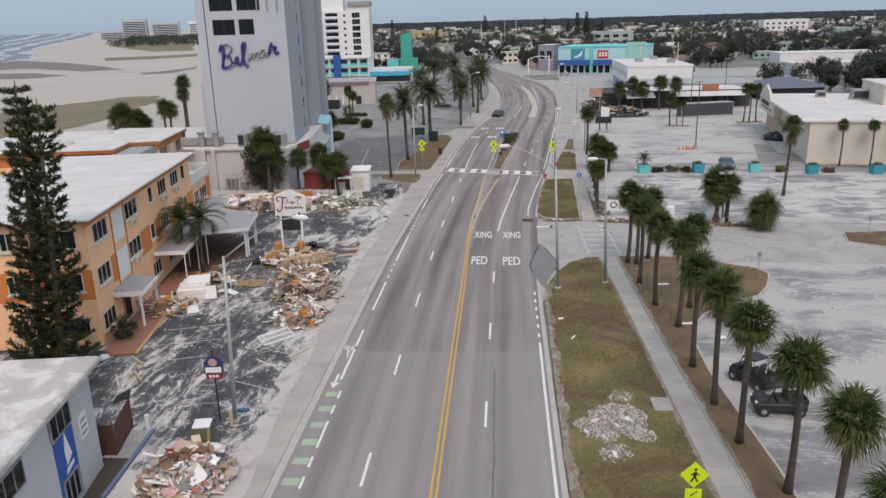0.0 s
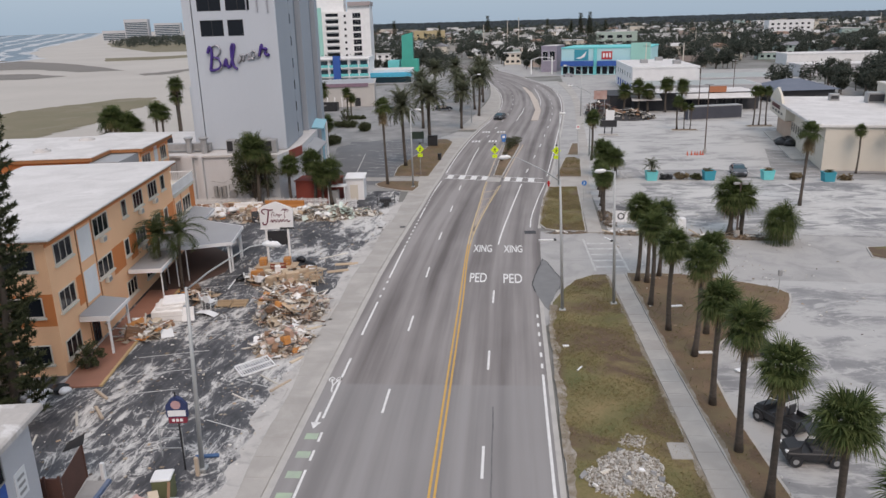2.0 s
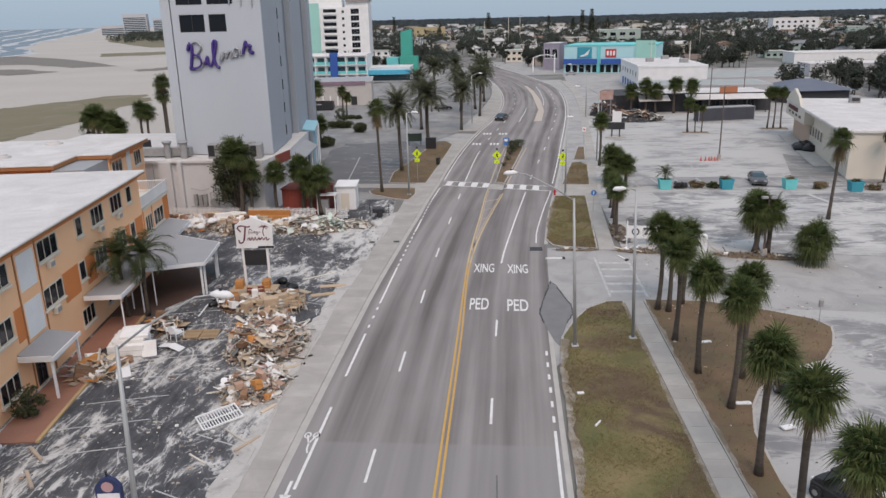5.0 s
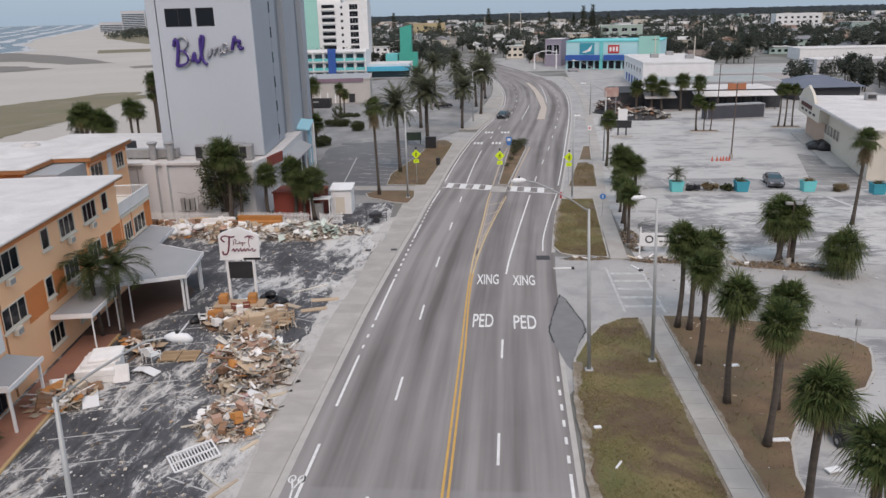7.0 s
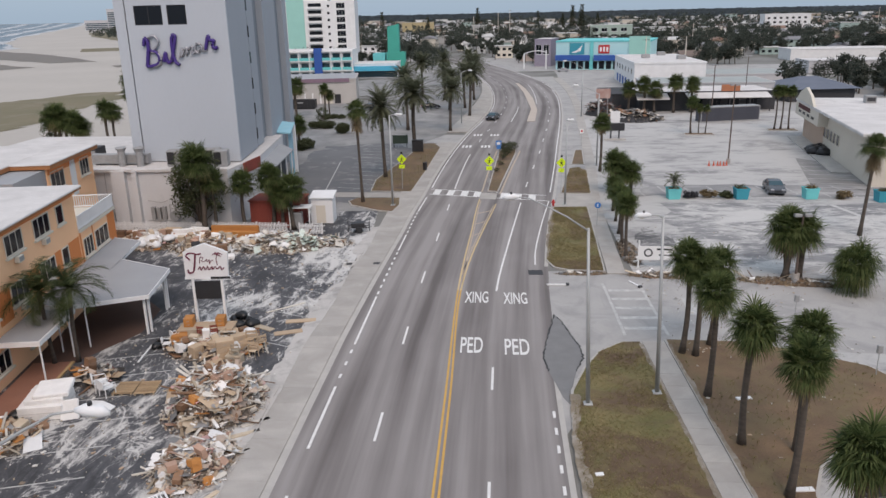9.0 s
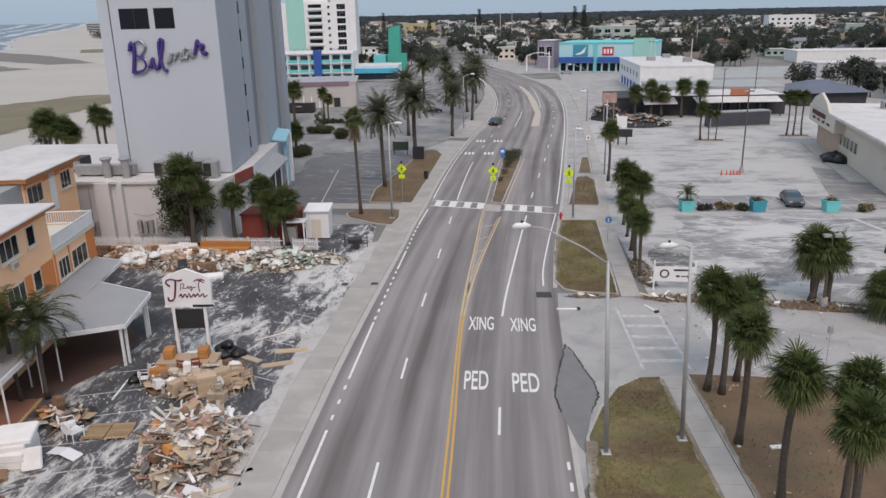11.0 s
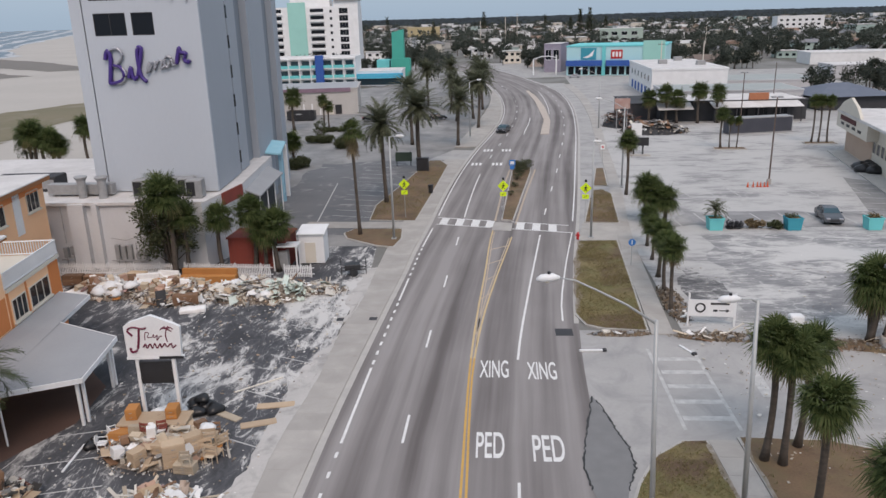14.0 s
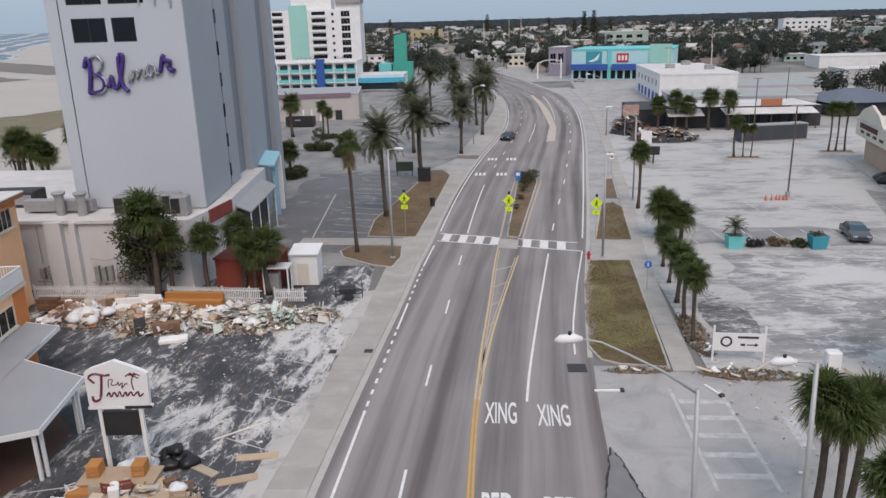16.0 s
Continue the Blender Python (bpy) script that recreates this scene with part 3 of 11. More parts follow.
for pts, mt, lb in (([(-165, 140), (-152, 190), (-144, 213), (-139, 228), (-133, 240), (-126, 259), (-118, 265), (-107, 243), (-104, 214), (-99, 187), (-99, 169), (-98, 144), (-100, 110), (-160, 110)], DUNE, "olive brown dune grass on the sand"),
                    ([(-429, 639), (-377, 605), (-300, 537), (-221, 447), (-246, 440), (-302, 484), (-340, 480)], WET_SAND, "dark wet sand in a hollow of the beach"),
                    ([(-294, 437), (-270, 434), (-234, 407), (-241, 387), (-259, 385), (-290, 405)], WET_SAND, "dark wet sand in a hollow of the beach"),
                    ([(-335, 640), (-297, 651), (-268, 679), (-245, 622), (-268, 587), (-302, 578)], DUNE, "olive brown dune grass on the sand"),
                    ([(-195, 412), (-185, 427), (-184, 466), (-173, 439), (-175, 404), (-184, 394)], WET_SAND, "dark wet sand in a hollow of the beach"),
                    ([(-686, 1319), (-519, 1301), (-306, 768), (-351, 768), (-535, 1037)], DUNE, "olive brown dune grass on the sand")):
    structure(slope(ragged(pts, 5, 2.0), 0.03), "dune_grass" if mt is DUNE else "wet_sand", mt, lb, "dune")

# the boulevard: left and right white edge lines, by metres along
LEFT = [(-60, -6.5), (70, -6.45), (84, -6.15), (94, -5.85), (104, -5.5), (111, -5.05), (121, -4.6), (140, -3.4), (163, -1.1), (180, 1.1), (199, 3.0), (221, 3.85), (242, 3.5), (272, 1.6), (300, -1.4), (330, -5.5), (367, -12), (395, -18), (430, -27), (520, -52)]
RIGHT = [(-60, 6.2), (48, 6.2), (61, 6.35), (80, 6.85), (97, 8.3), (113, 10.2), (130, 12.1), (150, 14.2), (165, 15.8), (188, 18.0), (225, 20.5), (250, 20.9), (264, 20.5), (292, 17.2), (320, 12.4), (344, 7.4), (362, 3.5), (395, -3.5), (430, -12), (520, -36)]
ys = steps(-60, 428, 4)
lx, rx = line(LEFT, ys), line(RIGHT, ys)
kerb_l = [x - (1.25 if y < 70 else max(0.75, 1.25 - (y - 70) * 0.02)) for x, y in zip(lx, ys)]
kerb_r = [x + (0.55 if y < 70 else 0.75) for x, y in zip(rx, ys)]
road = new("road", bpy.data.meshes.new("road"))
rows, verts, uvs, faces = 14, [], [], []
for y, a, b in zip(ys, kerb_l, kerb_r):
    for k in range(rows + 1):
        x = a + (b - a) * k / rows
        verts.append((x, y, rise(y)))
        uvs.append((x - (a + b) / 2, y))
for i in range(len(ys) - 1):
    for k in range(rows):
        q = i * (rows + 1) + k
        faces.append((q, q + 1, q + rows + 2, q + rows + 1))
road.data.from_pydata(verts, [], faces)
layer = road.data.uv_layers.new(name="across_along")
for lp in road.data.loops:
    layer.data[lp.index].uv = uvs[lp.vertex_index]
road.data.materials.append(ROAD)
tagged(road, "worn grey asphalt boulevard curving between two beach hotels", "road", kind="structure")

Z = 0.006


def paint(points_left, points_right, material=WHITE_LINE, label="white painted road line", name="road_line", z=Z):
    return structure(Shape().ribbon(points_left, points_right, z), name, material, label, "road marking")


def stripe(knots, y0, y1, w, material=WHITE_LINE, off=0.0, label="solid white edge line", name="road_line", z=Z):
    yy = steps(y0, y1, 3)
    xx = line(knots, yy)
    return paint([(x + off - w / 2, y) for x, y in zip(xx, yy)], [(x + off + w / 2, y) for x, y in zip(xx, yy)], material, label, name, z)


stripe(LEFT, 42.4, 50.5, 0.16)
stripe(LEFT, 54.5, 61.3, 0.16)
stripe(LEFT, 67.4, 76.5, 0.16)
stripe(LEFT, 88.7, 94.1, 0.16)
stripe(LEFT, 103.7, 110.6, 0.16)
stripe(LEFT, 116, 330, 0.16)
for y in (62.4, 64.2, 66.0):
    stripe(LEFT, y, y + 0.55, 0.16, label="short white dash of the edge line")
for y in (*[77.0 + 1.5 * k for k in range(8)], *[94.9 + 1.5 * k for k in range(6)]):
    stripe(LEFT, y, y + 0.65, 0.17, label="short white dash of the edge line")
stripe(RIGHT, -60, 48.3, 0.16)
for k in range(6):
    stripe(RIGHT, 49.2 + 1.75 * k, 49.9 + 1.75 * k, 0.16, label="short white dash of the edge line")
stripe([(84, 6.72), (86.3, 6.81), (96, 7.9), (109, 9.8)], 84.5, 108.5, 0.13, WHITE_LINE, label="thin white edge line along the grass island")
stripe(RIGHT, 113, 318, 0.16)
# lane lines
LANE_L = [(-60, -3.2), (67, -3.2), (80, -3.0), (92, -2.6), (107, -2.1), (121, -1.6), (140, -0.5), (155, 1.0), (172, 3.1), (185, 4.6), (199, 5.9), (212, 6.6), (235, 7.1), (262, 6.2), (290, 3.6), (320, -0.4), (345, -4.6), (395, -14), (430, -22)]
for k in range(-5, 23):
    y = 55.3 + 12.19 * k
    if y < 105 or y > 141:
        stripe(LANE_L, y, y + 3.0, 0.15, label="white lane dash")
stripe(LANE_L, 115.2, 140.2, 0.15, label="solid white lane line")
LANE_R = [(-60, 2.92), (64, 2.92), (78, 3.25), (90, 4.4), (100, 5.5), (108, 6.4), (120, 7.8), (141.8, 10.7), (154, 12.1), (168, 13.7), (181.5, 15.1), (195, 16.3), (225, 17.7), (250, 18.0), (263, 17.5), (290, 14.4), (320, 9.4), (345, 4.4), (395, -7)]
for k in range(-6, 3):
    y = 36.7 + 12.2 * k
    stripe(LANE_R, y, y + 3.0, 0.15, label="white lane dash")
stripe(LANE_R, 77.8, 107.6, 0.16, label="solid white lane line")
for k in range(14):
    y = 116 + 12.2 * k
    stripe(LANE_R, y, y + 3.0, 0.15, label="white lane dash")
stripe([(205, 13.9), (217, 14.5), (240, 15.0), (261, 14.8), (275, 14.2)], 210, 266, 0.16, label="solid white turn lane line")
stripe([(170, 6.3), (178.5, 7.1), (200, 9.2), (212, 9.9)], 178, 204, 0.16, label="solid white turn lane line")
# double yellow, which parts round the planted median
YL = [(-60, 0.06), (40, 0.06), (60, 0.12), (80, 0.18), (87, 0.42), (95, 0.80), (106.5, 1.25), (113, 1.7), (131, 2.85), (141, 3.7), (145, 4.0)]
YR = [(-60, 0.34), (40, 0.34), (60, 0.40), (80, 0.46), (87, 1.0), (95, 1.9), (106.5, 3.35), (113, 4.05), (131, 6.1), (141, 7.35), (145, 7.8)]
for a, b in ((YL, 109.5), (YR, 107)):
    stripe(a, -60, 78, 0.13, YELLOW_LINE, label="yellow centre line")
    stripe(a, 78, b, 0.15, FADED_YELLOW, label="faded yellow centre line")
stripe(YL, 80, 109, 0.10, TAN_PAINT, 0.22, "worn yellow line inside the taper")
stripe(YR, 82, 106.5, 0.10, TAN_PAINT, -0.22, "worn yellow line inside the taper")
stripe(YL, 113.5, 143, 0.22, TAN_PAINT, -0.05, "worn yellow line along the median")
stripe(YR, 112, 143, 0.22, TAN_PAINT, 0.0, "worn yellow line along the median")
for y in (89, 93.5, 98, 102.5):
    a, b = line(YL, [y])[0], line(YR, [y + 1.6])[0]
    paint([(a, y), (b, y + 1.6)], [(a, y - 0.25), (b, y + 1.35)], TAN_PAINT, "worn yellow hatching bar", z=Z + 0.003)
# zebra crossing
for x0, x1 in ((-4.9, 1.2), (3.5, 9.6)):
    for k in (0, 1):
        base = lambda x: 112.2 - (x + 4.9) * 0.268 + k * 2.85
        paint([(x0, base(x0)), (x1, base(x1))], [(x0, base(x0) + 0.22), (x1, base(x1) + 0.22)], WHITE_LINE, "white border of the zebra crossing")
for x in (-4.5, -2.75, -1.0, 0.6, 3.9, 5.6, 7.3):
    b0, b1 = 112.45 - (x + 4.9) * 0.268, 112.45 - (x + 5.8) * 0.268
    paint([(x, b0), (x + 0.2, b0 + 2.6)], [(x + 0.85, b1), (x + 1.05, b1 + 2.6)], WHITE_LINE, "white bar of the zebra crossing", z=Z + 0.003)
# far writing on the lanes, too small to read
for x, y in ((-2.1, 146.8), (1.1, 146.6), (-0.4, 159.4), (2.7, 159.2)):
    for k in range(3):
        paint([(x + 0.6 * k, y), (x + 0.6 * k + 0.08, y + 2.2)], [(x + 0.6 * k + 0.38, y), (x + 0.6 * k + 0.46, y + 2.2)], WHITE_LINE, "pale bar of worn lane writing")


def lane_word(text, x, y, width, length, label):
    cu = bpy.data.curves.new("lane_word", "FONT")
    cu.body, cu.size, cu.extrude = text, 1.0, 0.0
    cu.offset = 0.012
    ob = new("lane_word", cu)
    bpy.context.view_layer.update()
    me = bpy.data.meshes.new_from_object(ob)
    bpy.data.objects.remove(ob)
    co = np.array([v.co[:] for v in me.vertices])
    lo, hi = co.min(0), co.max(0)
    for v in me.vertices:
        v.co = (x + (v.co.x - lo[0]) / (hi[0] - lo[0]) * width, y + (v.co.y - lo[1]) / (hi[1] - lo[1]) * length, Z)
    me.materials.append(WHITE_LINE)
    return tagged(new("lane_word", me), label, "road marking", kind="structure")


for word, x, y, w in (("PED", 0.75, 66.2, 1.5), ("PED", 3.72, 65.95, 1.65), ("XING", 0.75, 75.2, 1.85), ("XING", 3.78, 75.0, 1.85)):
    lane_word(word, x, y, w, 2.5, f"white road letters {word} on the lane")
# bicycle lane: green bars, arrow and rider sign
for k in range(11):
    y, x = 40.1 - 1.84 * k, -7.58 + 0.03 * max(0, 9 - k)
    paint([(-6.54, y - 0.25), (-6.54, y + (1.6 if k == 3 else 0.75))], [(-6.40, y - 0.25), (-6.40, y + (1.6 if k == 3 else 0.75))], WHITE_LINE, "short white tick beside the green bar", z=Z)
    paint([(x, y), (x, y + 0.62)], [(-6.60, y), (-6.60, y + 0.62)], GREEN_PAINT, "faded green bar in the bicycle lane", "bike_lane_bar")
arrow = Shape().ribbon([(-7.16, 41.9), (-7.16, 43.1)], [(-7.0, 41.9), (-7.0, 43.1)], Z)
arrow.add([(-7.38, 41.95, Z), (-6.78, 41.95, Z), (-7.08, 41.2, Z)], [(0, 1, 2)])
structure(arrow, "lane_arrow", WHITE_LINE, "white arrow painted in the bicycle lane", "road marking")
bike = Shape()
for cx in (-7.34, -6.86):
    n = 14
    bike.ribbon([(cx + 0.2 * math.cos(6.2832 * k / n), 47.35 + 0.33 * math.sin(6.2832 * k / n)) for k in range(n + 1)], [(cx + 0.12 * math.cos(6.2832 * k / n), 47.35 + 0.24 * math.sin(6.2832 * k / n)) for k in range(n + 1)], Z)
for a, b in (((-7.34, 47.35), (-7.1, 46.5)), ((-6.86, 47.35), (-7.1, 46.5)), ((-7.2, 46.9), (-6.98, 46.9)), ((-7.1, 46.5), (-7.05, 45.9)), ((-7.05, 45.9), (-6.95, 45.6))):
    bike.ribbon([(a[0] - 0.05, a[1]), (b[0] - 0.05, b[1])], [(a[0] + 0.05, a[1]), (b[0] + 0.05, b[1])], Z + 0.002)
structure(bike, "bike_symbol", WHITE_LINE, "white bicycle symbol painted in the lane", "road marking")

# asphalt patch with a black tar rim, tar seams
PATCH_PTS = [(7.5, 72.9), (6.9, 70.0), (6.45, 67.5), (6.15, 65.4), (6.5, 63.0), (7.0, 60.2), (7.3, 59.4), (7.55, 61.0), (8.1, 63.6), (8.75, 65.5), (8.75, 67.4), (8.35, 69.0), (8.1, 70.6)]
structure(Shape().sheet(PATCH_PTS, Z + 0.004), "asphalt_patch", PATCH, "smooth grey asphalt patch at the kerb corner")
rim = Shape()
random.seed(3)


def tar_line(pts, z):
    """A wandering hand-poured tar line through the points."""
    way = []
    for (x0, y0), (x1, y1) in zip(pts, pts[1:]):
        for k in range(9):
            s = k / 9
            way.append((x0 + (x1 - x0) * s + random.uniform(-0.07, 0.07), y0 + (y1 - y0) * s + random.uniform(-0.06, 0.06)))
    lf, rt = [], []
    for (x0, y0), (x1, y1) in zip(way, way[1:]):
        d = math.hypot(x1 - x0, y1 - y0) + 1e-6
        w = random.uniform(0.02, 0.075)
        nx, ny = -(y1 - y0) / d * w, (x1 - x0) / d * w
        lf.append((x0 + nx, y0 + ny))
        rt.append((x0 - nx, y0 - ny))
    rim.ribbon(lf, rt, z)


tar_line(PATCH_PTS[:5], Z + 0.012)
tar_line(PATCH_PTS[8:] + PATCH_PTS[:1], Z + 0.014)
structure(rim, "tar_rim", TAR, "ragged black tar edge of the patch")
seam = Shape()
sy = steps(25, 44, 1.2)
sx = [3.05 + random.uniform(-0.04, 0.04) for _ in sy]
seam.ribbon([(x - 0.04, y) for x, y in zip(sx, sy)], [(x + 0.04, y) for x, y in zip(sx, sy)], Z - 0.002)
structure(seam, "tar_seam", surface("worn_tar", (0.10, 0.098, 0.097), (0.17, 0.165, 0.163), scale=1.5, fine=8, amount=1.0), "dark tarred seam along the lane")

# lots and side street
structure(Shape().sheet([(-9.4, 151.6), (-3.0, 151.9), (-1.7, 160.6), (-5.6, 161.6)], -0.001), "driveway_mouth", STREET, "pale dusty mouth of the hotel driveway", "road")
structure(Shape().box(-10.3, 84.35, -0.05, -9.75, 85.0, 0.012), "drain_cover", DARK, "dark iron drain cover in the motel lot", "drain")
structure(Shape().box(-10.5, 84.15, -0.05, -10.3, 85.2, 0.02).box(-9.75, 84.15, -0.05, -9.55, 85.2, 0.02).box(-10.3, 84.15, -0.05, -9.75, 84.35, 0.02).box(-10.3, 85.0, -0.05, -9.75, 85.2, 0.02), "drain_collar", CURB, "pale concrete collar round the drain cover", "drain")
structure(Shape().sheet([(-60, -300), (-9.7, -300), (-9.7, 98), (-10.2, 104), (-60, 104)], -0.010), "motel_lot", LOT_DARK, "dark asphalt motel car park streaked with washed-up sand", "car park")
structure(Shape().sheet([(-9.7, 104), (-8.8, 108), (-7.4, 148), (-6.2, 157), (-2.2, 200), (-0.2, 240), (-1.2, 281), (-8, 330), (-30, 330), (-60, 240), (-48, 104)], -0.006), "hotel_lot", LOT_GREY, "grey asphalt hotel car park with sand drifts", "car park")
structure(Shape().sheet(ragged([(-25.5, 108), (-10.2, 108), (-8.8, 140), (-13, 152), (-26, 150), (-27, 130)], 6, 0.8), -0.003), "asphalt_bay", LOT_BLUE, "dark blue-grey swept asphalt of the hotel car park", "car park")
structure(Shape().sheet([(-19.5, 111), (-7.0, 110.6), (-6.6, 113.2), (-19.5, 113.6)], 0.03), "driveway_strip", CONCRETE, "tan concrete strip across the car park", "driveway")
structure(Shape().sheet([(15.0, -300), (140, -300), (140, 68.5), (15.0, 68.5)], -0.012), "south_lot", LOT_SOUTH, "pale sandy asphalt car park", "car park")
structure(Shape().sheet([(6.5, 68.2), (60, 64), (140, 58), (140, 78), (60, 78), (16, 82.5), (7.4, 82.8), (6.8, 75)], -0.004), "side_street", STREET, "pale dusty side street", "road")
structure(Shape().sheet([(15, 82.6), (60, 78.2), (140, 78.2), (140, 190), (22, 190), (18, 140), (15.3, 108)], -0.008), "north_lot", LOT_PALE, "wide pale sandy car park with faded bays", "car park")
structure(Shape().sheet([(22, 190), (110, 190), (110, 330), (28, 330), (25, 250)], -0.009), "restaurant_lot", STREET, "pale dusty ground round the restaurants", "car park")
structure(slope([(-80, 332), (70, 322), (70, 385), (20, 420), (-80, 440)], -0.03), "junction", STREET, "pale dusty street junction beyond the bend", "road")
structure(Shape().sheet([(-26, 326), (140, 316), (140, 340), (30, 352), (-10, 360), (-46, 366)], -0.004), "cross_street", STREET, "grey cross street at the far junction", "road")


def bed(name, pts, material, label, z=0.10, curb=True, category="verge"):
    """A planted bed: a kerb ring with the ground inside it."""
    e = thing(name, label, category, kind="structure")
    Shape().prism(pts, -0.05, z - 0.02).ob("kerb", CURB, e, "pale concrete kerb")
    c = np.mean(np.array(pts), 0)
    inner = []
    n = len(pts)
    for i, p in enumerate(pts):
        a, b = np.array(pts[i - 1]), np.array(pts[(i + 1) % n])
        d = b - a
        nrm = np.array((-d[1], d[0])) / (np.hypot(*d) + 1e-6)
        q = np.array(p) + nrm * 0.16
        inner.append(tuple(q))
    Shape().sheet(inner, z).ob("soil", material, e)
    return inner


VERGE_A = [(6.75, -60), (13.62, -60), (13.62, 31), (13.3, 51), (12.95, 68.0), (11.6, 68.05), (9.9, 66.6), (8.6, 64.1), (7.5, 61.0), (7.15, 57), (6.95, 47), (6.75, 35)]
VERGE_B = [(15.2, -60), (17.3, -60), (17.3, 33), (17.0, 39), (16.8, 44), (17.0, 48.5), (17.8, 51.4), (18.8, 53.4), (20.6, 55.3), (22.4, 56.6), (24.2, 57.5), (25.6, 59.7), (26.5, 61.8), (26.9, 63.2), (26.2, 64.7), (22.4, 67.1), (19.0, 68.3), (14.5, 68.4), (14.7, 51), (15.15, 31)]
VERGE_C = [(7.75, 85.6), (8.3, 83.6), (9.5, 82.9), (12.65, 82.6), (13.95, 105.2), (9.95, 105.0), (8.7, 96.5)]
VERGE_D = [(11.4, 112.4), (15.2, 112.0), (16.4, 126), (15.6, 128.5), (14.0, 128)]
VERGE_E = [(14.6, 131), (16.6, 130.8), (17.7, 143), (16.4, 143)]
ISLAND_W = [(-12.2, 105.4), (-10.4, 104.0), (-8.4, 103.4), (-7.9, 106.5), (-8.3, 110.2), (-13.6, 110.4), (-14.5, 108.6), (-13.8, 106.6)]
ISLAND_W2 = [(-12.6, 114.0), (-7.2, 113.6), (-6.4, 128), (-5.6, 147), (-7.0, 151.2), (-9.0, 151.0), (-11.4, 132), (-13.0, 121)]
MEDIAN = [(2.35, 113.6), (3.75, 113.2), (6.9, 141), (7.0, 144), (6.0, 145.5), (4.9, 145.3), (4.1, 142)]
SOIL_A = bed("verge_south", VERGE_A, GRASS, "dry yellow-brown roadside grass verge with kerb")
SOIL_B = bed("verge_palms", VERGE_B, MULCH, "brown earth bed under the palm row")
SOIL_C = bed("verge_north", VERGE_C, GRASS, "dry grass island beyond the side street")
SOIL_D = bed("verge_crossing", VERGE_D, MULCH, "small brown verge beside the zebra crossing")
bed("verge_far", VERGE_E, MULCH, "small brown verge by the pavement")
bed("hotel_island", ISLAND_W, MULCH, "small brown kerbed island at the hotel drive")
SOIL_W = bed("hotel_verge", ISLAND_W2, MULCH, "brown and green verge in front of the hotel lot")
SOIL_M = bed("median", MEDIAN, MULCH, "planted road median with kerb", 0.16)
bed("lot_island", [(37.7, 73.0), (40.4, 71.0), (46, 70.2), (52, 71.0), (52, 75.6), (43.1, 76.7), (38.6, 76.2)], GRASS, "dry grass island beside the side street")
Shape_m2 = [(10.3, 178), (12.0, 178.4), (13.6, 198), (14.0, 224), (13.3, 250), (11.8, 270), (10.9, 270), (12.2, 240), (12.3, 200)]
structure(Shape().prism(Shape_m2, -0.05, 0.09), "median_strip", surface("tan_concrete", (0.50, 0.425, 0.365), (0.38, 0.325, 0.28), scale=0.5, fine=8), "tan concrete median strip in the far bend", "median")
structure(Shape().sheet([(1.3, 109.6), (3.4, 109.2), (3.6, 112.4), (1.6, 112.9)], 0.02), "median_refuge", CONCRETE, "concrete refuge in the middle of the crossing", "median")

# pavements laid in slabs with open joints
SLABS = []


def pavement(name, inner, outer, y0, y1, slab, label, z=0.07):
    e = thing(name, label, "pavement", kind="structure")
    yy = steps(y0, y1, slab)
    a, b = line(inner, yy), line(outer, yy)
    Shape().ribbon(list(zip(a, yy)), list(zip(b, yy)), z - 0.012).ob("bedding", CURB, e)
    for i in range(len(yy) - 1):
        g = 0.006
        SLABS.append((e, [(a[i], yy[i] + g), (b[i], yy[i] + g), (b[i + 1], yy[i + 1] - g), (a[i + 1], yy[i + 1] - g)], z))
    return e


PAVE_L_IN = [(y, x) for y, x in zip(ys, kerb_l)]
PAVE_L_OUT = [(-60, -9.3), (30, -9.2), (40, -9.65), (50, -9.95), (63, -10.0), (80, -9.6), (95, -9.1), (108, -8.9), (123, -7.9), (140, -7.3), (157, -6.1), (171, -4.9), (200, -2.1), (240, 0.2), (281, -0.8), (320, -3.5), (343, -6), (367, -10)]
pavement("pavement_west", PAVE_L_IN, PAVE_L_OUT, -49, 152, 1.9, "pale concrete pavement along the motel lot")
pavement("pavement_west_far", PAVE_L_IN, PAVE_L_OUT, 164, 328, 4.0, "pale concrete pavement in the far bend", 0.13)
pavement("pavement_east", [(-60, 13.65), (31, 13.65), (51, 13.33), (68.2, 12.97)], [(-60, 15.15), (31, 15.12), (51, 14.66), (68.2, 14.45)], -46.8, 68.1, 1.6, "narrow concrete footpath between grass verges")
pavement("pavement_east_far", [(81.5, 12.7), (105, 14.0), (131, 16.7), (171, 20.0), (203, 22.6), (250, 24.6), (300, 24)], [(81.5, 14.25), (105, 15.5), (131, 18.2), (171, 21.6), (203, 24.4), (250, 27), (300, 27)], 82, 290, 1.9, "narrow concrete footpath beside the north car park")
structure(Shape().sheet([(9.9, 105.4), (14.1, 105.3), (14.9, 111.7), (11.2, 112.2), (10.7, 109)], 0.055), "crossing_apron", CONCRETE, "concrete ramp from the crossing to the footpath", "pavement")
margin = [(y, x) for x, y in zip(kerb_r, ys) if 103 < y < 300]
myy = [m[0] for m in margin]
structure(Shape().ribbon([(x, y) for y, x in margin], list(zip(line([(103, 14.2), (131, 17.2), (171, 20.6), (203, 23.2), (250, 25.4), (300, 25)], myy), myy)), -0.003), "east_margin", STREET, "dusty pale margin between kerb and footpath", "verge")
gut = Shape().ribbon([(x, y) for x, y in zip(kerb_l, ys)], [(x + 0.42, y) for x, y in zip(kerb_l, ys)], 0.003)
structure(gut, "gutter", CURB, "pale concrete gutter beside the kerb", "gutter")
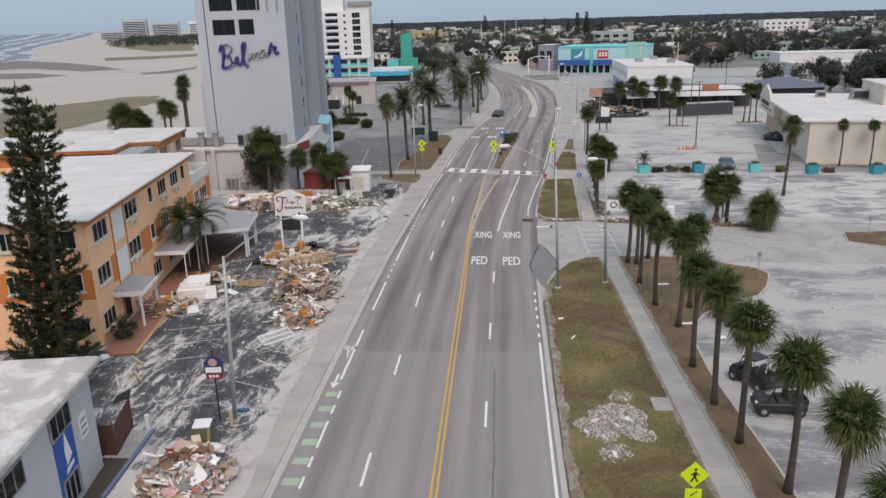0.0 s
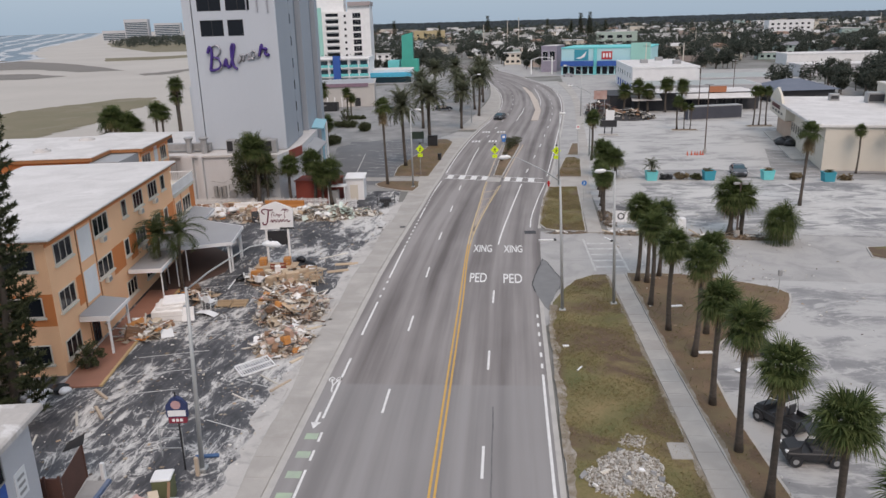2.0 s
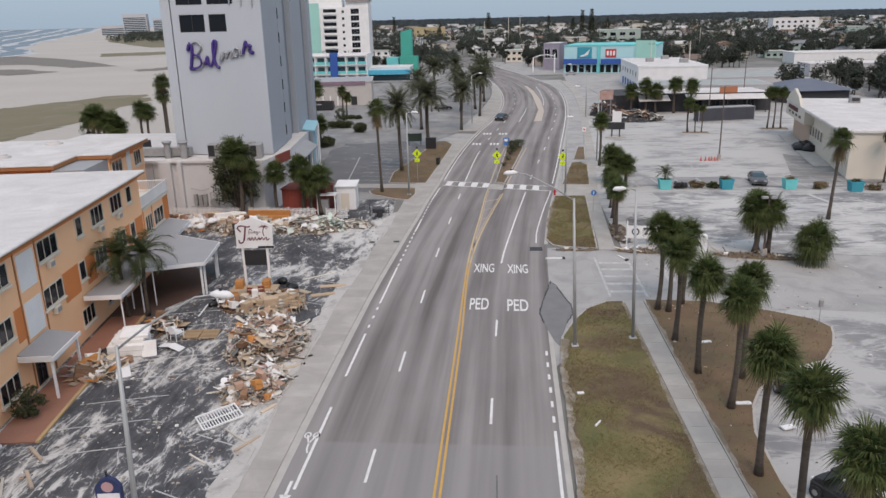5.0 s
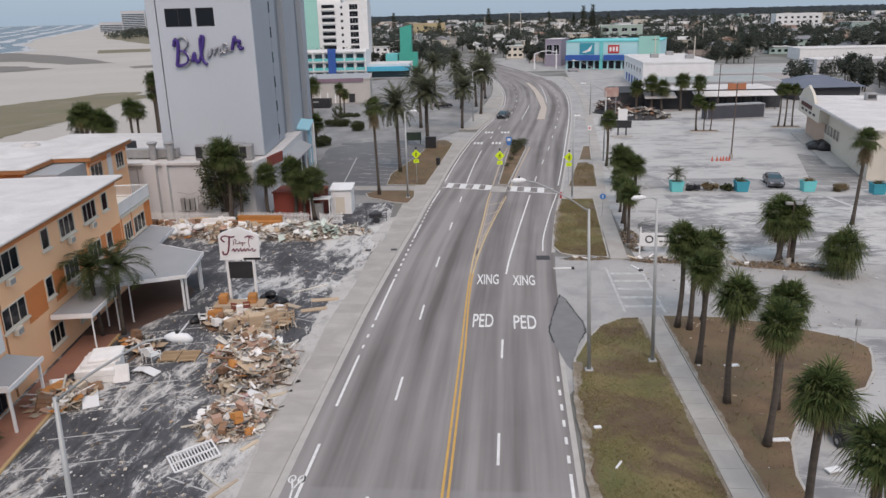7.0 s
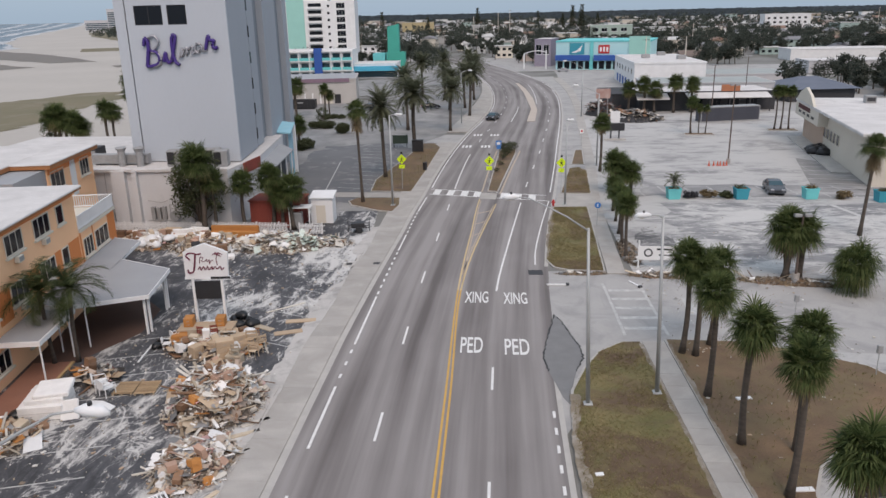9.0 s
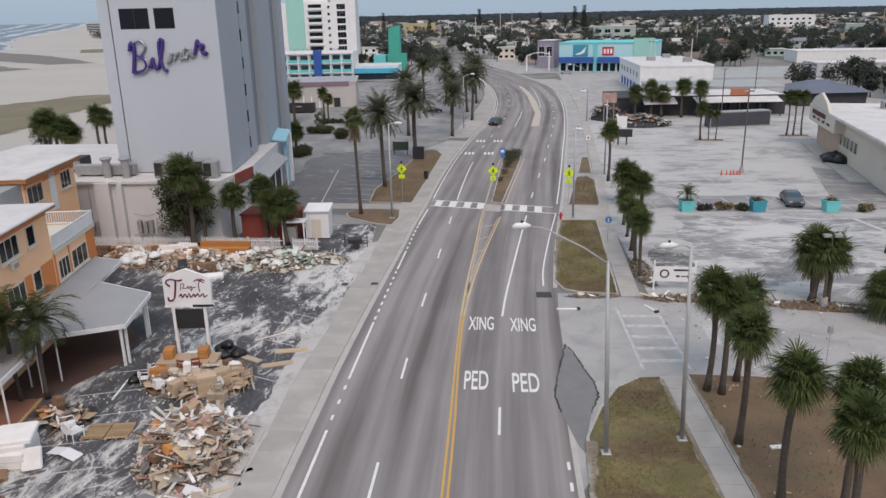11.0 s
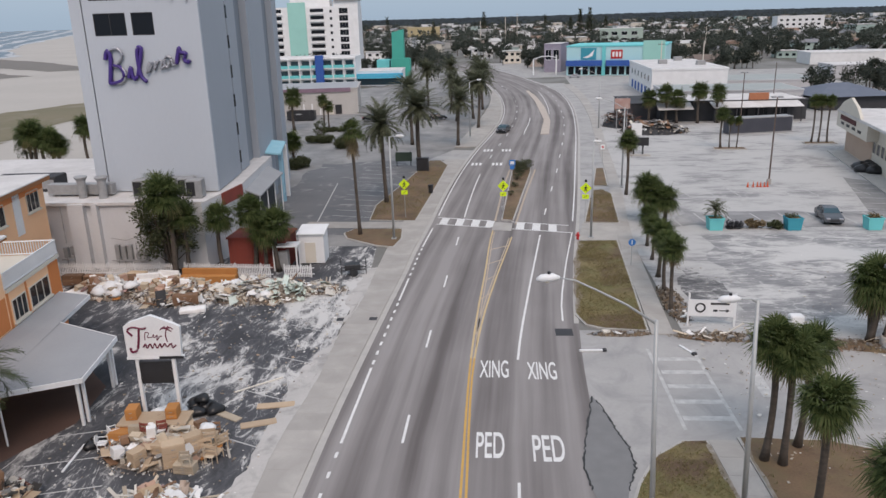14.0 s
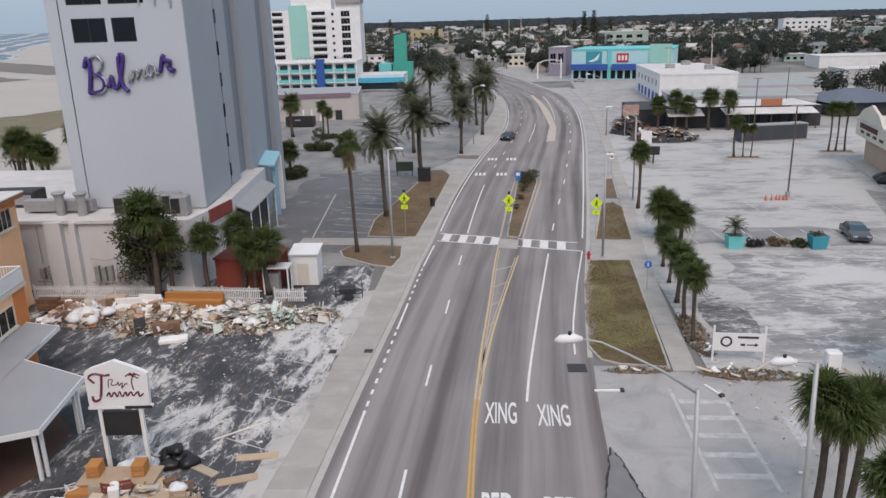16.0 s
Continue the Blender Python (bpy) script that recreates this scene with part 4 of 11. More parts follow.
gut = Shape().ribbon([(x - 0.35, y) for x, y in zip(kerb_r, ys) if y > 83], [(x, y) for x, y in zip(kerb_r, ys) if y > 83], 0.003)
structure(gut, "gutter", CURB, "pale concrete gutter beside the kerb", "gutter")
gut = Shape().ribbon([(x - 0.3, y) for x, y in zip(kerb_r, ys) if y < 66], [(x, y) for x, y in zip(kerb_r, ys) if y < 66], 0.003)
structure(gut, "gutter", CURB, "pale concrete gutter beside the verge", "gutter")
for x, y, w in ((6.65, 82.4, 0.62), (-7.5, 84.7, 0.3)):
    structure(Shape().box(x - w, y - w, -0.1, x + w, y + w, 0.015 if x > 0 else 0.075), "drain_grate", DARK, "dark drain grate in the gutter", "drain")
structure(Shape().sheet([(48.3, 134.8), (41.6, 110.6), (48.9, 111.3), (53.2, 128.4)], -0.003), "asphalt_bay", LOT_GREY, "dark swept asphalt bay in the pale car park", "car park")
structure(Shape().sheet(ragged([(20.5, 86.5), (27, 83.4), (60, 81), (66, 103.5), (40, 106.2), (22.5, 107)], 7, 1.0), -0.003), "asphalt_bay", LOT_NEAR, "grey swept asphalt with pale sand drifts", "car park")
structure(Shape().sheet(ragged([(21.0, 110.4), (40, 109.6), (60, 108.0), (61, 114.5), (40, 116.5), (23, 117.5)], 7, 0.9), 0.001), "asphalt_bay", LOT_BAND, "dark asphalt parking bays behind the planters", "car park")
structure(Shape().sheet(ragged([(16.9, 88.2), (18.6, 87.6), (20.6, 89.0), (20.2, 93.5), (18.6, 97.0), (17.2, 94.0)], 5, 0.5), 0.001), "asphalt_bay", LOT_WET, "dark wet asphalt with washed sand", "car park")
for k in range(8):
    y = 112.0 + 2.7 * k
    a, b = line([(110, 41.5), (135, 48.3)], [y])[0], line([(110, 48.6), (129, 53.2)], [min(y - 1.2, 128)])[0]
    paint([(a, y), (b, y - 1.2)], [(a, y + 0.16), (b, y - 1.04)], WORN_LINE, "worn white bay line", z=0.003)
# sand washed against the kerbs and over the edges of the lots
structure(Shape().sheet([(6.2, 55), (7.2, 57), (7.5, 61), (8.6, 64.1), (9.9, 66.6), (11.6, 68.05), (13, 68.3), (6.6, 68.3), (6.2, 60)], -0.002), "street_corner", STREET, "pale dusty corner of the side street", "road")
random.seed(77)


def drift(line_x, y0, y1, wide, z0, z1, name="sand_drift", step=0.7, rough=0.5):
    """An uneven ribbon of sand along a line: line_x gives x by y; it leans from z0 on its left to z1 on its right."""
    yy = steps(y0, y1, step)
    cx = line(line_x, yy)
    sh, ph = Shape(), random.uniform(0, 9)
    lf, rt = [], []
    for x, y in zip(cx, yy):
        q = wide * (0.55 + 0.5 * math.sin(y * 0.31 + ph) * math.sin(y * 0.113 + 2 * ph) + rough * random.uniform(-0.35, 0.35))
        p = wide * (0.10 + 0.08 * math.sin(y * 0.43 + ph) + rough * random.uniform(-0.05, 0.05))
        lf.append((x - max(0.05, q), y, z0))
        rt.append((x + max(0.05, p), y, z1))
    n = len(lf)
    sh.add(lf + rt, [(i, n + i, n + i + 1, i + 1) for i in range(n - 1)])
    return structure(sh, name, DRIFT, "thin drift of pale sand along the kerb", "sand")


drift([(8, -9.4), (30, -9.25), (40, -9.65), (50, -9.95), (63, -10.0), (80, -9.6), (95, -9.1)], 20, 97, 1.5, 0.0, 0.085)


def margin_strip(line_x, y0, y1, left, right, z, label):
    """A ragged flat strip of sandy soil that hides a kerb's edge."""
    yy = steps(y0, y1, 0.3)
    cx = line(line_x, yy)
    ph = random.uniform(0, 9)
    wob = lambda y, a: 0.8 + 0.3 * math.sin(y * 0.9 + ph + a) + 0.2 * math.sin(y * 2.3 + 2 * ph + a) + random.uniform(-0.2, 0.2)
    structure(Shape().ribbon([(x - left * wob(y, 0), y) for x, y in zip(cx, yy)], [(x + right * wob(y, 2), y) for x, y in zip(cx, yy)], z), "sandy_margin", MARGIN, label, "verge")


margin_strip([(8, 6.85), (35, 6.85), (47, 7.05), (57, 7.25), (60.5, 7.5)], 8, 60.5, 0.15, 0.42, 0.104, "sandy soil washed over the kerb of the verge")
margin_strip([(85.6, 7.95), (96.5, 8.85), (104.5, 10.0)], 85.8, 104.5, 0.18, 0.4, 0.104, "sandy soil washed over the kerb of the verge")
margin_strip([(8, 13.55), (31, 13.55), (51, 13.25), (67.8, 12.9)], 8, 67.6, 0.22, 0.05, 0.1055, "worn sandy edge of the grass beside the footpath")
margin_strip([(8, 15.25), (31, 15.25), (51, 14.8), (67.8, 14.6)], 8, 67.6, 0.05, 0.2, 0.1055, "worn sandy edge of the bed beside the footpath")
# side street zebra and worn bays
for k in range(5):
    y = 70.2 + 1.9 * k
    paint([(12.2, y), (12.2, y + 0.5)], [(14.9, y), (14.9, y + 0.5)], WORN_LINE, "worn white bar across the side street", z=0.004)
for x in (12.05, 15.0):
    paint([(x - 0.1, 69.2), (x - 0.18, 79.6)], [(x + 0.1, 69.2), (x + 0.04, 79.6)], WORN_LINE, "worn white border of the side crossing", z=0.005)
paint([(17.4, 73.0), (17.5, 76.4)], [(18.1, 73.0), (18.2, 76.4)], WORN_LINE, "worn white stop bar", z=0.004)
for k in range(9):
    x = 21.5 + 3.05 * k
    paint([(x, 109.8), (x - 0.6, 116)], [(x + 0.14, 109.8), (x - 0.46, 116)], WORN_LINE, "worn white bay line", z=0.003)
    paint([(x + 1, 124), (x + 0.6, 129)], [(x + 1.12, 124), (x + 0.72, 129)], WORN_LINE, "worn white bay line", z=0.003)
for k in range(10):
    paint([(50.2 - 0.1 * k, 84 + 3 * k), (56, 84.5 + 3 * k)], [(50.2 - 0.1 * k, 84.14 + 3 * k), (56, 84.64 + 3 * k)], WORN_LINE, "worn white bay line", z=0.003)
paint([(41, 106), (44.5, 88)], [(41.6, 106), (45.1, 88)], WORN_LINE, "worn white line across the car park", z=0.003)
for k in range(13):
    y = 116.5 + 2.75 * k
    paint([(-17.4 - 0.1 * k, y), (-12.6 - 0.02 * k, y - 1.2)], [(-17.4 - 0.1 * k, y + 0.12), (-12.6 - 0.02 * k, y - 1.08)], WORN_LINE, "worn white bay line", z=0.003)
paint([(-18.6, 113.8), (-20.6, 135)], [(-18.45, 113.8), (-20.45, 135)], WORN_LINE, "worn white edge line of the hotel lot", z=0.003)
for k in range(9):
    y = 43.5 + 2.9 * k
    paint([(-21.8 - 0.12 * k, y + 0.9), (-16.9 - 0.12 * k, y + 2.3)], [(-21.8 - 0.12 * k, y + 1.0), (-16.9 - 0.12 * k, y + 2.4)], WORN_LINE, "worn white motel bay line", z=-0.004)
for k in range(9):
    y = 42 + 5.2 * k
    paint([(-13.6, y), (-10.6, y - 1.3)], [(-13.6, y + 0.1), (-10.6, y - 1.2)], WORN_LINE, "worn white motel bay line", z=-0.004)


# ---- buildings ----
def window(parent, m, w, h, panes=3, depth=0.12, frame_mat=None, sill=True, glass_mat=None, name="window"):
    """A window in a wall's plane: m puts its lower left corner; local x along the wall, y out of it, z up."""
    fm = frame_mat or WHITE
    e = new(name)
    e.parent = parent
    e.matrix_basis = m
    t = 0.07
    fr = Shape().box(0, -0.02, 0, w, 0.06, t).box(0, -0.02, h - t, w, 0.06, h).box(0, -0.02, t, t, 0.06, h - t).box(w - t, -0.02, t, w, 0.06, h - t)
    for k in range(1, panes):
        x = w * k / panes
        fr.box(x - 0.025, -0.01, t, x + 0.025, 0.045, h - t)
    fr.ob("window_frame", fm, e)
    for k in range(panes):
        a, b = w * k / panes + 0.03, w * (k + 1) / panes - 0.03
        Shape().box(a, -0.015, t * 0.8, b, 0.012, h - t * 0.8).ob("pane", glass_mat or GLASS, e)
    if sill:
        Shape().chamfered(-0.12, -0.02, -0.14, w + 0.12, 0.16, -0.01, 0.02).ob("window_sill", fm, e)
    return e


def wall_with_holes(length, height, holes, thick=0.25):
    """A wall in its own plane (x along, y into the wall, z up) with rectangular openings (x0, z0, x1, z1)."""
    sh = Shape()
    xs = sorted({0, length, *[h[0] for h in holes], *[h[2] for h in holes]})
    for a, b in zip(xs, xs[1:]):
        cuts = sorted((h[1], h[3]) for h in holes if h[0] < b - 1e-6 and h[2] > a + 1e-6)
        z = 0.0
        for c0, c1 in cuts:
            if c0 > z:
                sh.box(a, 0, z, b, thick, c0)
            z = max(z, c1)
        if z < height:
            sh.box(a, 0, z, b, thick, height)
    return sh


# --- orange motel: facade along local +y at x = 0, body towards -x ---
MOTEL = thing("motel", "three-storey peach and orange stucco motel with flat white roof", "motel", pose(-25.2, 47.5, 0, 0, 0, 7.9))
LEN, H3 = 27.4, 9.25
side = pose(0, 0, 0, 0, 0, 90)  # wall frame: x along +y, y towards -x
third = [(1.05, 2.7), (7.6, 2.9), (13.6, 1.1), (16.4, 2.4), (20.4, 2.5), (24.1, 1.2)]
second = [(0.75, 2.45), (7.4, 2.9), (13.1, 1.1), (16.1, 2.3), (20.4, 2.4), (24.0, 1.2)]
first = [(0.55, 2.35), (7.2, 1.2), (12.4, 2.2), (17.2, 2.2), (22.2, 2.2)]
holes = [(a, 7.35, a + w, 8.75) for a, w in third] + [(a, 4.2, a + w, 5.6) for a, w in second] + [(a, 0.9, a + w, 2.2) for a, w in first] + [(4.9, 0.1, 6.1, 2.2)]
w = wall_with_holes(LEN, H3, holes)
w.v = [tuple(side @ Vector(p)) for p in w.v]
w.ob("wall", PEACH, MOTEL)
# orange panels of the middle storey, set 3 mm proud between the windows
for a, b in ((3.6, 4.6), (10.4, 13.0), (14.3, 16.0), (18.5, 20.3), (22.9, 23.9), (25.3, 27.3)):
    Shape().box(-0.02, a, 3.55, 0.012, b, 5.65).ob("orange_panel", ORANGE, MOTEL, "orange stucco panel between windows")
for y in (4.55, 7.35):
    Shape().box(-0.02, y, 0.1, 0.05, y + 0.13, 9.2).ob("trim_strip", BROWN_TRIM, MOTEL, "brown upright trim strip")
for z in (3.3, 6.35):
    Shape().box(-0.02, 4.9, z, 0.03, 7.1, z + 2.3).ob("stair_panel", WHITE, MOTEL, "white stair panel")
for (a, wd), z, h in [(q, 7.35, 1.4) for q in third] + [(q, 4.2, 1.4) for q in second] + [(q, 0.9, 1.3) for q in first]:
    window(MOTEL, pose(0, a, z, 0, 0, 90) @ Matrix.Diagonal((1, -1, 1, 1)), wd, h, 3 if wd > 2 else 1, frame_mat=CREAM)
window(MOTEL, pose(0, 4.9, 0.1, 0, 0, 90) @ Matrix.Diagonal((1, -1, 1, 1)), 1.2, 2.1, 2, sill=False, frame_mat=DARK, name="door")
for (a, wd), z in [(third[1], 6.75), (third[3], 6.75), (third[4], 6.75), (second[1], 3.65), (second[3], 3.65), (second[4], 3.65)]:
    ac = Shape().chamfered(0.0, a + 0.9, z, 0.32, a + 1.6, z + 0.42, 0.03).ob("air_conditioner", CREAM, MOTEL, "cream window air conditioner box")
    Shape().box(0.32, a + 0.95, z + 0.05, 0.335, a + 1.55, z + 0.36).ob("grille", ALU, ac)
# near end wall, with its windows
near = [(-13.0, 2.2), (-9.2, 1.6), (-5.9, 1.0), (-2.9, 2.2)]
hn = [(13.5 + a, z, 13.5 + a + b, z + 1.35) for a, b in near for z in (0.9, 4.2, 7.35)]
w = wall_with_holes(13.5, H3, hn)
w.v = [(p[0] - 13.5, p[1], p[2]) for p in w.v]
w.v = [(min(p[0], -0.252), p[1], p[2]) for p in w.v]
w.ob("wall", PEACH, MOTEL)
Shape().box(-13.4, -0.012, 3.55, -0.02, 0.05, 5.75).ob("orange_band", ORANGE, MOTEL, "orange stucco band round the middle storey")
for a, b in near:
    for z in (0.9, 4.2, 7.35):
        window(MOTEL, pose(a, -0.015, z) @ Matrix.Diagonal((1, -1, 1, 1)), b, 1.35, 2, frame_mat=CREAM)
Shape().box(-13.5, 0.25, 0, -13.25, LEN, H3).ob("wall", PEACH, MOTEL)
Shape().box(-13.25, LEN - 0.25, 0, -0.25, LEN, H3).ob("wall", PEACH, MOTEL)
Shape().box(-13.2, 0.3, 6.0, -0.3, LEN - 0.3, 6.2).ob("floor_slab", CREAM, MOTEL)
Shape().box(-13.2, 0.3, 2.9, -0.3, LEN - 0.3, 3.1).ob("floor_slab", CREAM, MOTEL)
rf = Shape().box(-14.0, -0.6, H3, 0.55, LEN + 0.5, H3 + 0.16)
rf.ob("roof", BROWN_TRIM, MOTEL, "brown eaves board of the flat roof")
Shape().chamfered(-14.05, -0.65, H3 + 0.16, 0.6, LEN + 0.55, H3 + 0.30, 0.06).ob("roof_deck", ROOF_WHITE, MOTEL, "weathered white roof coating")
Shape().box(-0.01, 0.0, H3 - 0.42, 0.03, LEN, H3).ob("fascia", ORANGE, MOTEL, "orange fascia under the eaves")
# two-storey end with roof terrace
low = [(0.55, 1.9), (2.95, 2.9)]
w2 = wall_with_holes(7.7, 6.05, [(a, z, a + b, z + 1.5) for a, b in low for z in (0.8, 3.7)])
w2.v = [tuple(pose(0, 27.4, 0, 0, 0, 90) @ Vector(p)) for p in w2.v]
w2.ob("wall", PEACH, MOTEL)
for a, b in ((27.45, 27.75), (29.95, 30.2), (33.45, 35.05)):
    Shape().box(-0.02, a, 0.1, 0.014, b, 5.85).ob("orange_panel", ORANGE, MOTEL, "orange stucco panel between windows")
for a, b in low:
    for z in (0.8, 3.7):
        window(MOTEL, pose(0, 27.4 + a, z, 0, 0, 90) @ Matrix.Diagonal((1, -1, 1, 1)), b, 1.5, 3, frame_mat=CREAM)
Shape().box(-9.0, 34.85, 0, -0.25, 35.1, 6.05).ob("wall", ORANGE, MOTEL)
Shape().box(-9.0, 27.45, 5.85, 0.12, 35.2, 6.1).ob("terrace_floor", CREAM, MOTEL)
railing = new("terrace_railing")
railing.parent = MOTEL
tagged(railing, "white slatted terrace railing")
for x0, y0, x1, y1 in ((0.02, 27.4, 0.1, 35.15), (-7.5, 35.07, 0.1, 35.15)):
    Shape().box(x0, y0, 7.12, x1, y1, 7.2).box(x0, y0, 6.18, x1, y1, 6.26).ob("rail", WHITE, railing)
bal = Shape().box(0.035, 0, 6.2, 0.075, 0.06, 7.15).mesh("baluster", WHITE)
for k in range(61):
    o = new("baluster", bal)
    o.parent = railing
    o.matrix_basis = pose(0, 27.47 + 0.126 * k, 0)
for k in range(40):
    o = new("baluster", bal)
    o.parent = railing
    o.matrix_basis = pose(-7.4 + 0.185 * k, 35.1, 0) @ pose(-0.05, 0, 0)
Shape().box(-0.035, 27.4, 6.1, 0.015, 35.15, 6.75).ob("terrace_panel", WHITE, railing, "white lower panel of the railing")
# rear wing
Shape().box(-26.0, 32.2, 0, -9.2, 47.9, 9.15).ob("rear_wall", PEACH, MOTEL)
Shape().box(-9.2, 37.5, 0, -6.05, 47.9, 9.15).ob("rear_wall", PEACH, MOTEL)
Shape().box(-26.6, 31.6, 9.15, -8.9, 48.4, 9.5).ob("rear_roof", BROWN_TRIM, MOTEL)
Shape().box(-8.9, 37.0, 9.15, -5.5, 48.4, 9.5).ob("rear_roof", BROWN_TRIM, MOTEL)
Shape().chamfered(-26.65, 31.55, 9.5, -8.95, 48.45, 9.62, 0.05).ob("rear_roof_deck", ROOF_WHITE, MOTEL, "weathered white roof coating")
Shape().chamfered(-8.95, 36.95, 9.5, -5.45, 48.45, 9.62, 0.05).ob("rear_roof_deck", ROOF_WHITE, MOTEL, "weathered white roof coating")
Shape().box(-6.06, 37.55, 8.5, -6.0, 47.85, 9.12).ob("fascia", ORANGE, MOTEL, "orange fascia under the eaves")
Shape().box(-9.15, 31.5, 6.5, -6.2, 37.5, 9.05).ob("link_block", GREY_ROOF, MOTEL, "grey link roof between the wings")
Shape().box(-26.02, 32.17, 7.9, -9.3, 32.2, 9.14).ob("orange_band", ORANGE, MOTEL, "orange band under the rear eaves")
for a, b in ((-20.0, 1.3), (-15.2, 1.6), (-12.0, 1.3)):
    window(MOTEL, pose(a, 32.16, 6.4) @ Matrix.Diagonal((1, -1, 1, 1)), b, 1.3, 2, frame_mat=CREAM)
for a, b in ((37.9, 2.9), (44.6, 2.2)):
    window(MOTEL, pose(-6.04, a, 7.0, 0, 0, 90) @ Matrix.Diagonal((1, -1, 1, 1)), b, 1.7, 3, frame_mat=CREAM)
Shape().box(-6.06, 42.3, 5.6, -6.0, 43.5, 9.0).ob("stair_panel", WHITE, MOTEL, "white stair panel")
for x, y in ((-16.0, 36.5), (-14.5, 45.0)):
    v = Shape().disc((x, y), 0.9, 9.6, 9.85, 18).disc((x, y), 0.6, 9.85, 10.0, 18)
    v.ob("roof_vent", ROOF_WHITE, MOTEL, "round white roof vent cap")
# pitched timber-framed entrance canopy on white posts
CANOPY = thing("entrance_canopy", "grey metal-roofed entrance canopy on white posts", "canopy", pose(-25.2, 47.5, 0, 0, 0, 7.9))
top = [(0.1, 18.0), (2.6, 18.6), (6.85, 20.6), (6.75, 26.4), (2.2, 29.0), (2.2, 34.2), (0.1, 34.2)]
zt = [3.5, 3.25, 3.0, 3.0, 3.15, 3.15, 3.5]
cv = [(x, y, z) for (x, y), z in zip(top, zt)]
cs = Shape().add(cv + [(x, y, z - 0.1) for x, y, z in cv], [(0, 1, 5, 6), (1, 2, 3, 4), (1, 4, 5), (13, 12, 8, 7), (11, 10, 9, 8), (12, 11, 8)] + [(i, (i + 1) % 7, 7 + (i + 1) % 7, 7 + i)[::-1] for i in range(7)])
cs.ob("roof", GREY_ROOF, CANOPY)
fas = Shape()
for i in range(6):
    (x0, y0), (x1, y1) = top[i], top[i + 1]
    d = Vector((x1 - x0, y1 - y0, 0))
    n = Vector((d.y, -d.x, 0)).normalized() * 0.06
    a, b = Vector((x0, y0, zt[i] + 0.02)), Vector((x1, y1, zt[i + 1] + 0.02))
    dz = Vector((0, 0, -0.3))
    fas.add([a, b, b + dz, a + dz, a + n, b + n, b + n + dz, a + n + dz], [(0, 1, 2, 3), (7, 6, 5, 4), (0, 4, 5, 1), (3, 2, 6, 7), (0, 3, 7, 4), (1, 5, 6, 2)])
fas.ob("fascia", WHITE, CANOPY)
for x, y in ((6.45, 20.75), (6.6, 21.15), (6.5, 25.4), (6.55, 25.75)):
    Shape().box(x - 0.08, y - 0.08, 0, x + 0.08, y + 0.08, 2.98).ob("post", WHITE, CANOPY)
Shape().box(0.1, 12.9, 3.0, 2.7, 18.2, 3.14).ob("side_roof", GREY_ROOF, CANOPY, "flat grey side canopy")
Shape().box(0.1, 12.8, 2.84, 2.8, 12.9, 3.16).ob("fascia", WHITE, CANOPY)
Shape().box(2.7, 12.9, 2.84, 2.8, 18.2, 3.16).ob("fascia", WHITE, CANOPY)
for x, y in ((2.6, 13.1), (2.6, 17.4), (1.5, 18.3), (3.1, 18.9)):
    Shape().tube([(x, y, 0), (x, y, 3.05)], 0.06).ob("post", WHITE, CANOPY)
PORCH = thing("porch_roof", "small grey porch roof on white posts over the motel door", "porch", pose(-25.2, 47.5, 0, 0, 0, 7.9))
Shape().add([(0.05, 3.0, 3.1), (2.05, 3.0, 2.8), (2.05, 7.0, 2.8), (0.05, 7.0, 3.1), (0.05, 3.0, 2.95), (2.05, 3.0, 2.65), (2.05, 7.0, 2.65), (0.05, 7.0, 2.95)], [(0, 1, 2, 3), (7, 6, 5, 4), (0, 4, 5, 1), (1, 5, 6, 2), (2, 6, 7, 3)]).ob("roof", GREY_ROOF, PORCH)
Shape().box(2.02, 2.95, 2.6, 2.12, 7.05, 2.86).ob("fascia", WHITE, PORCH)
Shape().box(0.05, 2.92, 2.62, 2.05, 2.99, 2.98).ob("fascia", WHITE, PORCH)
for y in (3.2, 6.8):
    Shape().box(1.82, y - 0.07, 0.05, 1.96, y + 0.07, 2.64).ob("post", WHITE, PORCH)
# paving below the canopy, with the canopy's shade put into a darker terracotta
structure(Shape().sheet([tuple((pose(-25.2, 47.5, 0, 0, 0, 7.9) @ Vector((x, y, 0)))[:2]) for x, y in ((0.1, 16.5), (3.0, 16.5), (5.9, 21), (6.0, 25.5), (2.7, 30), (2.7, 34), (0.1, 34))], 0.004), "canopy_floor", surface("shaded_terracotta", (0.12, 0.068, 0.052), (0.085, 0.05, 0.04), scale=0.6, fine=8), "terracotta paving darkened for the shade under the motel canopy", "paving")
WALK = thing("motel_walk", "terracotta tiled walk with yellow kerb along the motel", "walkway", pose(-25.2, 47.5, 0, 0, 0, 7.9), kind="structure")
Shape().box(0.3, -1.9, -0.05, 2.75, 16.5, 0.08).ob("paving", TERRA, WALK)
Shape().box(2.75, -1.9, -0.05, 2.95, 16.5, 0.10).ob("kerb", surface("faded_yellow_kerb", (0.50, 0.34, 0.16), (0.36, 0.25, 0.16), scale=1.2, fine=12), WALK, "faded yellow kerb")

# --- hotel tower with its podium ---
TA = -2.0
HOTEL = thing("hotel_tower", "tall pale grey stucco beach hotel tower with faded purple sign", "hotel", pose(-24.84, 101.5, 0, 0, 0, TA))
TOP = 34.0
FW = 11.0
ROWS = [(21.0, a, b) for a, b in ((0.9, 4.0), (4.55, 6.65))] + [(z, a, b) for z in (24.1, 27.2, 30.3) for a, b in ((0.7, 3.9), (4.5, 7.65))]
tw = wall_with_holes(FW, TOP - 6.4, [(a, z - 6.4, b, z - 6.4 + 2.0) for z, a, b in ROWS])
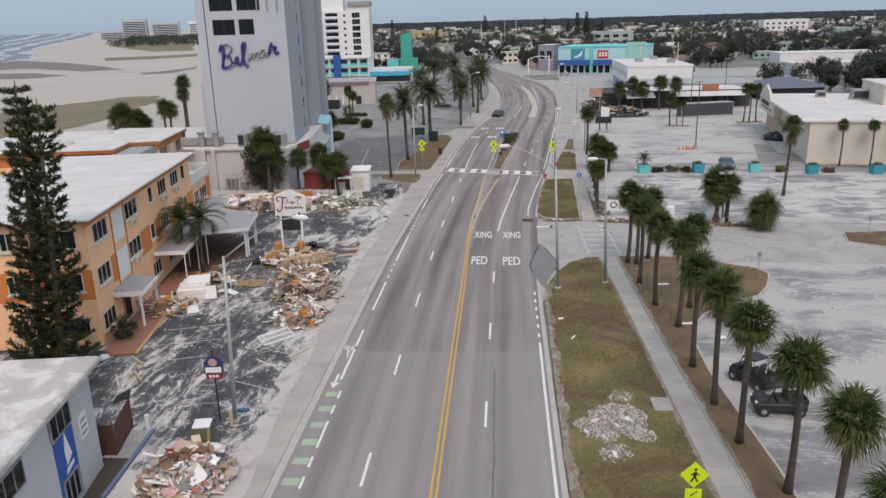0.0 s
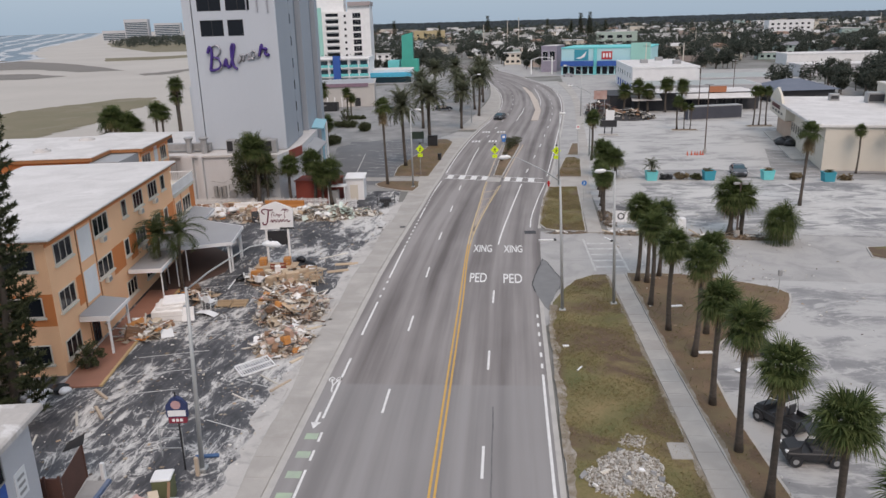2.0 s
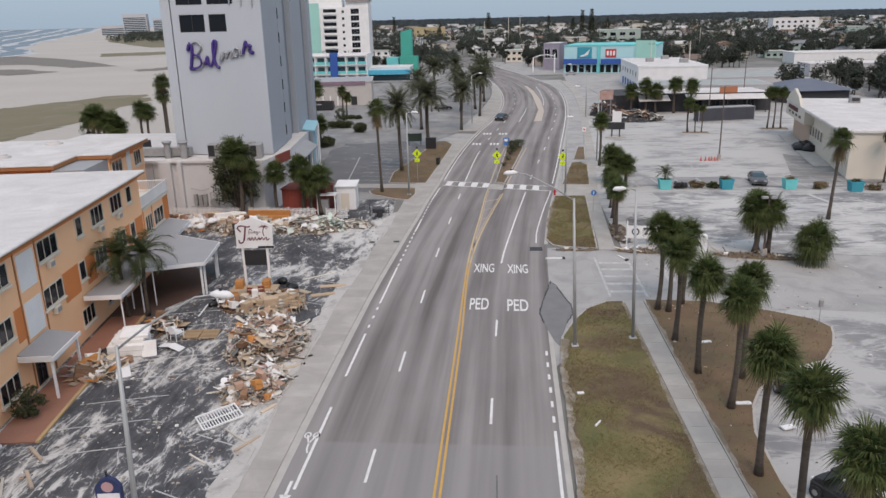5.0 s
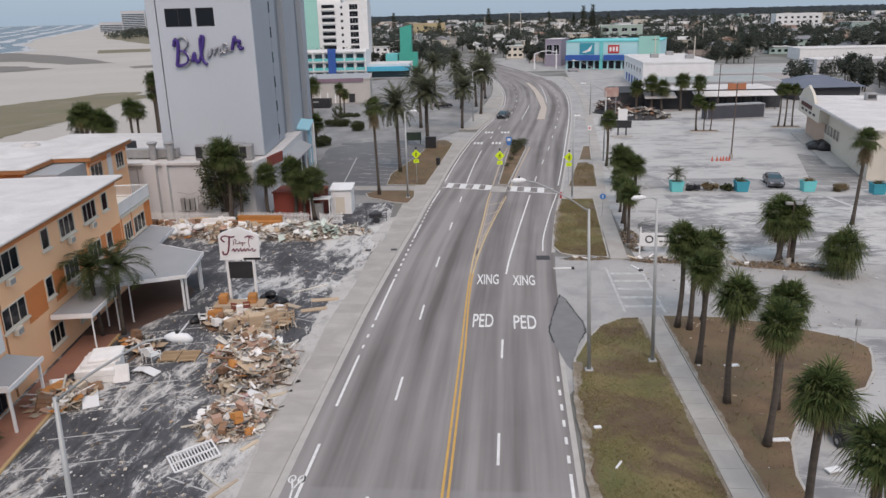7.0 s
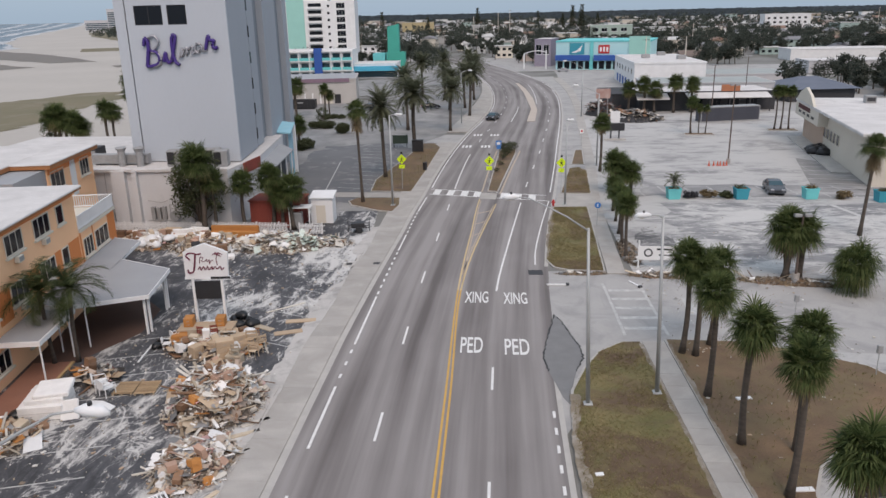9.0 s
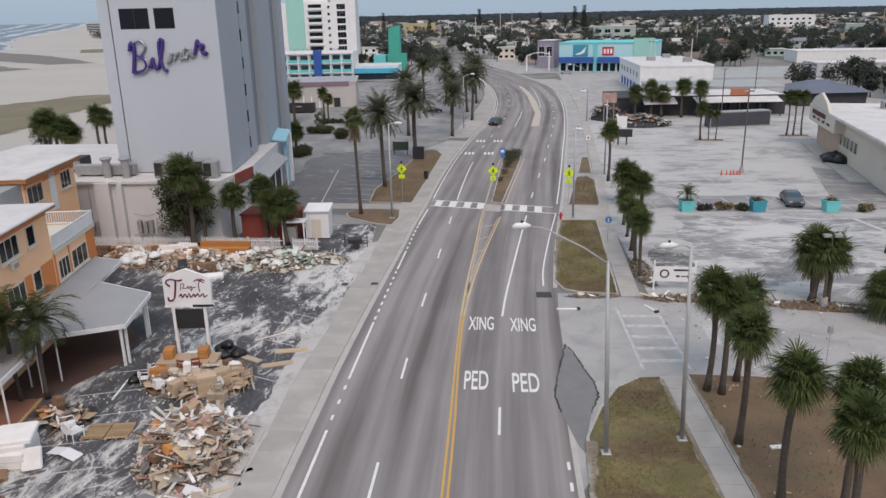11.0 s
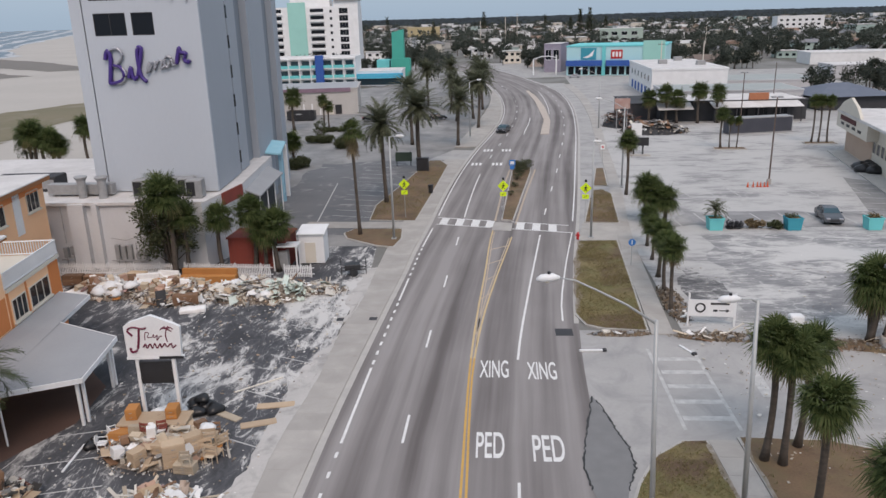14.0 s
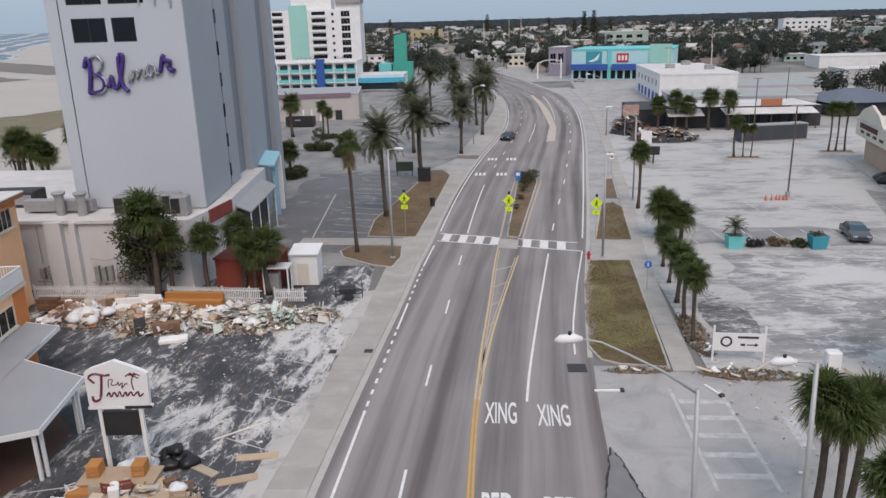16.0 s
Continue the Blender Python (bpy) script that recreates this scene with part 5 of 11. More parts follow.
tw.v = [(p[0] - FW, p[1], p[2] + 6.4) for p in tw.v]
tw.ob("front_wall", TOWER, HOTEL)
for z, a, b in ROWS:
    window(HOTEL, pose(a - FW, 0.08, z) @ Matrix.Diagonal((1, -1, 1, 1)), b - a, 2.0, 2 if b - a > 2.5 else 1, frame_mat=DARK, sill=False)
Shape().box(-FW - 1.35, 0.12, 6.4, -FW - 0.2, 19.5, TOP).box(-FW - 1.35, 19.5, 0, -FW - 0.2, 37, TOP).ob("corner_wall", TOWER, HOTEL)
# backing of the groove, shade put into its colour
Shape().box(-FW - 0.2, 0.7, 6.4, -FW, 1.0, TOP).ob("groove_wall", TOWER_RECESS_SHADE, HOTEL, "recessed joint in the stucco, darkened for its shade")
Shape().box(-FW, 0.26, 6.4, -0.6, 0.45, 20.7).ob("inner_wall", TOWER, HOTEL)
Shape().box(-FW - 5.0, 7.5, 0, -FW - 1.35, 28, 14.2).ob("stair_block", TOWER, HOTEL, "lower pale grey stair block")
# the street side runs back at a slant; shade coloured in, recessed bays darkest
SKEW = -0.129
for y0, y1, out, mt in ((0.26, 9.2, 0.0, TOWER_SIDE_SHADE), (9.2, 10.0, -0.30, TOWER_SIDE_SHADE), (10.0, 13.6, -0.1, TOWER_SIDE_SHADE), (13.6, 18.8, -0.85, TOWER_RECESS_SHADE), (18.8, 27.6, 0.0, TOWER_SIDE_SHADE), (27.6, 33.8, -0.85, TOWER_RECESS_SHADE), (33.8, 37.0, 0.0, TOWER_SIDE_SHADE)):
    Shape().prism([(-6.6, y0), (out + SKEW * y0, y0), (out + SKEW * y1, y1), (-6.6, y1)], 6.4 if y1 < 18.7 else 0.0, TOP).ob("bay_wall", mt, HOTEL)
for k in range(9):
    Shape().box(-0.3 + SKEW * 9.6, 9.22, 7.4 + 3.0 * k, -0.06 + SKEW * 9.6, 9.98, 8.7 + 3.0 * k).ob("slit_window", GLASS, HOTEL, "narrow dark upright window")
Shape().box(-FW - 1.3, 36.6, 0, -6.6, 37, TOP).ob("rear_wall", TOWER, HOTEL)
Shape().box(-FW - 1.3, 0.6, TOP - 0.3, -6.7, 36.9, TOP).ob("roof", ROOF_WHITE, HOTEL)
for x in (-3.7, -2.3, -0.95):
    Shape().tube([(x, -0.12, 23.7 - 0.1 * x), (x, -0.12, 26.4)], 0.1).ob("pipe", SILVER, HOTEL)
# podium
POD = thing("hotel_podium", "single-storey pale grey block podium with white roof edge", "hotel annexe", pose(0, 0, 0, 0, 0, 0))
px = [(-60, 97.6), (-40.5, 97.4), (-24.9, 97.0), (-23.9, 105.5), (-25.6, 121.6), (-60, 121.6)]
Shape().prism(px, 0, 6.15).ob("wall", PODIUM, POD)
Shape().prism([(x * 1.0, y) for x, y in px], 6.15, 6.3).ob("roof", ROOF_WHITE, POD, "dusty white flat roof")
Shape().box(-60, 97.2, 6.15, -40.5, 97.75, 6.5).ob("coping", PODIUM, POD)
Shape().box(-40.5, 96.95, 6.15, -24.9, 97.35, 6.42).ob("coping", ROOF_WHITE, POD)
Shape().add([(-24.45, 100.9, 5.1), (-23.96, 105.2, 5.1), (-23.96, 105.2, 6.3), (-24.45, 100.9, 6.3), (-24.28, 100.9, 5.1), (-23.78, 105.2, 5.1), (-23.78, 105.2, 6.3), (-24.28, 100.9, 6.3)], [(0, 3, 2, 1), (4, 5, 6, 7), (3, 7, 6, 2), (0, 1, 5, 4), (0, 4, 7, 3), (1, 2, 6, 5)]).ob("red_fascia", BRICK_RED, POD, "faded red fascia panel")
for k, (x, w_) in enumerate(((-37.5, 1.5), (-35.2, 0.5), (-29.4, 0.5))):
    Shape().box(x, 96.7, 0, x + w_, 97.4 if k else 97.45, 6.3).ob("pilaster", PODIUM, POD)
for x, z, h in ((-38.6, 1.2, 1.0), (-37.9, 1.5, 0.8), (-33.6, 1.0, 1.4), (-33.0, 1.0, 1.3), (-32.4, 1.0, 1.4), (-29.0, 1.4, 1.0), (-28.4, 1.4, 1.2)):
    b = Shape().chamfered(x, 96.75, z, x + 0.42, 97.15, z + h, 0.03).ob("meter_box", ALU, POD, "grey wall meter box")
    Shape().tube([(x + 0.2, 96.9, 0), (x + 0.2, 96.9, z)], 0.04).ob("conduit", ALU, b)
for pts, r in (([(-38.9, 96.8, 1.0), (-36.0, 96.8, 1.0), (-36.0, 96.8, 0.2)], 0.06), ([(-34.0, 96.8, 0.9), (-31.5, 96.8, 0.9), (-31.5, 96.8, 2.6), (-30.2, 96.8, 2.6)], 0.05), ([(-33.8, 96.8, 3.1), (-32.4, 96.8, 2.85), (-31.6, 96.8, 3.1)], 0.03), ([(-27.4, 96.8, 4.6), (-27.4, 96.8, 3.2), (-26.0, 96.8, 3.0)], 0.06), ([(-38.2, 96.85, 6.1), (-38.2, 96.85, 2.6)], 0.04)):
    Shape().tube(pts, r, 7).ob("wall_pipe", ALU, POD)
Shape().disc((0, 0), 0.55, -0.2, 0.2, 18).ob("wall_fan", ALU, POD).matrix_basis = pose(-31.0, 96.75, 1.4, 90, 0, 0)
# dark panel added on the wall for the shade below the awning
Shape().add([(-23.88, 106.2, 0.3), (-25.42, 120.8, 0.3), (-25.42, 120.8, 4.9), (-23.88, 106.2, 4.9), (-23.78, 106.2, 0.3), (-25.32, 120.8, 0.3), (-25.32, 120.8, 4.9), (-23.78, 106.2, 4.9)], [(0, 1, 2, 3), (7, 6, 5, 4), (3, 2, 6, 7), (0, 4, 5, 1), (0, 3, 7, 4), (1, 5, 6, 2)]).ob("entrance_glazing", DARK, POD, "dark panel standing for the shade under the awning")
AWN = thing("hotel_awning", "grey metal awning over the hotel side entrance", "awning")
Shape().add([(-25.0, 106.2, 5.9), (-22.6, 106.9, 4.7), (-23.6, 119.0, 4.7), (-26.2, 119.0, 6.0), (-25.0, 106.2, 5.75), (-22.6, 106.9, 4.55), (-23.6, 119.0, 4.55), (-26.2, 119.0, 5.85)], [(0, 1, 2, 3), (7, 6, 5, 4), (0, 4, 5, 1), (1, 5, 6, 2), (2, 6, 7, 3)]).ob("roof", GREY_ROOF, AWN)
for y in (107.4, 111.0, 114.8, 118.6):
    x = -22.55 - (y - 107) * 0.083
    Shape().tube([(x - 0.25, y, 0), (x - 0.25, y, 4.6)], 0.07).ob("post", WHITE, AWN)
PORTAL = thing("hotel_portal", "turquoise and white striped entrance portal", "portal", pose(-2.9, -3.0, 2.4))
Shape().box(-22.6, 127, -2.4, -22.1, 127.5, 3.9).ob("pillar", surface("pale_blue_paint", (0.22, 0.42, 0.55), (0.30, 0.50, 0.60)), PORTAL)
Shape().add([(-23.9, 126, 3.9), (-22.0, 126, 3.7), (-22.6, 131, 4.5), (-24.5, 131, 4.7), (-23.9, 126, 4.1), (-22.0, 126, 3.9), (-22.6, 131, 4.7), (-24.5, 131, 4.9)], [(3, 2, 1, 0), (4, 5, 6, 7), (0, 1, 5, 4), (1, 2, 6, 5), (2, 3, 7, 6), (3, 0, 4, 7)]).ob("roof", surface("washed_cyan_paint", (0.24, 0.50, 0.60), (0.33, 0.57, 0.65)), PORTAL)
Shape().box(-22.9, 130, -2.4, -22.4, 130.5, 4.4).ob("pillar", WHITE, PORTAL)

# rooftop machines
AC = thing("rooftop_air_conditioner", "grey rooftop air conditioner with dark coil", "air conditioner", pose(-31.4, 99.6, 6.3, 0, 0, 4), group="rooftop machines")
Shape().chamfered(-0.75, -0.7, 0.15, 0.75, 0.7, 1.75, 0.05).ob("casing", ALU, AC)
Shape().box(-0.65, -0.73, 0.3, 0.1, -0.7, 1.6).ob("coil", BLACK, AC)
for yy_ in (-0.65, 0.55):
    Shape().box(-0.7, yy_, 0, 0.7, yy_ + 0.1, 0.16).ob("skid", ALU, AC)
for x, y, r in ((-29.0, 100.4, 0), (-27.4, 100.3, 8), (-26.2, 99.3, 8)):
    copy_thing(AC, pose(x, y, 6.3, 0, 0, r))
for x, y in ((-35.3, 99.4), (-37.4, 99.6)):
    d = thing("exhaust_stack", "tall grey rooftop exhaust duct", "duct", pose(x, y, 6.3), group="rooftop machines")
    Shape().tube([(0, 0, 0), (0, 0, 1.7)], 0.4, 14).ob("duct", ALU, d)
    Shape().tube([(0, 0, 1.7), (0, 0, 2.0), (0, 0, 2.1)], [0.42, 0.62, 0.55], 14).ob("cowl", ALU, d)
d = thing("duct_run", "long grey sheet-metal duct on the roof", "duct", pose(-38.2, 100.6, 6.3, 0, 0, 0))
Shape().chamfered(-3.0, -0.5, 0.2, 3.4, 0.5, 1.2, 0.05).ob("duct", ALU, d)
for xx_ in (-2.6, 2.6):
    Shape().box(xx_, -0.4, 0, xx_ + 0.2, 0.4, 0.22).ob("skid", ALU, d)
d = thing("duct_run", "dark grey roof machine house", "roof plant", pose(-45.0, 103.5, 6.3, 0, 0, 4))
Shape().chamfered(-3.2, -1.2, 0, 3.2, 1.2, 1.5, 0.06).ob("casing", DARK, d)
Shape().box(-3.0, -1.24, 0.3, 3.0, -1.2, 1.2).ob("louvre", ALU, d)

# the sign on the tower: looping neon strokes, drawn as plain curls
SIGN = thing("tower_sign", "weathered purple and silver looping script sign on the tower", "sign", pose(-24.84, 101.5, 0, 0, 0, TA))


def stroke(pts, r, material, name):
    p = [Vector((0.9 * x - 1.47, -0.22, z - 0.1)) for x, z in pts]
    out = []
    for i in range(len(p) - 1):
        a, b, c, d = p[max(i - 1, 0)], p[i], p[i + 1], p[min(i + 2, len(p) - 1)]
        for k in range(5):
            s = k / 5
            out.append(0.5 * ((2 * b) + (c - a) * s + (2 * a - 5 * b + 4 * c - d) * s * s + (3 * b - a - 3 * c + d) * s**3))
    out.append(p[-1])
    return Shape().tube(out, r, 7).ob(name, material, SIGN, smooth=True)


stroke([(-8.8, 19.0), (-8.5, 19.8), (-8.2, 19.2), (-8.5, 17.4), (-8.6, 16.9), (-8.2, 16.9)], 0.20, PURPLE, "stroke")
stroke([(-8.3, 19.8), (-7.4, 20.0), (-6.9, 19.3), (-7.6, 18.6), (-8.0, 18.4), (-7.1, 18.2), (-6.8, 17.5), (-7.4, 16.9), (-8.3, 16.9)], 0.13, SILVER, "stroke")
stroke([(-8.0, 18.5), (-7.3, 18.3), (-7.0, 17.7), (-7.3, 17.1), (-8.2, 16.85)], 0.17, PURPLE, "stroke")
stroke([(-6.5, 17.3), (-6.2, 18.3), (-6.1, 17.6), (-5.9, 17.2), (-5.5, 17.5)], 0.18, PURPLE, "stroke")
stroke([(-5.5, 17.5), (-4.9, 19.3), (-4.8, 20.0), (-5.2, 19.9), (-5.3, 18.6), (-5.1, 17.4), (-4.6, 16.95)], 0.18, PURPLE, "stroke")
stroke([(-4.5, 17.7), (-4.1, 18.7), (-4.2, 17.8), (-3.8, 18.6), (-3.5, 18.7), (-3.6, 18.0), (-3.2, 18.7), (-2.8, 18.8), (-2.9, 18.1), (-2.5, 18.3)], 0.12, SILVER, "stroke")
stroke([(-1.7, 19.0), (-2.2, 19.2), (-2.5, 18.5), (-2.1, 18.2), (-1.7, 18.9), (-1.6, 18.4), (-1.2, 18.5)], 0.12, SILVER, "stroke")
stroke([(-1.2, 18.5), (-0.9, 19.5), (-0.75, 19.9), (-0.6, 19.5), (-0.1, 19.4), (-0.3, 18.9), (0.0, 18.6), (0.25, 18.8)], 0.19, PURPLE, "stroke")
for x, z in ((-8.4, 18.2), (-5.1, 18.6), (-3.4, 18.4), (-0.7, 19.1)):
    Shape().box(0.9 * x - 1.51, -0.2, z - 0.14, 0.9 * x - 1.43, 0.0, z - 0.06).ob("bracket", SILVER, SIGN)

# motel roadside sign: white arched board with curls, black letter board below, two posts
PAGE = thing("motel_sign", "white arched roadside motel sign with burgundy script", "sign", pose(-18.35, 68.9, 0, 0, 0, 4))
bd = [(0, 4.35), (2.95, 4.25), (3.05, 6.05), (2.7, 6.25), (1.5, 6.75), (0.3, 6.35), (0.0, 6.15)]
n = len(bd)
Shape().add([(x, -0.12, z) for x, z in bd] + [(x, 0.12, z) for x, z in bd], [tuple(range(n)), tuple(range(2 * n - 1, n - 1, -1))] + [(i, n + i, n + (i + 1) % n, (i + 1) % n) for i in range(n)]).ob("board", WHITE, PAGE)
Shape().box(-0.05, -0.16, 4.2, 3.05, 0.16, 4.32).ob("board_rail", WHITE, PAGE)
Shape().box(1.75, -0.17, 4.2, 3.1, -0.165, 4.36).ob("strip", BLACK, PAGE)
Shape().box(0.55, -0.08, 2.7, 2.4, 0.08, 4.0).ob("letter_board", BLACK, PAGE)
for x in (0.45, 2.45):
    Shape().box(x - 0.09, -0.09, 0, x + 0.09, 0.09, 4.3).ob("post", WHITE, PAGE)
BURG = surface("burgundy_lettering", (0.16, 0.02, 0.05), (0.12, 0.02, 0.04), rough=0.5, bump=0)


def curl(pts, r):
    p = [Vector((x, -0.135, z)) for x, z in pts]
    out = []
    for i in range(len(p) - 1):
        a, b, c, d = p[max(i - 1, 0)], p[i], p[i + 1], p[min(i + 2, len(p) - 1)]
        for k in range(4):
            s = k / 4
            out.append(0.5 * ((2 * b) + (c - a) * s + (2 * a - 5 * b + 4 * c - d) * s * s + (3 * b - a - 3 * c + d) * s**3))
    out.append(p[-1])
    return Shape().tube(out, r, 5).ob("curl", BURG, PAGE, "burgundy painted curl")


curl([(0.45, 5.6), (0.2, 5.9), (0.5, 6.1), (1.0, 6.0), (1.25, 6.05)], 0.055)
curl([(0.85, 6.0), (0.75, 5.3), (0.6, 4.75), (0.3, 4.65), (0.25, 4.9)], 0.065)
curl([(1.1, 5.35), (1.15, 5.75), (1.35, 5.75), (1.25, 5.5), (1.5, 5.5), (1.6, 5.65), (1.62, 5.45), (1.8, 5.6), (1.75, 5.3), (1.95, 5.55), (2.05, 5.5)], 0.025)
curl([(0.95, 4.9), (1.1, 5.1), (1.15, 4.85), (1.35, 5.1), (1.45, 4.85), (1.6, 5.12), (1.7, 4.85), (1.9, 5.1), (1.95, 4.88), (2.15, 5.1), (2.25, 4.9), (2.5, 5.1), (2.55, 4.85), (2.75, 5.0)], 0.04)
curl([(2.3, 5.2), (2.25, 5.6), (2.35, 5.95)], 0.03)
for a in (-1.2, -0.5, 0.4, 1.1, 2.4):
    curl([(2.35, 5.95), (2.35 + 0.22 * math.sin(a), 5.98 + 0.14 * math.cos(a)), (2.35 + 0.38 * math.sin(a), 5.88 + 0.1 * math.cos(a))], 0.03)

# --- grey corner building with blue boat panel ---
GREYB = thing("grey_corner_building", "pale grey two-storey corner building with white flat roof", "building", pose(-17.3, 32.3, 0, 0, 0, 8))
Shape().box(-16, -30, 0, 0, 0, 5.75).ob("wall", surface("light_grey_stucco", (0.50, 0.50, 0.52), (0.43, 0.43, 0.45), scale=0.4, fine=8), GREYB)
Shape().chamfered(-16.6, -30.6, 5.75, 0.55, 0.55, 6.05, 0.08).ob("roof", DIRTY_ROOF, GREYB, "weathered white roof coating")
pan = Shape().box(-0.02, -4.6, 0.3, 0.04, -2.6, 4.9).ob("panel", ROYAL, GREYB, "royal blue panel with white boat")
Shape().add([(0.05, -3.7, 2.4), (0.05, -3.05, 2.7), (0.05, -3.25, 3.3), (0.05, -3.5, 4.1), (0.05, -3.75, 3.2)], [(0, 1, 2, 3, 4)]).ob("boat", WHITE, pan)
Shape().add([(0.05, -3.9, 2.0), (0.05, -3.0, 2.2), (0.05, -3.0, 2.4), (0.05, -3.8, 2.3)], [(0, 1, 2, 3)]).ob("hull", WHITE, pan)
for y, z, wd in ((-4.7, 4.1, 2.1), (-9.6, 3.9, 2.4), (-15, 3.9, 2.4), (-4.4, 0.4, 1.6), (-9.6, 0.9, 2.4)):
    window(GREYB, pose(0.045 if wd < 2.2 else 0.0, y, z, 0, 0, 90) @ Matrix.Diagonal((1, -1, 1, 1)), wd, 1.2 if z > 2 else 1.5, 3, frame_mat=ALU, sill=False)
pl = Shape().box(-0.02, -1.9, 2.6, 0.05, -1.0, 3.9).ob("plaque", WHITE, GREYB, "white notice board")
for k in range(3):
    Shape().box(0.05, -1.75, 2.8 + 0.34 * k, 0.055, -1.15, 2.95 + 0.34 * k).ob("bar", ALU, pl)
# small red-brown yard screen and blue kerb behind it
SCR = thing("yard_screen", "rusty red-brown metal yard screen with torn roof flap", "screen")
RUST = surface("rusty_brown_panel", (0.125, 0.055, 0.04), (0.075, 0.038, 0.03), scale=1.0, fine=12)


def leaning_panel(pts, thick):
    """A board through four corners, given a thickness along y."""
    sh = Shape()
    sh.add([*pts, *[(x, y + thick, z) for x, y, z in pts]], [(0, 1, 2, 3), (7, 6, 5, 4), (0, 4, 5, 1), (1, 5, 6, 2), (2, 6, 7, 3), (3, 7, 4, 0)])
    return sh


leaning_panel([(-18.6, 33.3, 0), (-17.1, 33.3, 0), (-17.1, 33.3, 1.8), (-18.6, 33.3, 1.7)], 0.1).ob("panel", RUST, SCR)
leaning_panel([(-17.1, 33.4, 0), (-17.6, 36.1, 0), (-17.6, 36.1, 1.9), (-17.05, 33.4, 1.8)], 0.12).ob("panel", RUST, SCR)
leaning_panel([(-18.3, 35.6, 1.75), (-17.5, 36.1, 1.9), (-17.45, 36.3, 2.4), (-18.1, 35.9, 2.15)], 0.1).ob("flap", BLACK, SCR, "torn black roofing flap")
for x, y in ((-18.55, 33.25), (-17.8, 33.25), (-17.1, 33.3), (-17.6, 36.15)):
    Shape().box(x - 0.05, y - 0.05, 0, x + 0.05, y + 0.05, 1.95).ob("post", RUST, SCR)
structure(Shape().prism([(-15.95, 29.5), (-15.75, 29.5), (-16.1, 35.8), (-16.3, 35.8)], 0, 0.18), "blue_kerb", surface("faded_blue_paint", (0.085, 0.14, 0.26), (0.20, 0.22, 0.26), scale=1.0, fine=9), "faded blue painted kerb beside the yard", "kerb")
structure(Shape().prism([(-17.0, 33.0), (-16.15, 33.0), (-16.3, 35.8), (-17.4, 35.8)], -0.02, 0.05), "yard_slab", STREET, "sandy concrete yard slab", "yard")
structure(Shape().prism([(-18.6, 29.0), (-15.95, 29.0), (-16.15, 33.0), (-18.6, 33.0)], -0.02, 0.03), "yard_soil", surface("dark_yard_soil", (0.075, 0.055, 0.045), (0.042, 0.033, 0.028), scale=1.0, fine=9, bump=0.4), "dark brown soil of the little yard", "yard")
WPOST = thing("marker_post", "short white post at the end of the blue kerb", "post", pose(-16.6, 36.0, 0))
Shape().chamfered(-0.1, -0.1, 0, 0.1, 0.1, 0.95, 0.02).ob("post", WHITE, WPOST)

# --- red hut, white shed, picket fence at the lot's far end ---
HUT = thing("red_hut", "dark red timber hut with flat roof", "hut", pose(-22.9, 97.2, 0, 0, 0, -3) @ Matrix.Diagonal((1.02, 0.8, 0.92, 1)))
Shape().box(0, 0, 0, 5.3, 4.2, 3.05).ob("wall", BRICK_RED, HUT)
Shape().chamfered(-0.15, -0.15, 3.05, 5.45, 4.35, 3.22, 0.04).ob("roof", BRICK_RED, HUT)
Shape().box(1.0, -0.04, 0, 1.9, 0.0, 2.1).ob("door", BRICK_RED, HUT)
for k in range(13):
    Shape().box(0.1 + 0.42 * k, -0.03, 0.05, 0.13 + 0.42 * k, 0.0, 3.0).ob("batten", BRICK_RED, HUT)
SHED = thing("garden_shed", "small white timber shed with lean-to", "shed", pose(-16.5, 98.2, 0, 0, 0, 2))
Shape().box(0, 0, 0.1, 2.3, 2.1, 2.9).ob("wall", WHITE, SHED)
Shape().add([(-0.15, -0.2, 2.9), (2.45, -0.2, 2.9), (2.45, 2.3, 3.2), (-0.15, 2.3, 3.2), (-0.15, -0.2, 3.0), (2.45, -0.2, 3.0), (2.45, 2.3, 3.3), (-0.15, 2.3, 3.3)], [(3, 2, 1, 0), (4, 5, 6, 7), (0, 1, 5, 4), (1, 2, 6, 5), (2, 3, 7, 6), (3, 0, 4, 7)]).ob("roof", WHITE, SHED)
Shape().box(0.5, -0.03, 0.15, 1.5, 0.0, 2.1).ob("door", CREAM, SHED)
ICE = thing("vending_kiosk", "white open-fronted kiosk frame with machine", "kiosk", pose(-18.4, 96.2, 0, 0, 0, 2))
for x, y in ((0, 0), (2.1, 0), (0, 1.2), (2.1, 1.2)):
    Shape().box(x - 0.06, y - 0.06, 0, x + 0.06, y + 0.06, 2.3).ob("post", WHITE, ICE)
Shape().box(-0.15, -0.15, 2.3, 2.25, 1.35, 2.42).ob("roof", WHITE, ICE)
Shape().chamfered(0.3, 0.3, 0, 1.2, 1.1, 1.75, 0.04).ob("machine", ALU, ICE)


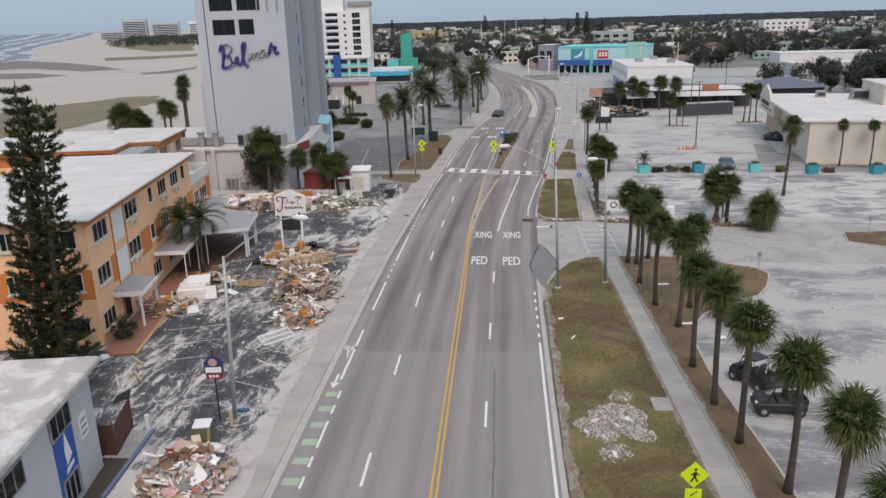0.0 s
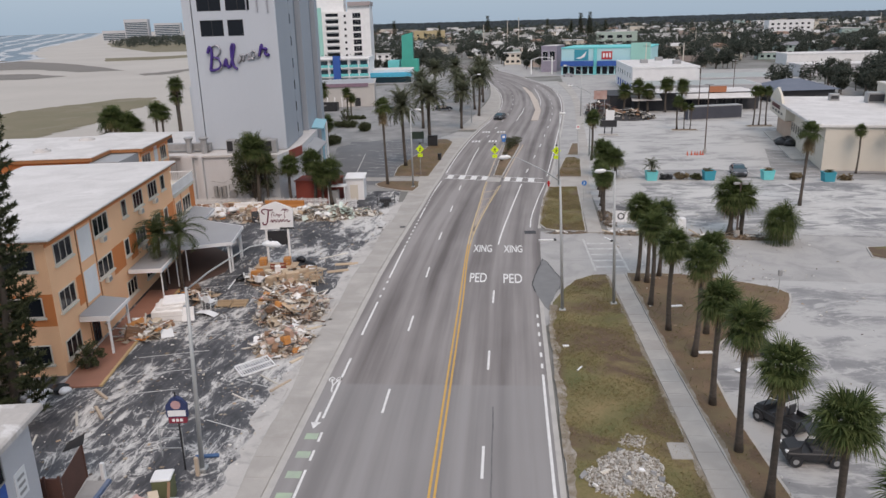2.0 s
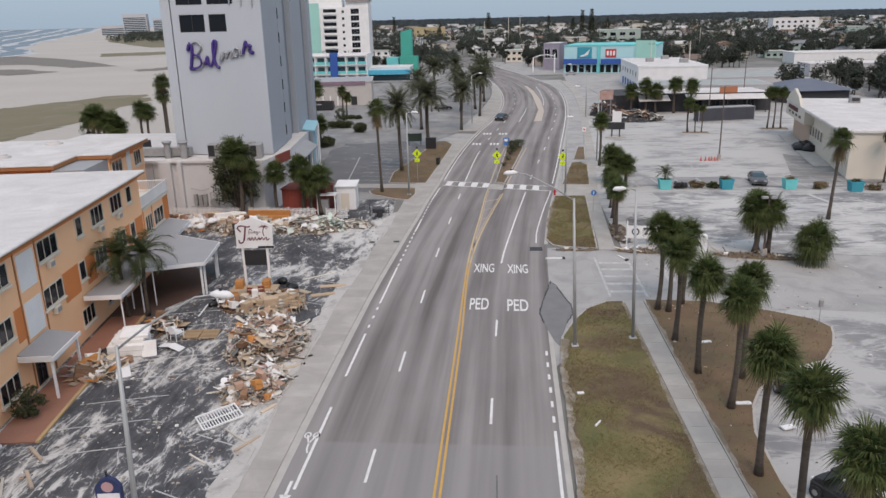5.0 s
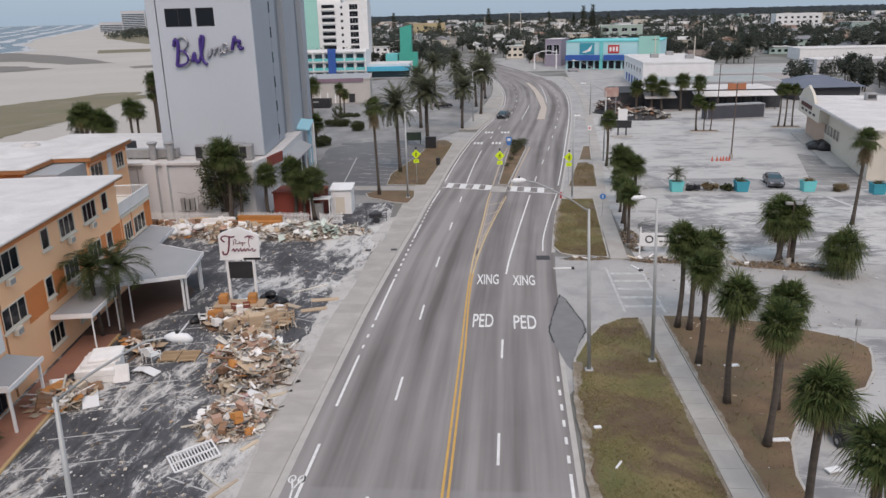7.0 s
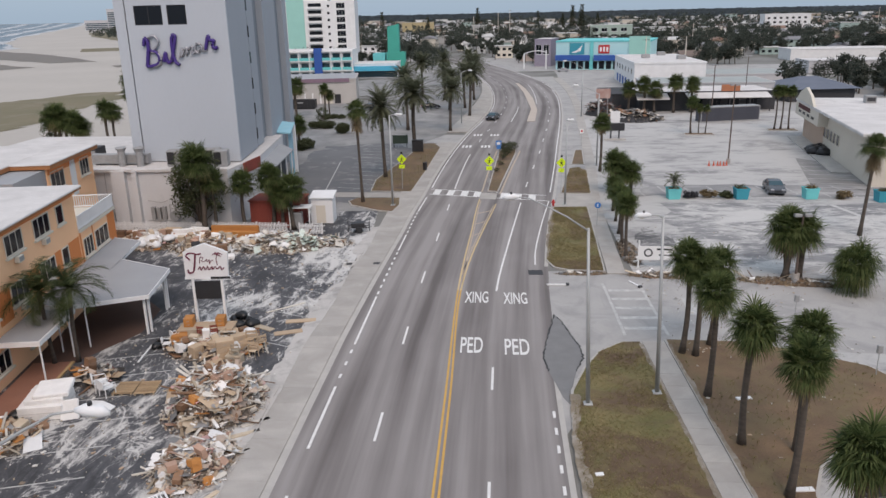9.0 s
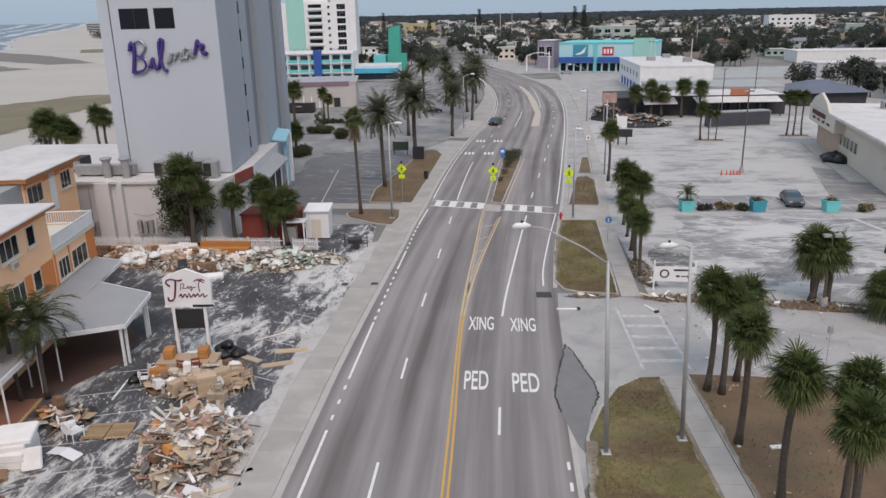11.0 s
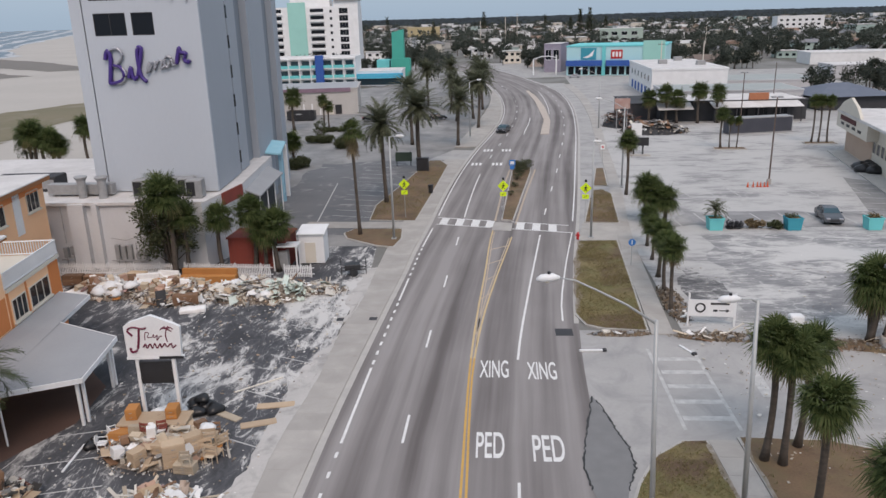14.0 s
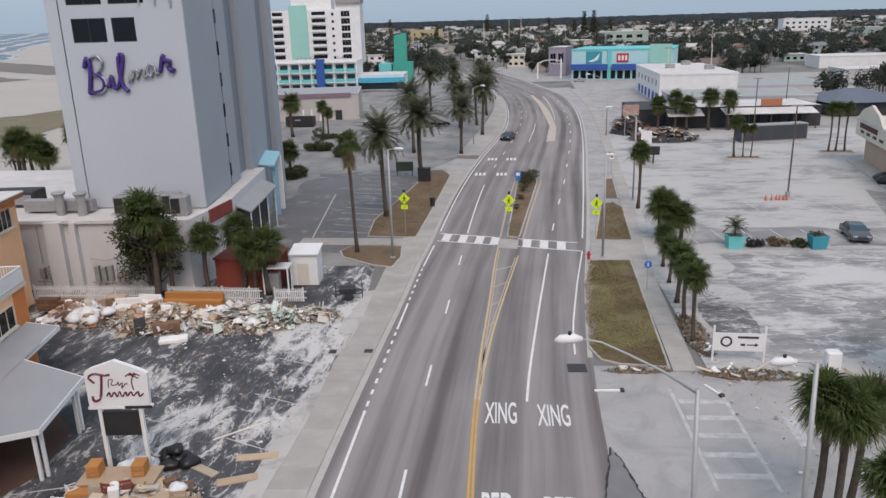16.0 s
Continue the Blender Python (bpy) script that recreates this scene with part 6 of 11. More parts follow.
def picket_fence(x0, y0, x1, y1, h, label):
    L = math.hypot(x1 - x0, y1 - y0)
    f = thing("picket_fence", label, "fence", pose(x0, y0, 0, 0, 0, math.degrees(math.atan2(y1 - y0, x1 - x0))), group="white picket fences")
    Shape().box(0, 0.02, 0.3, L, 0.07, 0.38).box(0, 0.02, h - 0.35, L, 0.07, h - 0.27).ob("rail", WHITE, f)
    pk = Shape().add([(0, 0, 0.05), (0.09, 0, 0.05), (0.09, 0, h - 0.08), (0.045, 0, h), (0, 0, h - 0.08), (0, 0.02, 0.05), (0.09, 0.02, 0.05), (0.09, 0.02, h - 0.08), (0.045, 0.02, h), (0, 0.02, h - 0.08)], [(0, 1, 2, 3, 4), (9, 8, 7, 6, 5), (0, 5, 6, 1), (1, 6, 7, 2), (2, 7, 8, 3), (3, 8, 9, 4), (4, 9, 5, 0)]).mesh("picket", WHITE)
    for k in range(int(L / 0.16)):
        o = new("picket", pk)
        o.parent = f
        o.matrix_basis = pose(0.16 * k, 0, 0)
    for k in range(int(L / 2.4) + 1):
        Shape().box(2.4 * k - 0.05, 0.07, 0, 2.4 * k + 0.05, 0.17, h + 0.05).ob("post", WHITE, f)
    return f


picket_fence(-38.3, 95.0, -27.0, 95.0, 1.25, "white timber picket fence before the podium")
picket_fence(-26.3, 94.8, -18.0, 94.3, 1.3, "white timber picket fence beside the red hut")
picket_fence(-17.0, 94.4, -14.3, 94.4, 1.2, "short white timber picket fence")


# ---- plants ----
def blade(sh, p, d, up, length, w, droop=0.35):
    """One narrow leaf: two bent faces that taper to a tip."""
    s = d.cross(up).normalized() * w
    m = p + d * length * 0.55
    t = p + d * length - Vector((0, 0, droop * length))
    sh.add([p - s * 0.5, p + s * 0.5, m + s, m - s, t], [(0, 1, 2, 3), (3, 2, 4)])


def fan(sh, rng, origin, direction, stalk, size, blades=13, droop=0.3, w=0.05):
    w = w * 0.55
    d = direction.normalized()
    side = d.cross(Vector((0, 0, 1)))
    side = side.normalized() if side.length > 1e-3 else Vector((1, 0, 0))
    up = side.cross(d)
    c = origin + d * stalk - Vector((0, 0, 0.06 * stalk))
    s = side * 0.02
    sh.add([origin - s, origin + s, c + s, c - s], [(0, 1, 2, 3)])
    for k in range(blades):
        a = -1.75 + 3.5 * k / (blades - 1)
        q = d * math.cos(a) + side * math.sin(a) + up * (0.18 - 0.22 * abs(a) / 1.7) + Vector((rng.uniform(-0.08, 0.08), rng.uniform(-0.08, 0.08), rng.uniform(-0.1, 0.06)))
        blade(sh, c, q.normalized(), up, size * (0.75 + 0.25 * math.cos(a)) * rng.uniform(0.85, 1.1), w, droop)


def trunk_line(rng, h, lean=0.25, bow=0.2):
    lx, ly, bx, by = (rng.uniform(-lean, lean), rng.uniform(-lean, lean), rng.uniform(-bow, bow), rng.uniform(-bow, bow))
    return [Vector((lx * s + bx * math.sin(s * math.pi), ly * s + by * math.sin(s * math.pi), h * s)) for s in [k / 8 for k in range(9)]]


def sabal_palm(seed, h, r=1.15, n=58, label="", category="palm tree", group="", droop=0.3, dead=8, low=-0.82, name="sabal_palm"):
    """The crown is a part of its own at the trunk's top, so that copies can take other heights."""
    rng = random.Random(seed)
    e = thing(name, label or "cabbage palm with a dense round crown of fan leaves", category, group=group)
    pts = trunk_line(rng, h)
    Shape().tube(pts, [0.25, 0.19, 0.17, 0.165, 0.16, 0.16, 0.165, 0.18, 0.2], 9).ob("trunk", TRUNK, e, smooth=True)
    top = Vector((pts[-1].x, pts[-1].y, 0))
    boots = Shape()
    for k in range(22):
        a, z = rng.uniform(0, 6.28), -rng.uniform(0.0, 1.1)
        p = Vector((top.x + 0.17 * math.cos(a), top.y + 0.17 * math.sin(a), z))
        boots.tube([p, p + Vector((0.16 * math.cos(a), 0.16 * math.sin(a), 0.24))], [0.05, 0.03], 4)
    boots.ob("husk", TRUNK, e).location.z = h
    crown = Shape()
    for k in range(n):
        el = math.asin(min(1, max(-0.9, low + (1 - low) * (k + 0.5) / n + rng.uniform(-0.12, 0.12))))
        az = k * 2.39996 + rng.uniform(-0.25, 0.25)
        d = Vector((math.cos(az) * math.cos(el), math.sin(az) * math.cos(el), math.sin(el)))
        fan(crown, rng, top + Vector((0, 0, 0.05 + 0.3 * rng.random())), d, r * rng.uniform(0.28, 0.78), r * rng.uniform(0.64, 1.05), 22, droop * rng.uniform(0.3, 1.6) * (1.0 if el > -0.1 else 1.4), 0.055)
    crown.ob("crown", SABAL, e).location.z = h
    old = Shape()
    for k in range(9):
        az = rng.uniform(0, 6.28)
        d = Vector((math.cos(az) * 0.9, math.sin(az) * 0.9, rng.uniform(-0.75, -0.25)))
        fan(old, rng, top, d, r * rng.uniform(0.45, 0.75), r * rng.uniform(0.55, 0.8), 18, 0.7, 0.05)
    old.ob("lower_leaves", SABAL_OLD, e, "drooping yellow-green lower fans").location.z = h
    if dead:
        dry = Shape()
        for k in range(dead):
            az = rng.uniform(0, 6.28)
            d = Vector((math.cos(az) * 0.55, math.sin(az) * 0.55, -0.8))
            fan(dry, rng, top - Vector((0, 0, rng.uniform(0, 0.5 if dead < 20 else 1.6))), d, 0.45, r * 0.75, 9, 0.5, 0.045)
        dry.ob("dead_leaves", SABAL_DRY, e, "hanging straw-brown dead fans").location.z = h
    e["trunk_height"] = h
    return e


def stand(o, m, h, s=1.0):
    """Puts a palm somewhere and sets the height of its trunk."""
    o.matrix_basis = m
    o.scale = (s, s, s)
    for c in o.children:
        if c.name.startswith("trunk"):
            c.scale.z = h / s / o["trunk_height"]
        else:
            c.location.z = h / s
    return o


def frond(sh, rng, origin, az, el, length, curve, leaf=0.42, pairs=22, w=0.022):
    """A feather leaf: an arching rachis with leaflets on both sides."""
    p, pts = Vector(origin), []
    n = pairs
    step = length / n
    for k in range(n + 1):
        pts.append(p.copy())
        e2 = el - curve * (k / n) ** 1.4
        p = p + Vector((math.cos(az) * math.cos(e2), math.sin(az) * math.cos(e2), math.sin(e2))) * step
    sh.tube(pts[:: max(1, n // 6)] + [pts[-1]], [0.035 * (1 - 0.85 * i / 7) for i in range(len(pts[:: max(1, n // 6)]) + 1)], 4, False)
    for k in range(2, n):
        d = (pts[k + 1] - pts[k]).normalized()
        side = d.cross(Vector((0, 0, 1)))
        side = side.normalized() if side.length > 1e-3 else Vector((1, 0, 0))
        up = side.cross(d)
        L = leaf * math.sin(math.pi * min(0.97, 0.12 + 0.85 * k / n)) ** 0.6
        for sg in (-1, 1):
            q = (d * 0.7 + side * sg * 0.85 + up * rng.uniform(0.0, 0.35) - Vector((0, 0, 0.15))).normalized()
            a = pts[k]
            s = d * w
            t = a + q * L * rng.uniform(0.85, 1.1) - Vector((0, 0, 0.12 * L))
            sh.add([a - s, a + s, t + s * 0.3, t - s * 0.3], [(0, 1, 2, 3)])


def feather_palm(seed, h, fronds=44, length=2.6, label="", name="date_palm", mat=None, leaf=0.42, skirt=0, r=0.22, group="", lo=-0.5, curve=1.3, pairs=20, w=0.022):
    rng = random.Random(seed)
    e = thing(name, label, "palm tree", group=group)
    pts = trunk_line(rng, h, 0.3, 0.15)
    Shape().tube(pts, [r * v for v in (1.35, 1.1, 1, 1, 0.98, 0.97, 1.0, 1.1, 1.2)], 9).ob("trunk", TRUNK, e, smooth=True)
    crown = Shape()
    for k in range(fronds):
        el = lo + (1.45 - lo) * (k + 0.5) / fronds
        frond(crown, rng, pts[-1] + Vector((0, 0, 0.1)), k * 2.39996 + rng.uniform(-0.15, 0.15), el, length * rng.uniform(0.85, 1.08), curve * rng.uniform(0.75, 1.2), leaf, pairs, w)
    crown.ob("crown", mat or DATE, e)
    if skirt:
        dry = Shape()
        for k in range(skirt):
            az = k * 2.4
            z = rng.uniform(0, 1.6)
            d = Vector((math.cos(az) * 0.4, math.sin(az) * 0.4, -1))
            fan(dry, rng, pts[-1] - Vector((0, 0, z * 0.7)), d, 0.35, 0.8, 8, 0.5, 0.04)
        dry.ob("dead_skirt", SABAL_DRY, e, "reddish brown skirt of dead leaves")
    return e


def leaf_mass(rng, sh, clumps, per, size, flat=0.8):
    """Small leaves in clumps: (centre, radius)."""
    for c, r in clumps:
        for _ in range(per):
            v = Vector((rng.gauss(0, 1), rng.gauss(0, 1), rng.gauss(0, flat)))
            v = v.normalized() * r * (rng.random() ** 0.4)
            p = Vector(c) + v
            a = Vector((rng.uniform(-1, 1), rng.uniform(-1, 1), rng.uniform(-0.6, 0.6))).normalized() * size * rng.uniform(0.6, 1.3)
            b = a.cross(Vector((rng.uniform(-1, 1), rng.uniform(-1, 1), rng.uniform(0.2, 1)))).normalized() * size * rng.uniform(0.35, 0.7)
            sh.add([p - a, p + b, p + a, p - b], [(0, 1, 2, 3)])


def broad_tree(seed, h, r, label, name="shade_tree", clumps=26, per=46, size=0.17, base=0.35, mat=None, group="", trunks=3):
    rng = random.Random(seed)
    e = thing(name, label, "tree", group=group)
    cl, limbs = [], Shape()
    for k in range(clumps):
        a, z = rng.uniform(0, 6.28), base * h + (1 - base) * h * (rng.random() ** 0.8) * 0.92
        s = math.sin(math.pi * min(1, max(0.12, (z / h - base * 0.5) / (1.05 - base * 0.5)))) ** 0.6
        q = r * s * (rng.random() ** 0.5)
        cl.append(((q * math.cos(a), q * math.sin(a), z), r * rng.uniform(0.2, 0.36)))
    for k in range(trunks):
        a = 6.28 * k / trunks + rng.random()
        f = Vector((0.5 * r * math.cos(a), 0.5 * r * math.sin(a), h * 0.72))
        limbs.tube([(0.12 * math.cos(a), 0.12 * math.sin(a), 0), f * 0.45 + Vector((0, 0, 0.1 * h)), f], [0.16, 0.1, 0.03], 6)
    for c, rr in cl[:: 2]:
        c = Vector(c)
        limbs.tube([(c.x * 0.25, c.y * 0.25, c.z * 0.55), c], [0.05, 0.02], 4)
    limbs.ob("trunk", BARK, e, smooth=True)
    crown = Shape()
    leaf_mass(rng, crown, cl, per, size)
    crown.ob("crown", mat or SHRUB, e)
    return e


def norfolk_pine(seed, h, r, label):
    """Whorls of upswept branches clothed in soft tufts, open enough to show the trunk."""
    rng = random.Random(seed)
    e = thing("norfolk_pine", label, "tree", group="tall pines by the motel")
    Shape().tube([(0, 0, 0), (0.05, 0.03, h * 0.5), (0, 0, h)], [0.26, 0.16, 0.03], 9).ob("trunk", BARK, e, smooth=True)
    crown, limbs = Shape(), Shape()
    z, k = 1.0, 0
    while z < h - 0.2:
        s = 1 - z / h
        R = r * (0.36 + 0.64 * s ** 0.8) * rng.uniform(0.75, 1.1)
        for b in range(6):
            az = 6.2832 * b / 6 + k * 0.55 + rng.uniform(-0.25, 0.25)
            L = R * rng.uniform(0.6, 1.12)
            d = Vector((math.cos(az), math.sin(az), 0))
            p0 = Vector((0, 0, z + rng.uniform(-0.15, 0.15)))
            way = [p0 + d * L * f + Vector((0, 0, L * (0.42 * f * f - 0.1 * f))) for f in (0, 0.35, 0.7, 1.0)]
            limbs.tube(way, [0.035, 0.028, 0.018, 0.008], 4, False)
            side = d.cross(Vector((0, 0, 1)))
            m = max(5, int(L * 11))
            for i in range(m):
                f = 0.42 + 0.58 * (i + rng.random()) / m
                p = p0 + d * L * f + Vector((0, 0, L * (0.42 * f * f - 0.1 * f))) + side * rng.uniform(-0.22, 0.22)
                for j in range(13):
                    q = (d * rng.uniform(-0.1, 0.8) + side * rng.uniform(-1, 1) + Vector((0, 0, rng.uniform(-0.3, 0.9)))).normalized()
                    ln = rng.uniform(0.13, 0.34)
                    w = q.cross(Vector((rng.uniform(-1, 1), rng.uniform(-1, 1), 1))).normalized() * 0.03
                    crown.add([p - w, p + w, p + q * ln + w * 0.5, p + q * ln - w * 0.5], [(0, 1, 2, 3)])
        z += rng.uniform(0.46, 0.68)
        k += 1
    tagged(limbs.ob("limb_work", BARK, e), kind="stuff")
    crown.ob("crown", PINE, e)
    return e


PALMROW = "palm row along the footpath"
base_palms = [sabal_palm(11, 6.1, 1.06, 64, group=PALMROW, droop=0.3), sabal_palm(12, 6.5, 1.1, 68, "tall cabbage palm with a shaggy fan-leaf crown", group=PALMROW, dead=12), sabal_palm(13, 5.7, 1.02, 54, "slim cabbage palm with a wind-thinned crown", group=PALMROW, dead=14)]
spots = [(15.2, 66.3, 6.4, 0), (15.95, 65.9, 5.9, 120), (17.3, 67.6, 5.5, 210), (15.25, 60.5, 6.3, 40), (15.6, 55.5, 6.4, 200), (16.35, 51.1, 6.5, 300), (18.1, 54.9, 6.3, 80), (15.8, 44.5, 6.4, 160), (15.8, 39.5, 6.9, 20), (16.0, 35.4, 6.7, 250), (16.9, 31.0, 6.6, 100), (16.8, 26.2, 6.6, 180), (16.4, 21.0, 6.5, 310)]
for k, (x, y, h, a) in enumerate(spots):
    src = base_palms[k % 3]
    stand(src if k < 3 else copy_thing(src, pose(0, 0, 0)), pose(x, y, 0.08, 0, 0, a), h)
# palms of the north lot and its pavement
for x, y, h, a, k, s in ((27.0, 81.0, 4.3, 0, 0, 1.4), (28.3, 81.4, 3.9, 90, 1, 1.35), (27.6, 82.0, 3.0, 40, 2, 1.2), (15.0, 86.3, 4.9, 30, 2, 0.85), (15.4, 90.6, 4.1, 140, 0, 0.9), (15.7, 94.4, 3.7, 200, 2, 1.0), (16.1, 99.2, 3.1, 20, 1, 0.8), (16.5, 103.6, 3.0, 260, 0, 0.85), (18.1, 112.3, 3.7, 60, 2, 1.35), (19.6, 110.8, 2.9, 90, 1, 1.3), (19.0, 113.6, 3.0, 30, 0, 1.2)):
    o = stand(copy_thing(base_palms[k], pose(0, 0, 0)), pose(x, y, 0, 0, 0, a), h, s)
    tagged(o, "low bushy cabbage palm beside the car park", group="palms of the north lot")
low = sabal_palm(21, 1.7, 1.6, 80, "low round fan palm with a skirt of leaves to the ground", group="palms of the north lot", droop=0.5, dead=10)
stand(low, pose(31.2, 77.8, 0), 2.1, 1.0)
for x, y, s, h in ((-23.2, 96.2, 1.15, 5.0), (-20.4, 96.9, 1.25, 5.4), (-18.0, 96.2, 1.25, 4.4), (-19.2, 96.3, 1.1, 3.6)):
    o = stand(copy_thing(base_palms[0 if s > 1.05 else 2], pose(0, 0, 0)), pose(x, y, 0, 0, 0, x * 70), h, s)
    tagged(o, "cabbage palm growing beside the red hut", group="palms by the red hut")
WASH = sabal_palm(31, 9.2, 1.15, 40, "tall fan palm with a reddish skirt of dead leaves", droop=0.4, dead=40, low=-0.5, name="washington_palm")
stand(WASH, pose(-12.6, 108.1, 0), 10.9)
WASH2 = stand(copy_thing(WASH, pose(0, 0, 0)), pose(38.8, 93.6, 0, 0, 0, 130), 8.6, 1.0)
tagged(WASH2, "tall fan palm with a ragged crown in the car park")
DP = feather_palm(32, 9.6, 70, 3.7, "date palm with arching grey-green feather leaves", group="date palms before the hotel", curve=1.0, r=0.24, leaf=0.6, pairs=30, w=0.055, lo=-0.75)
DP.matrix_basis = pose(-11.8, 122.6, 0)
for x, y, s, zs, a in ((-9.7, 144, 1.0, 1.12, 50), (-5.0, 165.8, 0.85, 0.95, 120), (-1.9, 188.3, 0.9, 1.1, 200), (-3.4, 204, 0.85, 1.0, 20), (-1.6, 222, 0.9, 1.1, 80), (-13.5, 168, 0.9, 1.15, 310), (-7.0, 200, 0.8, 0.9, 150), (-2.5, 246, 0.9, 1.0, 260), (-4.0, 270, 0.9, 1.05, 10), (-16, 232, 0.9, 1.1, 30), (-12, 262, 0.9, 1.0, 75), (-9.5, 222, 0.85, 0.9, 200)):
    o = copy_thing(DP, pose(x, y, 0, 0, 0, a))
    o.scale = (s * 1.32, s * 1.32, zs * 0.88)
CP = feather_palm(41, 5.0, 20, 2.9, "feather palm with long drooping leaves by the motel canopy", "feather_palm", COCO, 0.8, 0, 0.13, "pair of palms by the motel", -0.3, 1.7, 30, 0.036)
CP.matrix_basis = pose(-25.75, 64.0, 0)
copy_thing(CP, pose(-24.35, 64.4, 0, 0, 0, 140))
norfolk_pine(51, 19.3, 2.1, "tall dark Norfolk pine with layered drooping branches").matrix_basis = pose(-26.05, 41.6, 0, 0, 5.0, 0)
norfolk_pine(52, 18.3, 2.3, "tall dark Norfolk pine standing beside its twin").matrix_basis = pose(-24.6, 41.2, 0, 0, 5.0, 0)
broad_tree(61, 8.6, 2.9, "dark bushy tree against the podium wall", clumps=60, per=105, size=0.14, base=0.24, trunks=6).matrix_basis = pose(-27.5, 95.4, 0)
for x, y, s, h in ((-26.9, 94.2, 1.5, 7.6), (-25.9, 94.9, 1.1, 5.6)):
    o = stand(copy_thing(base_palms[1], pose(0, 0, 0)), pose(x, y, 0, 0, 0, x * 50), h, s)
    tagged(o, "cabbage palm growing through the bushy tree", group="palms by the red hut")
broad_tree(62, 1.7, 1.0, "small round dark shrub by the motel wall", "shrub", 22, 70, 0.09, 0.1).matrix_basis = pose(-24.3, 48.6, 0.05)
BEACH = broad_tree(63, 7.2, 3.2, "dark windswept tree on the beach edge", "beach_tree", 34, 90, 0.15, 0.3, group="trees at the beach edge")
BEACH.matrix_basis = pose(-76.6, 152.0, 0)
BEACH.scale = (0.72, 0.72, 0.80)
for x, y, h, s, k in ((-75.6, 151.2, 5.2, 1.75, 0), (-74.2, 150.2, 5.5, 1.8, 1), (-73.0, 150.8, 4.7, 1.6, 2), (-70.6, 149.6, 4.4, 1.7, 1), (-69.4, 149.2, 3.6, 1.5, 0), (-64.8, 160.4, 11.0, 1.35, 1), (-65.6, 161.4, 8.4, 1.3, 0), (-65.2, 150.4, 6.6, 1.45, 2), (-64.2, 150.9, 6.1, 1.35, 0)):
    o = stand(copy_thing(base_palms[k], pose(0, 0, 0)), pose(x, y, 0, 0, 0, x * 53), h, s)
    tagged(o, "cabbage palm clump at the edge of the beach", group="palms at the beach edge")
# hotel drive greenery
def hedge(x, y, rx, ry, h, seed):
    """A low clipped round hedge of dense small leaves on a dark core."""
    rng, sh = random.Random(seed), Shape()
    cl = []
    for _ in range(44):
        a, q = rng.uniform(0, 6.283), rng.random() ** 0.5 * 0.85
        cl.append(((x + rx * q * math.cos(a), y + ry * q * math.sin(a), h * rng.uniform(0.3, 0.72)), 0.42 * h))
    leaf_mass(rng, sh, cl, 110, 0.16)
    sh.v = [(p[0], p[1], max(p[2], 0.01)) for p in sh.v]
    tagged(sh.ob("hedge", SHRUB), "low clipped round hedge in the hotel car park", "hedge", "hedges of the hotel lot")


for k, (x, y, rx, ry, h) in enumerate(((-29.4, 147.0, 1.9, 2.2, 1.7), (-31.4, 172.0, 2.9, 2.0, 1.4), (-32.4, 187.0, 3.2, 1.6, 0.9), (-26.0, 165.0, 0.9, 1.0, 1.9))):
    hedge(x, y, rx, ry, h, 300 + k)
o = copy_thing(BEACH, pose(-31.6, 173.6, 0, 0, 0, 40))
o.scale = (0.42, 0.42, 0.58)
tagged(o, "small round-topped tree in a clipped hedge", group="shrubs of the hotel lot")
for x, y, h, s in ((-30.2, 148.2, 3.8, 1.3), (-41.2, 190.0, 6.8, 1.7), (-34.4, 188.3, 6.2, 1.1), (-33.6, 190.0, 4.8, 1.0)):
    o = stand(copy_thing(base_palms[int(y) % 3], pose(0, 0, 0)), pose(x, y, 0, 0, 0, y * 11), h, s)
    tagged(o, "cabbage palm in the hotel car park", group="palms of the hotel lot")
for x, y, s in ((5.4, 141.2, 0.36), (6.0, 143.0, 0.34), (4.9, 142.6, 0.30), (5.3, 138.4, 0.28), (4.7, 135.2, 0.2), (4.3, 130.5, 0.16), (3.6, 125.5, 0.14)):
    o = copy_thing(BEACH, pose(x, y, 0.1, 0, 0, y * 37))
    o.scale = (s * 1.2, s * 1.2, s * 0.6)
    tagged(o, "low olive shrub on the median", group="median shrubs")

# dry grass blades on the verges nearest the camera, one mesh each
def blades(name, polys, n, label, hmin=0.05, hmax=0.16, seed=7, ymin=28, ymax=145):
    rng, sh = random.Random(seed), Shape()

    def inside(p, poly):
        c = False
        for (x0, y0), (x1, y1) in zip(poly, poly[1:] + poly[:1]):
            if (y0 > p[1]) != (y1 > p[1]) and p[0] < (x1 - x0) * (p[1] - y0) / (y1 - y0) + x0:
                c = not c
        return c

    for poly in polys:
        lo, hi = np.array(poly).min(0), np.array(poly).max(0)
        lo[1], hi[1] = max(lo[1], ymin), min(hi[1], ymax)
        k = 0
        while k < n:
            x, y = rng.uniform(lo[0], hi[0]), rng.uniform(lo[1], hi[1])
            k += 1
            if not inside((x, y), poly) or noise.noise((x * 0.35, y * 0.35, 0.3)) < rng.uniform(-0.55, 0.35):
                continue
            for _ in range(3):
                a, h = rng.uniform(0, 6.28), rng.uniform(hmin, hmax)
                px, py = x + rng.uniform(-0.08, 0.08), y + rng.uniform(-0.08, 0.08)
                c, s = 0.018 * math.cos(a), 0.018 * math.sin(a)
                sh.add([(px - c, py - s, 0.1), (px + c, py + s, 0.1), (px + rng.uniform(-0.09, 0.09), py + rng.uniform(-0.09, 0.09), 0.1 + h)], [(0, 1, 2)])
    return tagged(sh.ob(name, STRAW), label, "grass", kind="stuff")


blades("grass", [SOIL_A, SOIL_C], 26000, "dry yellow-green grass blades on the verges", 0.03, 0.09)
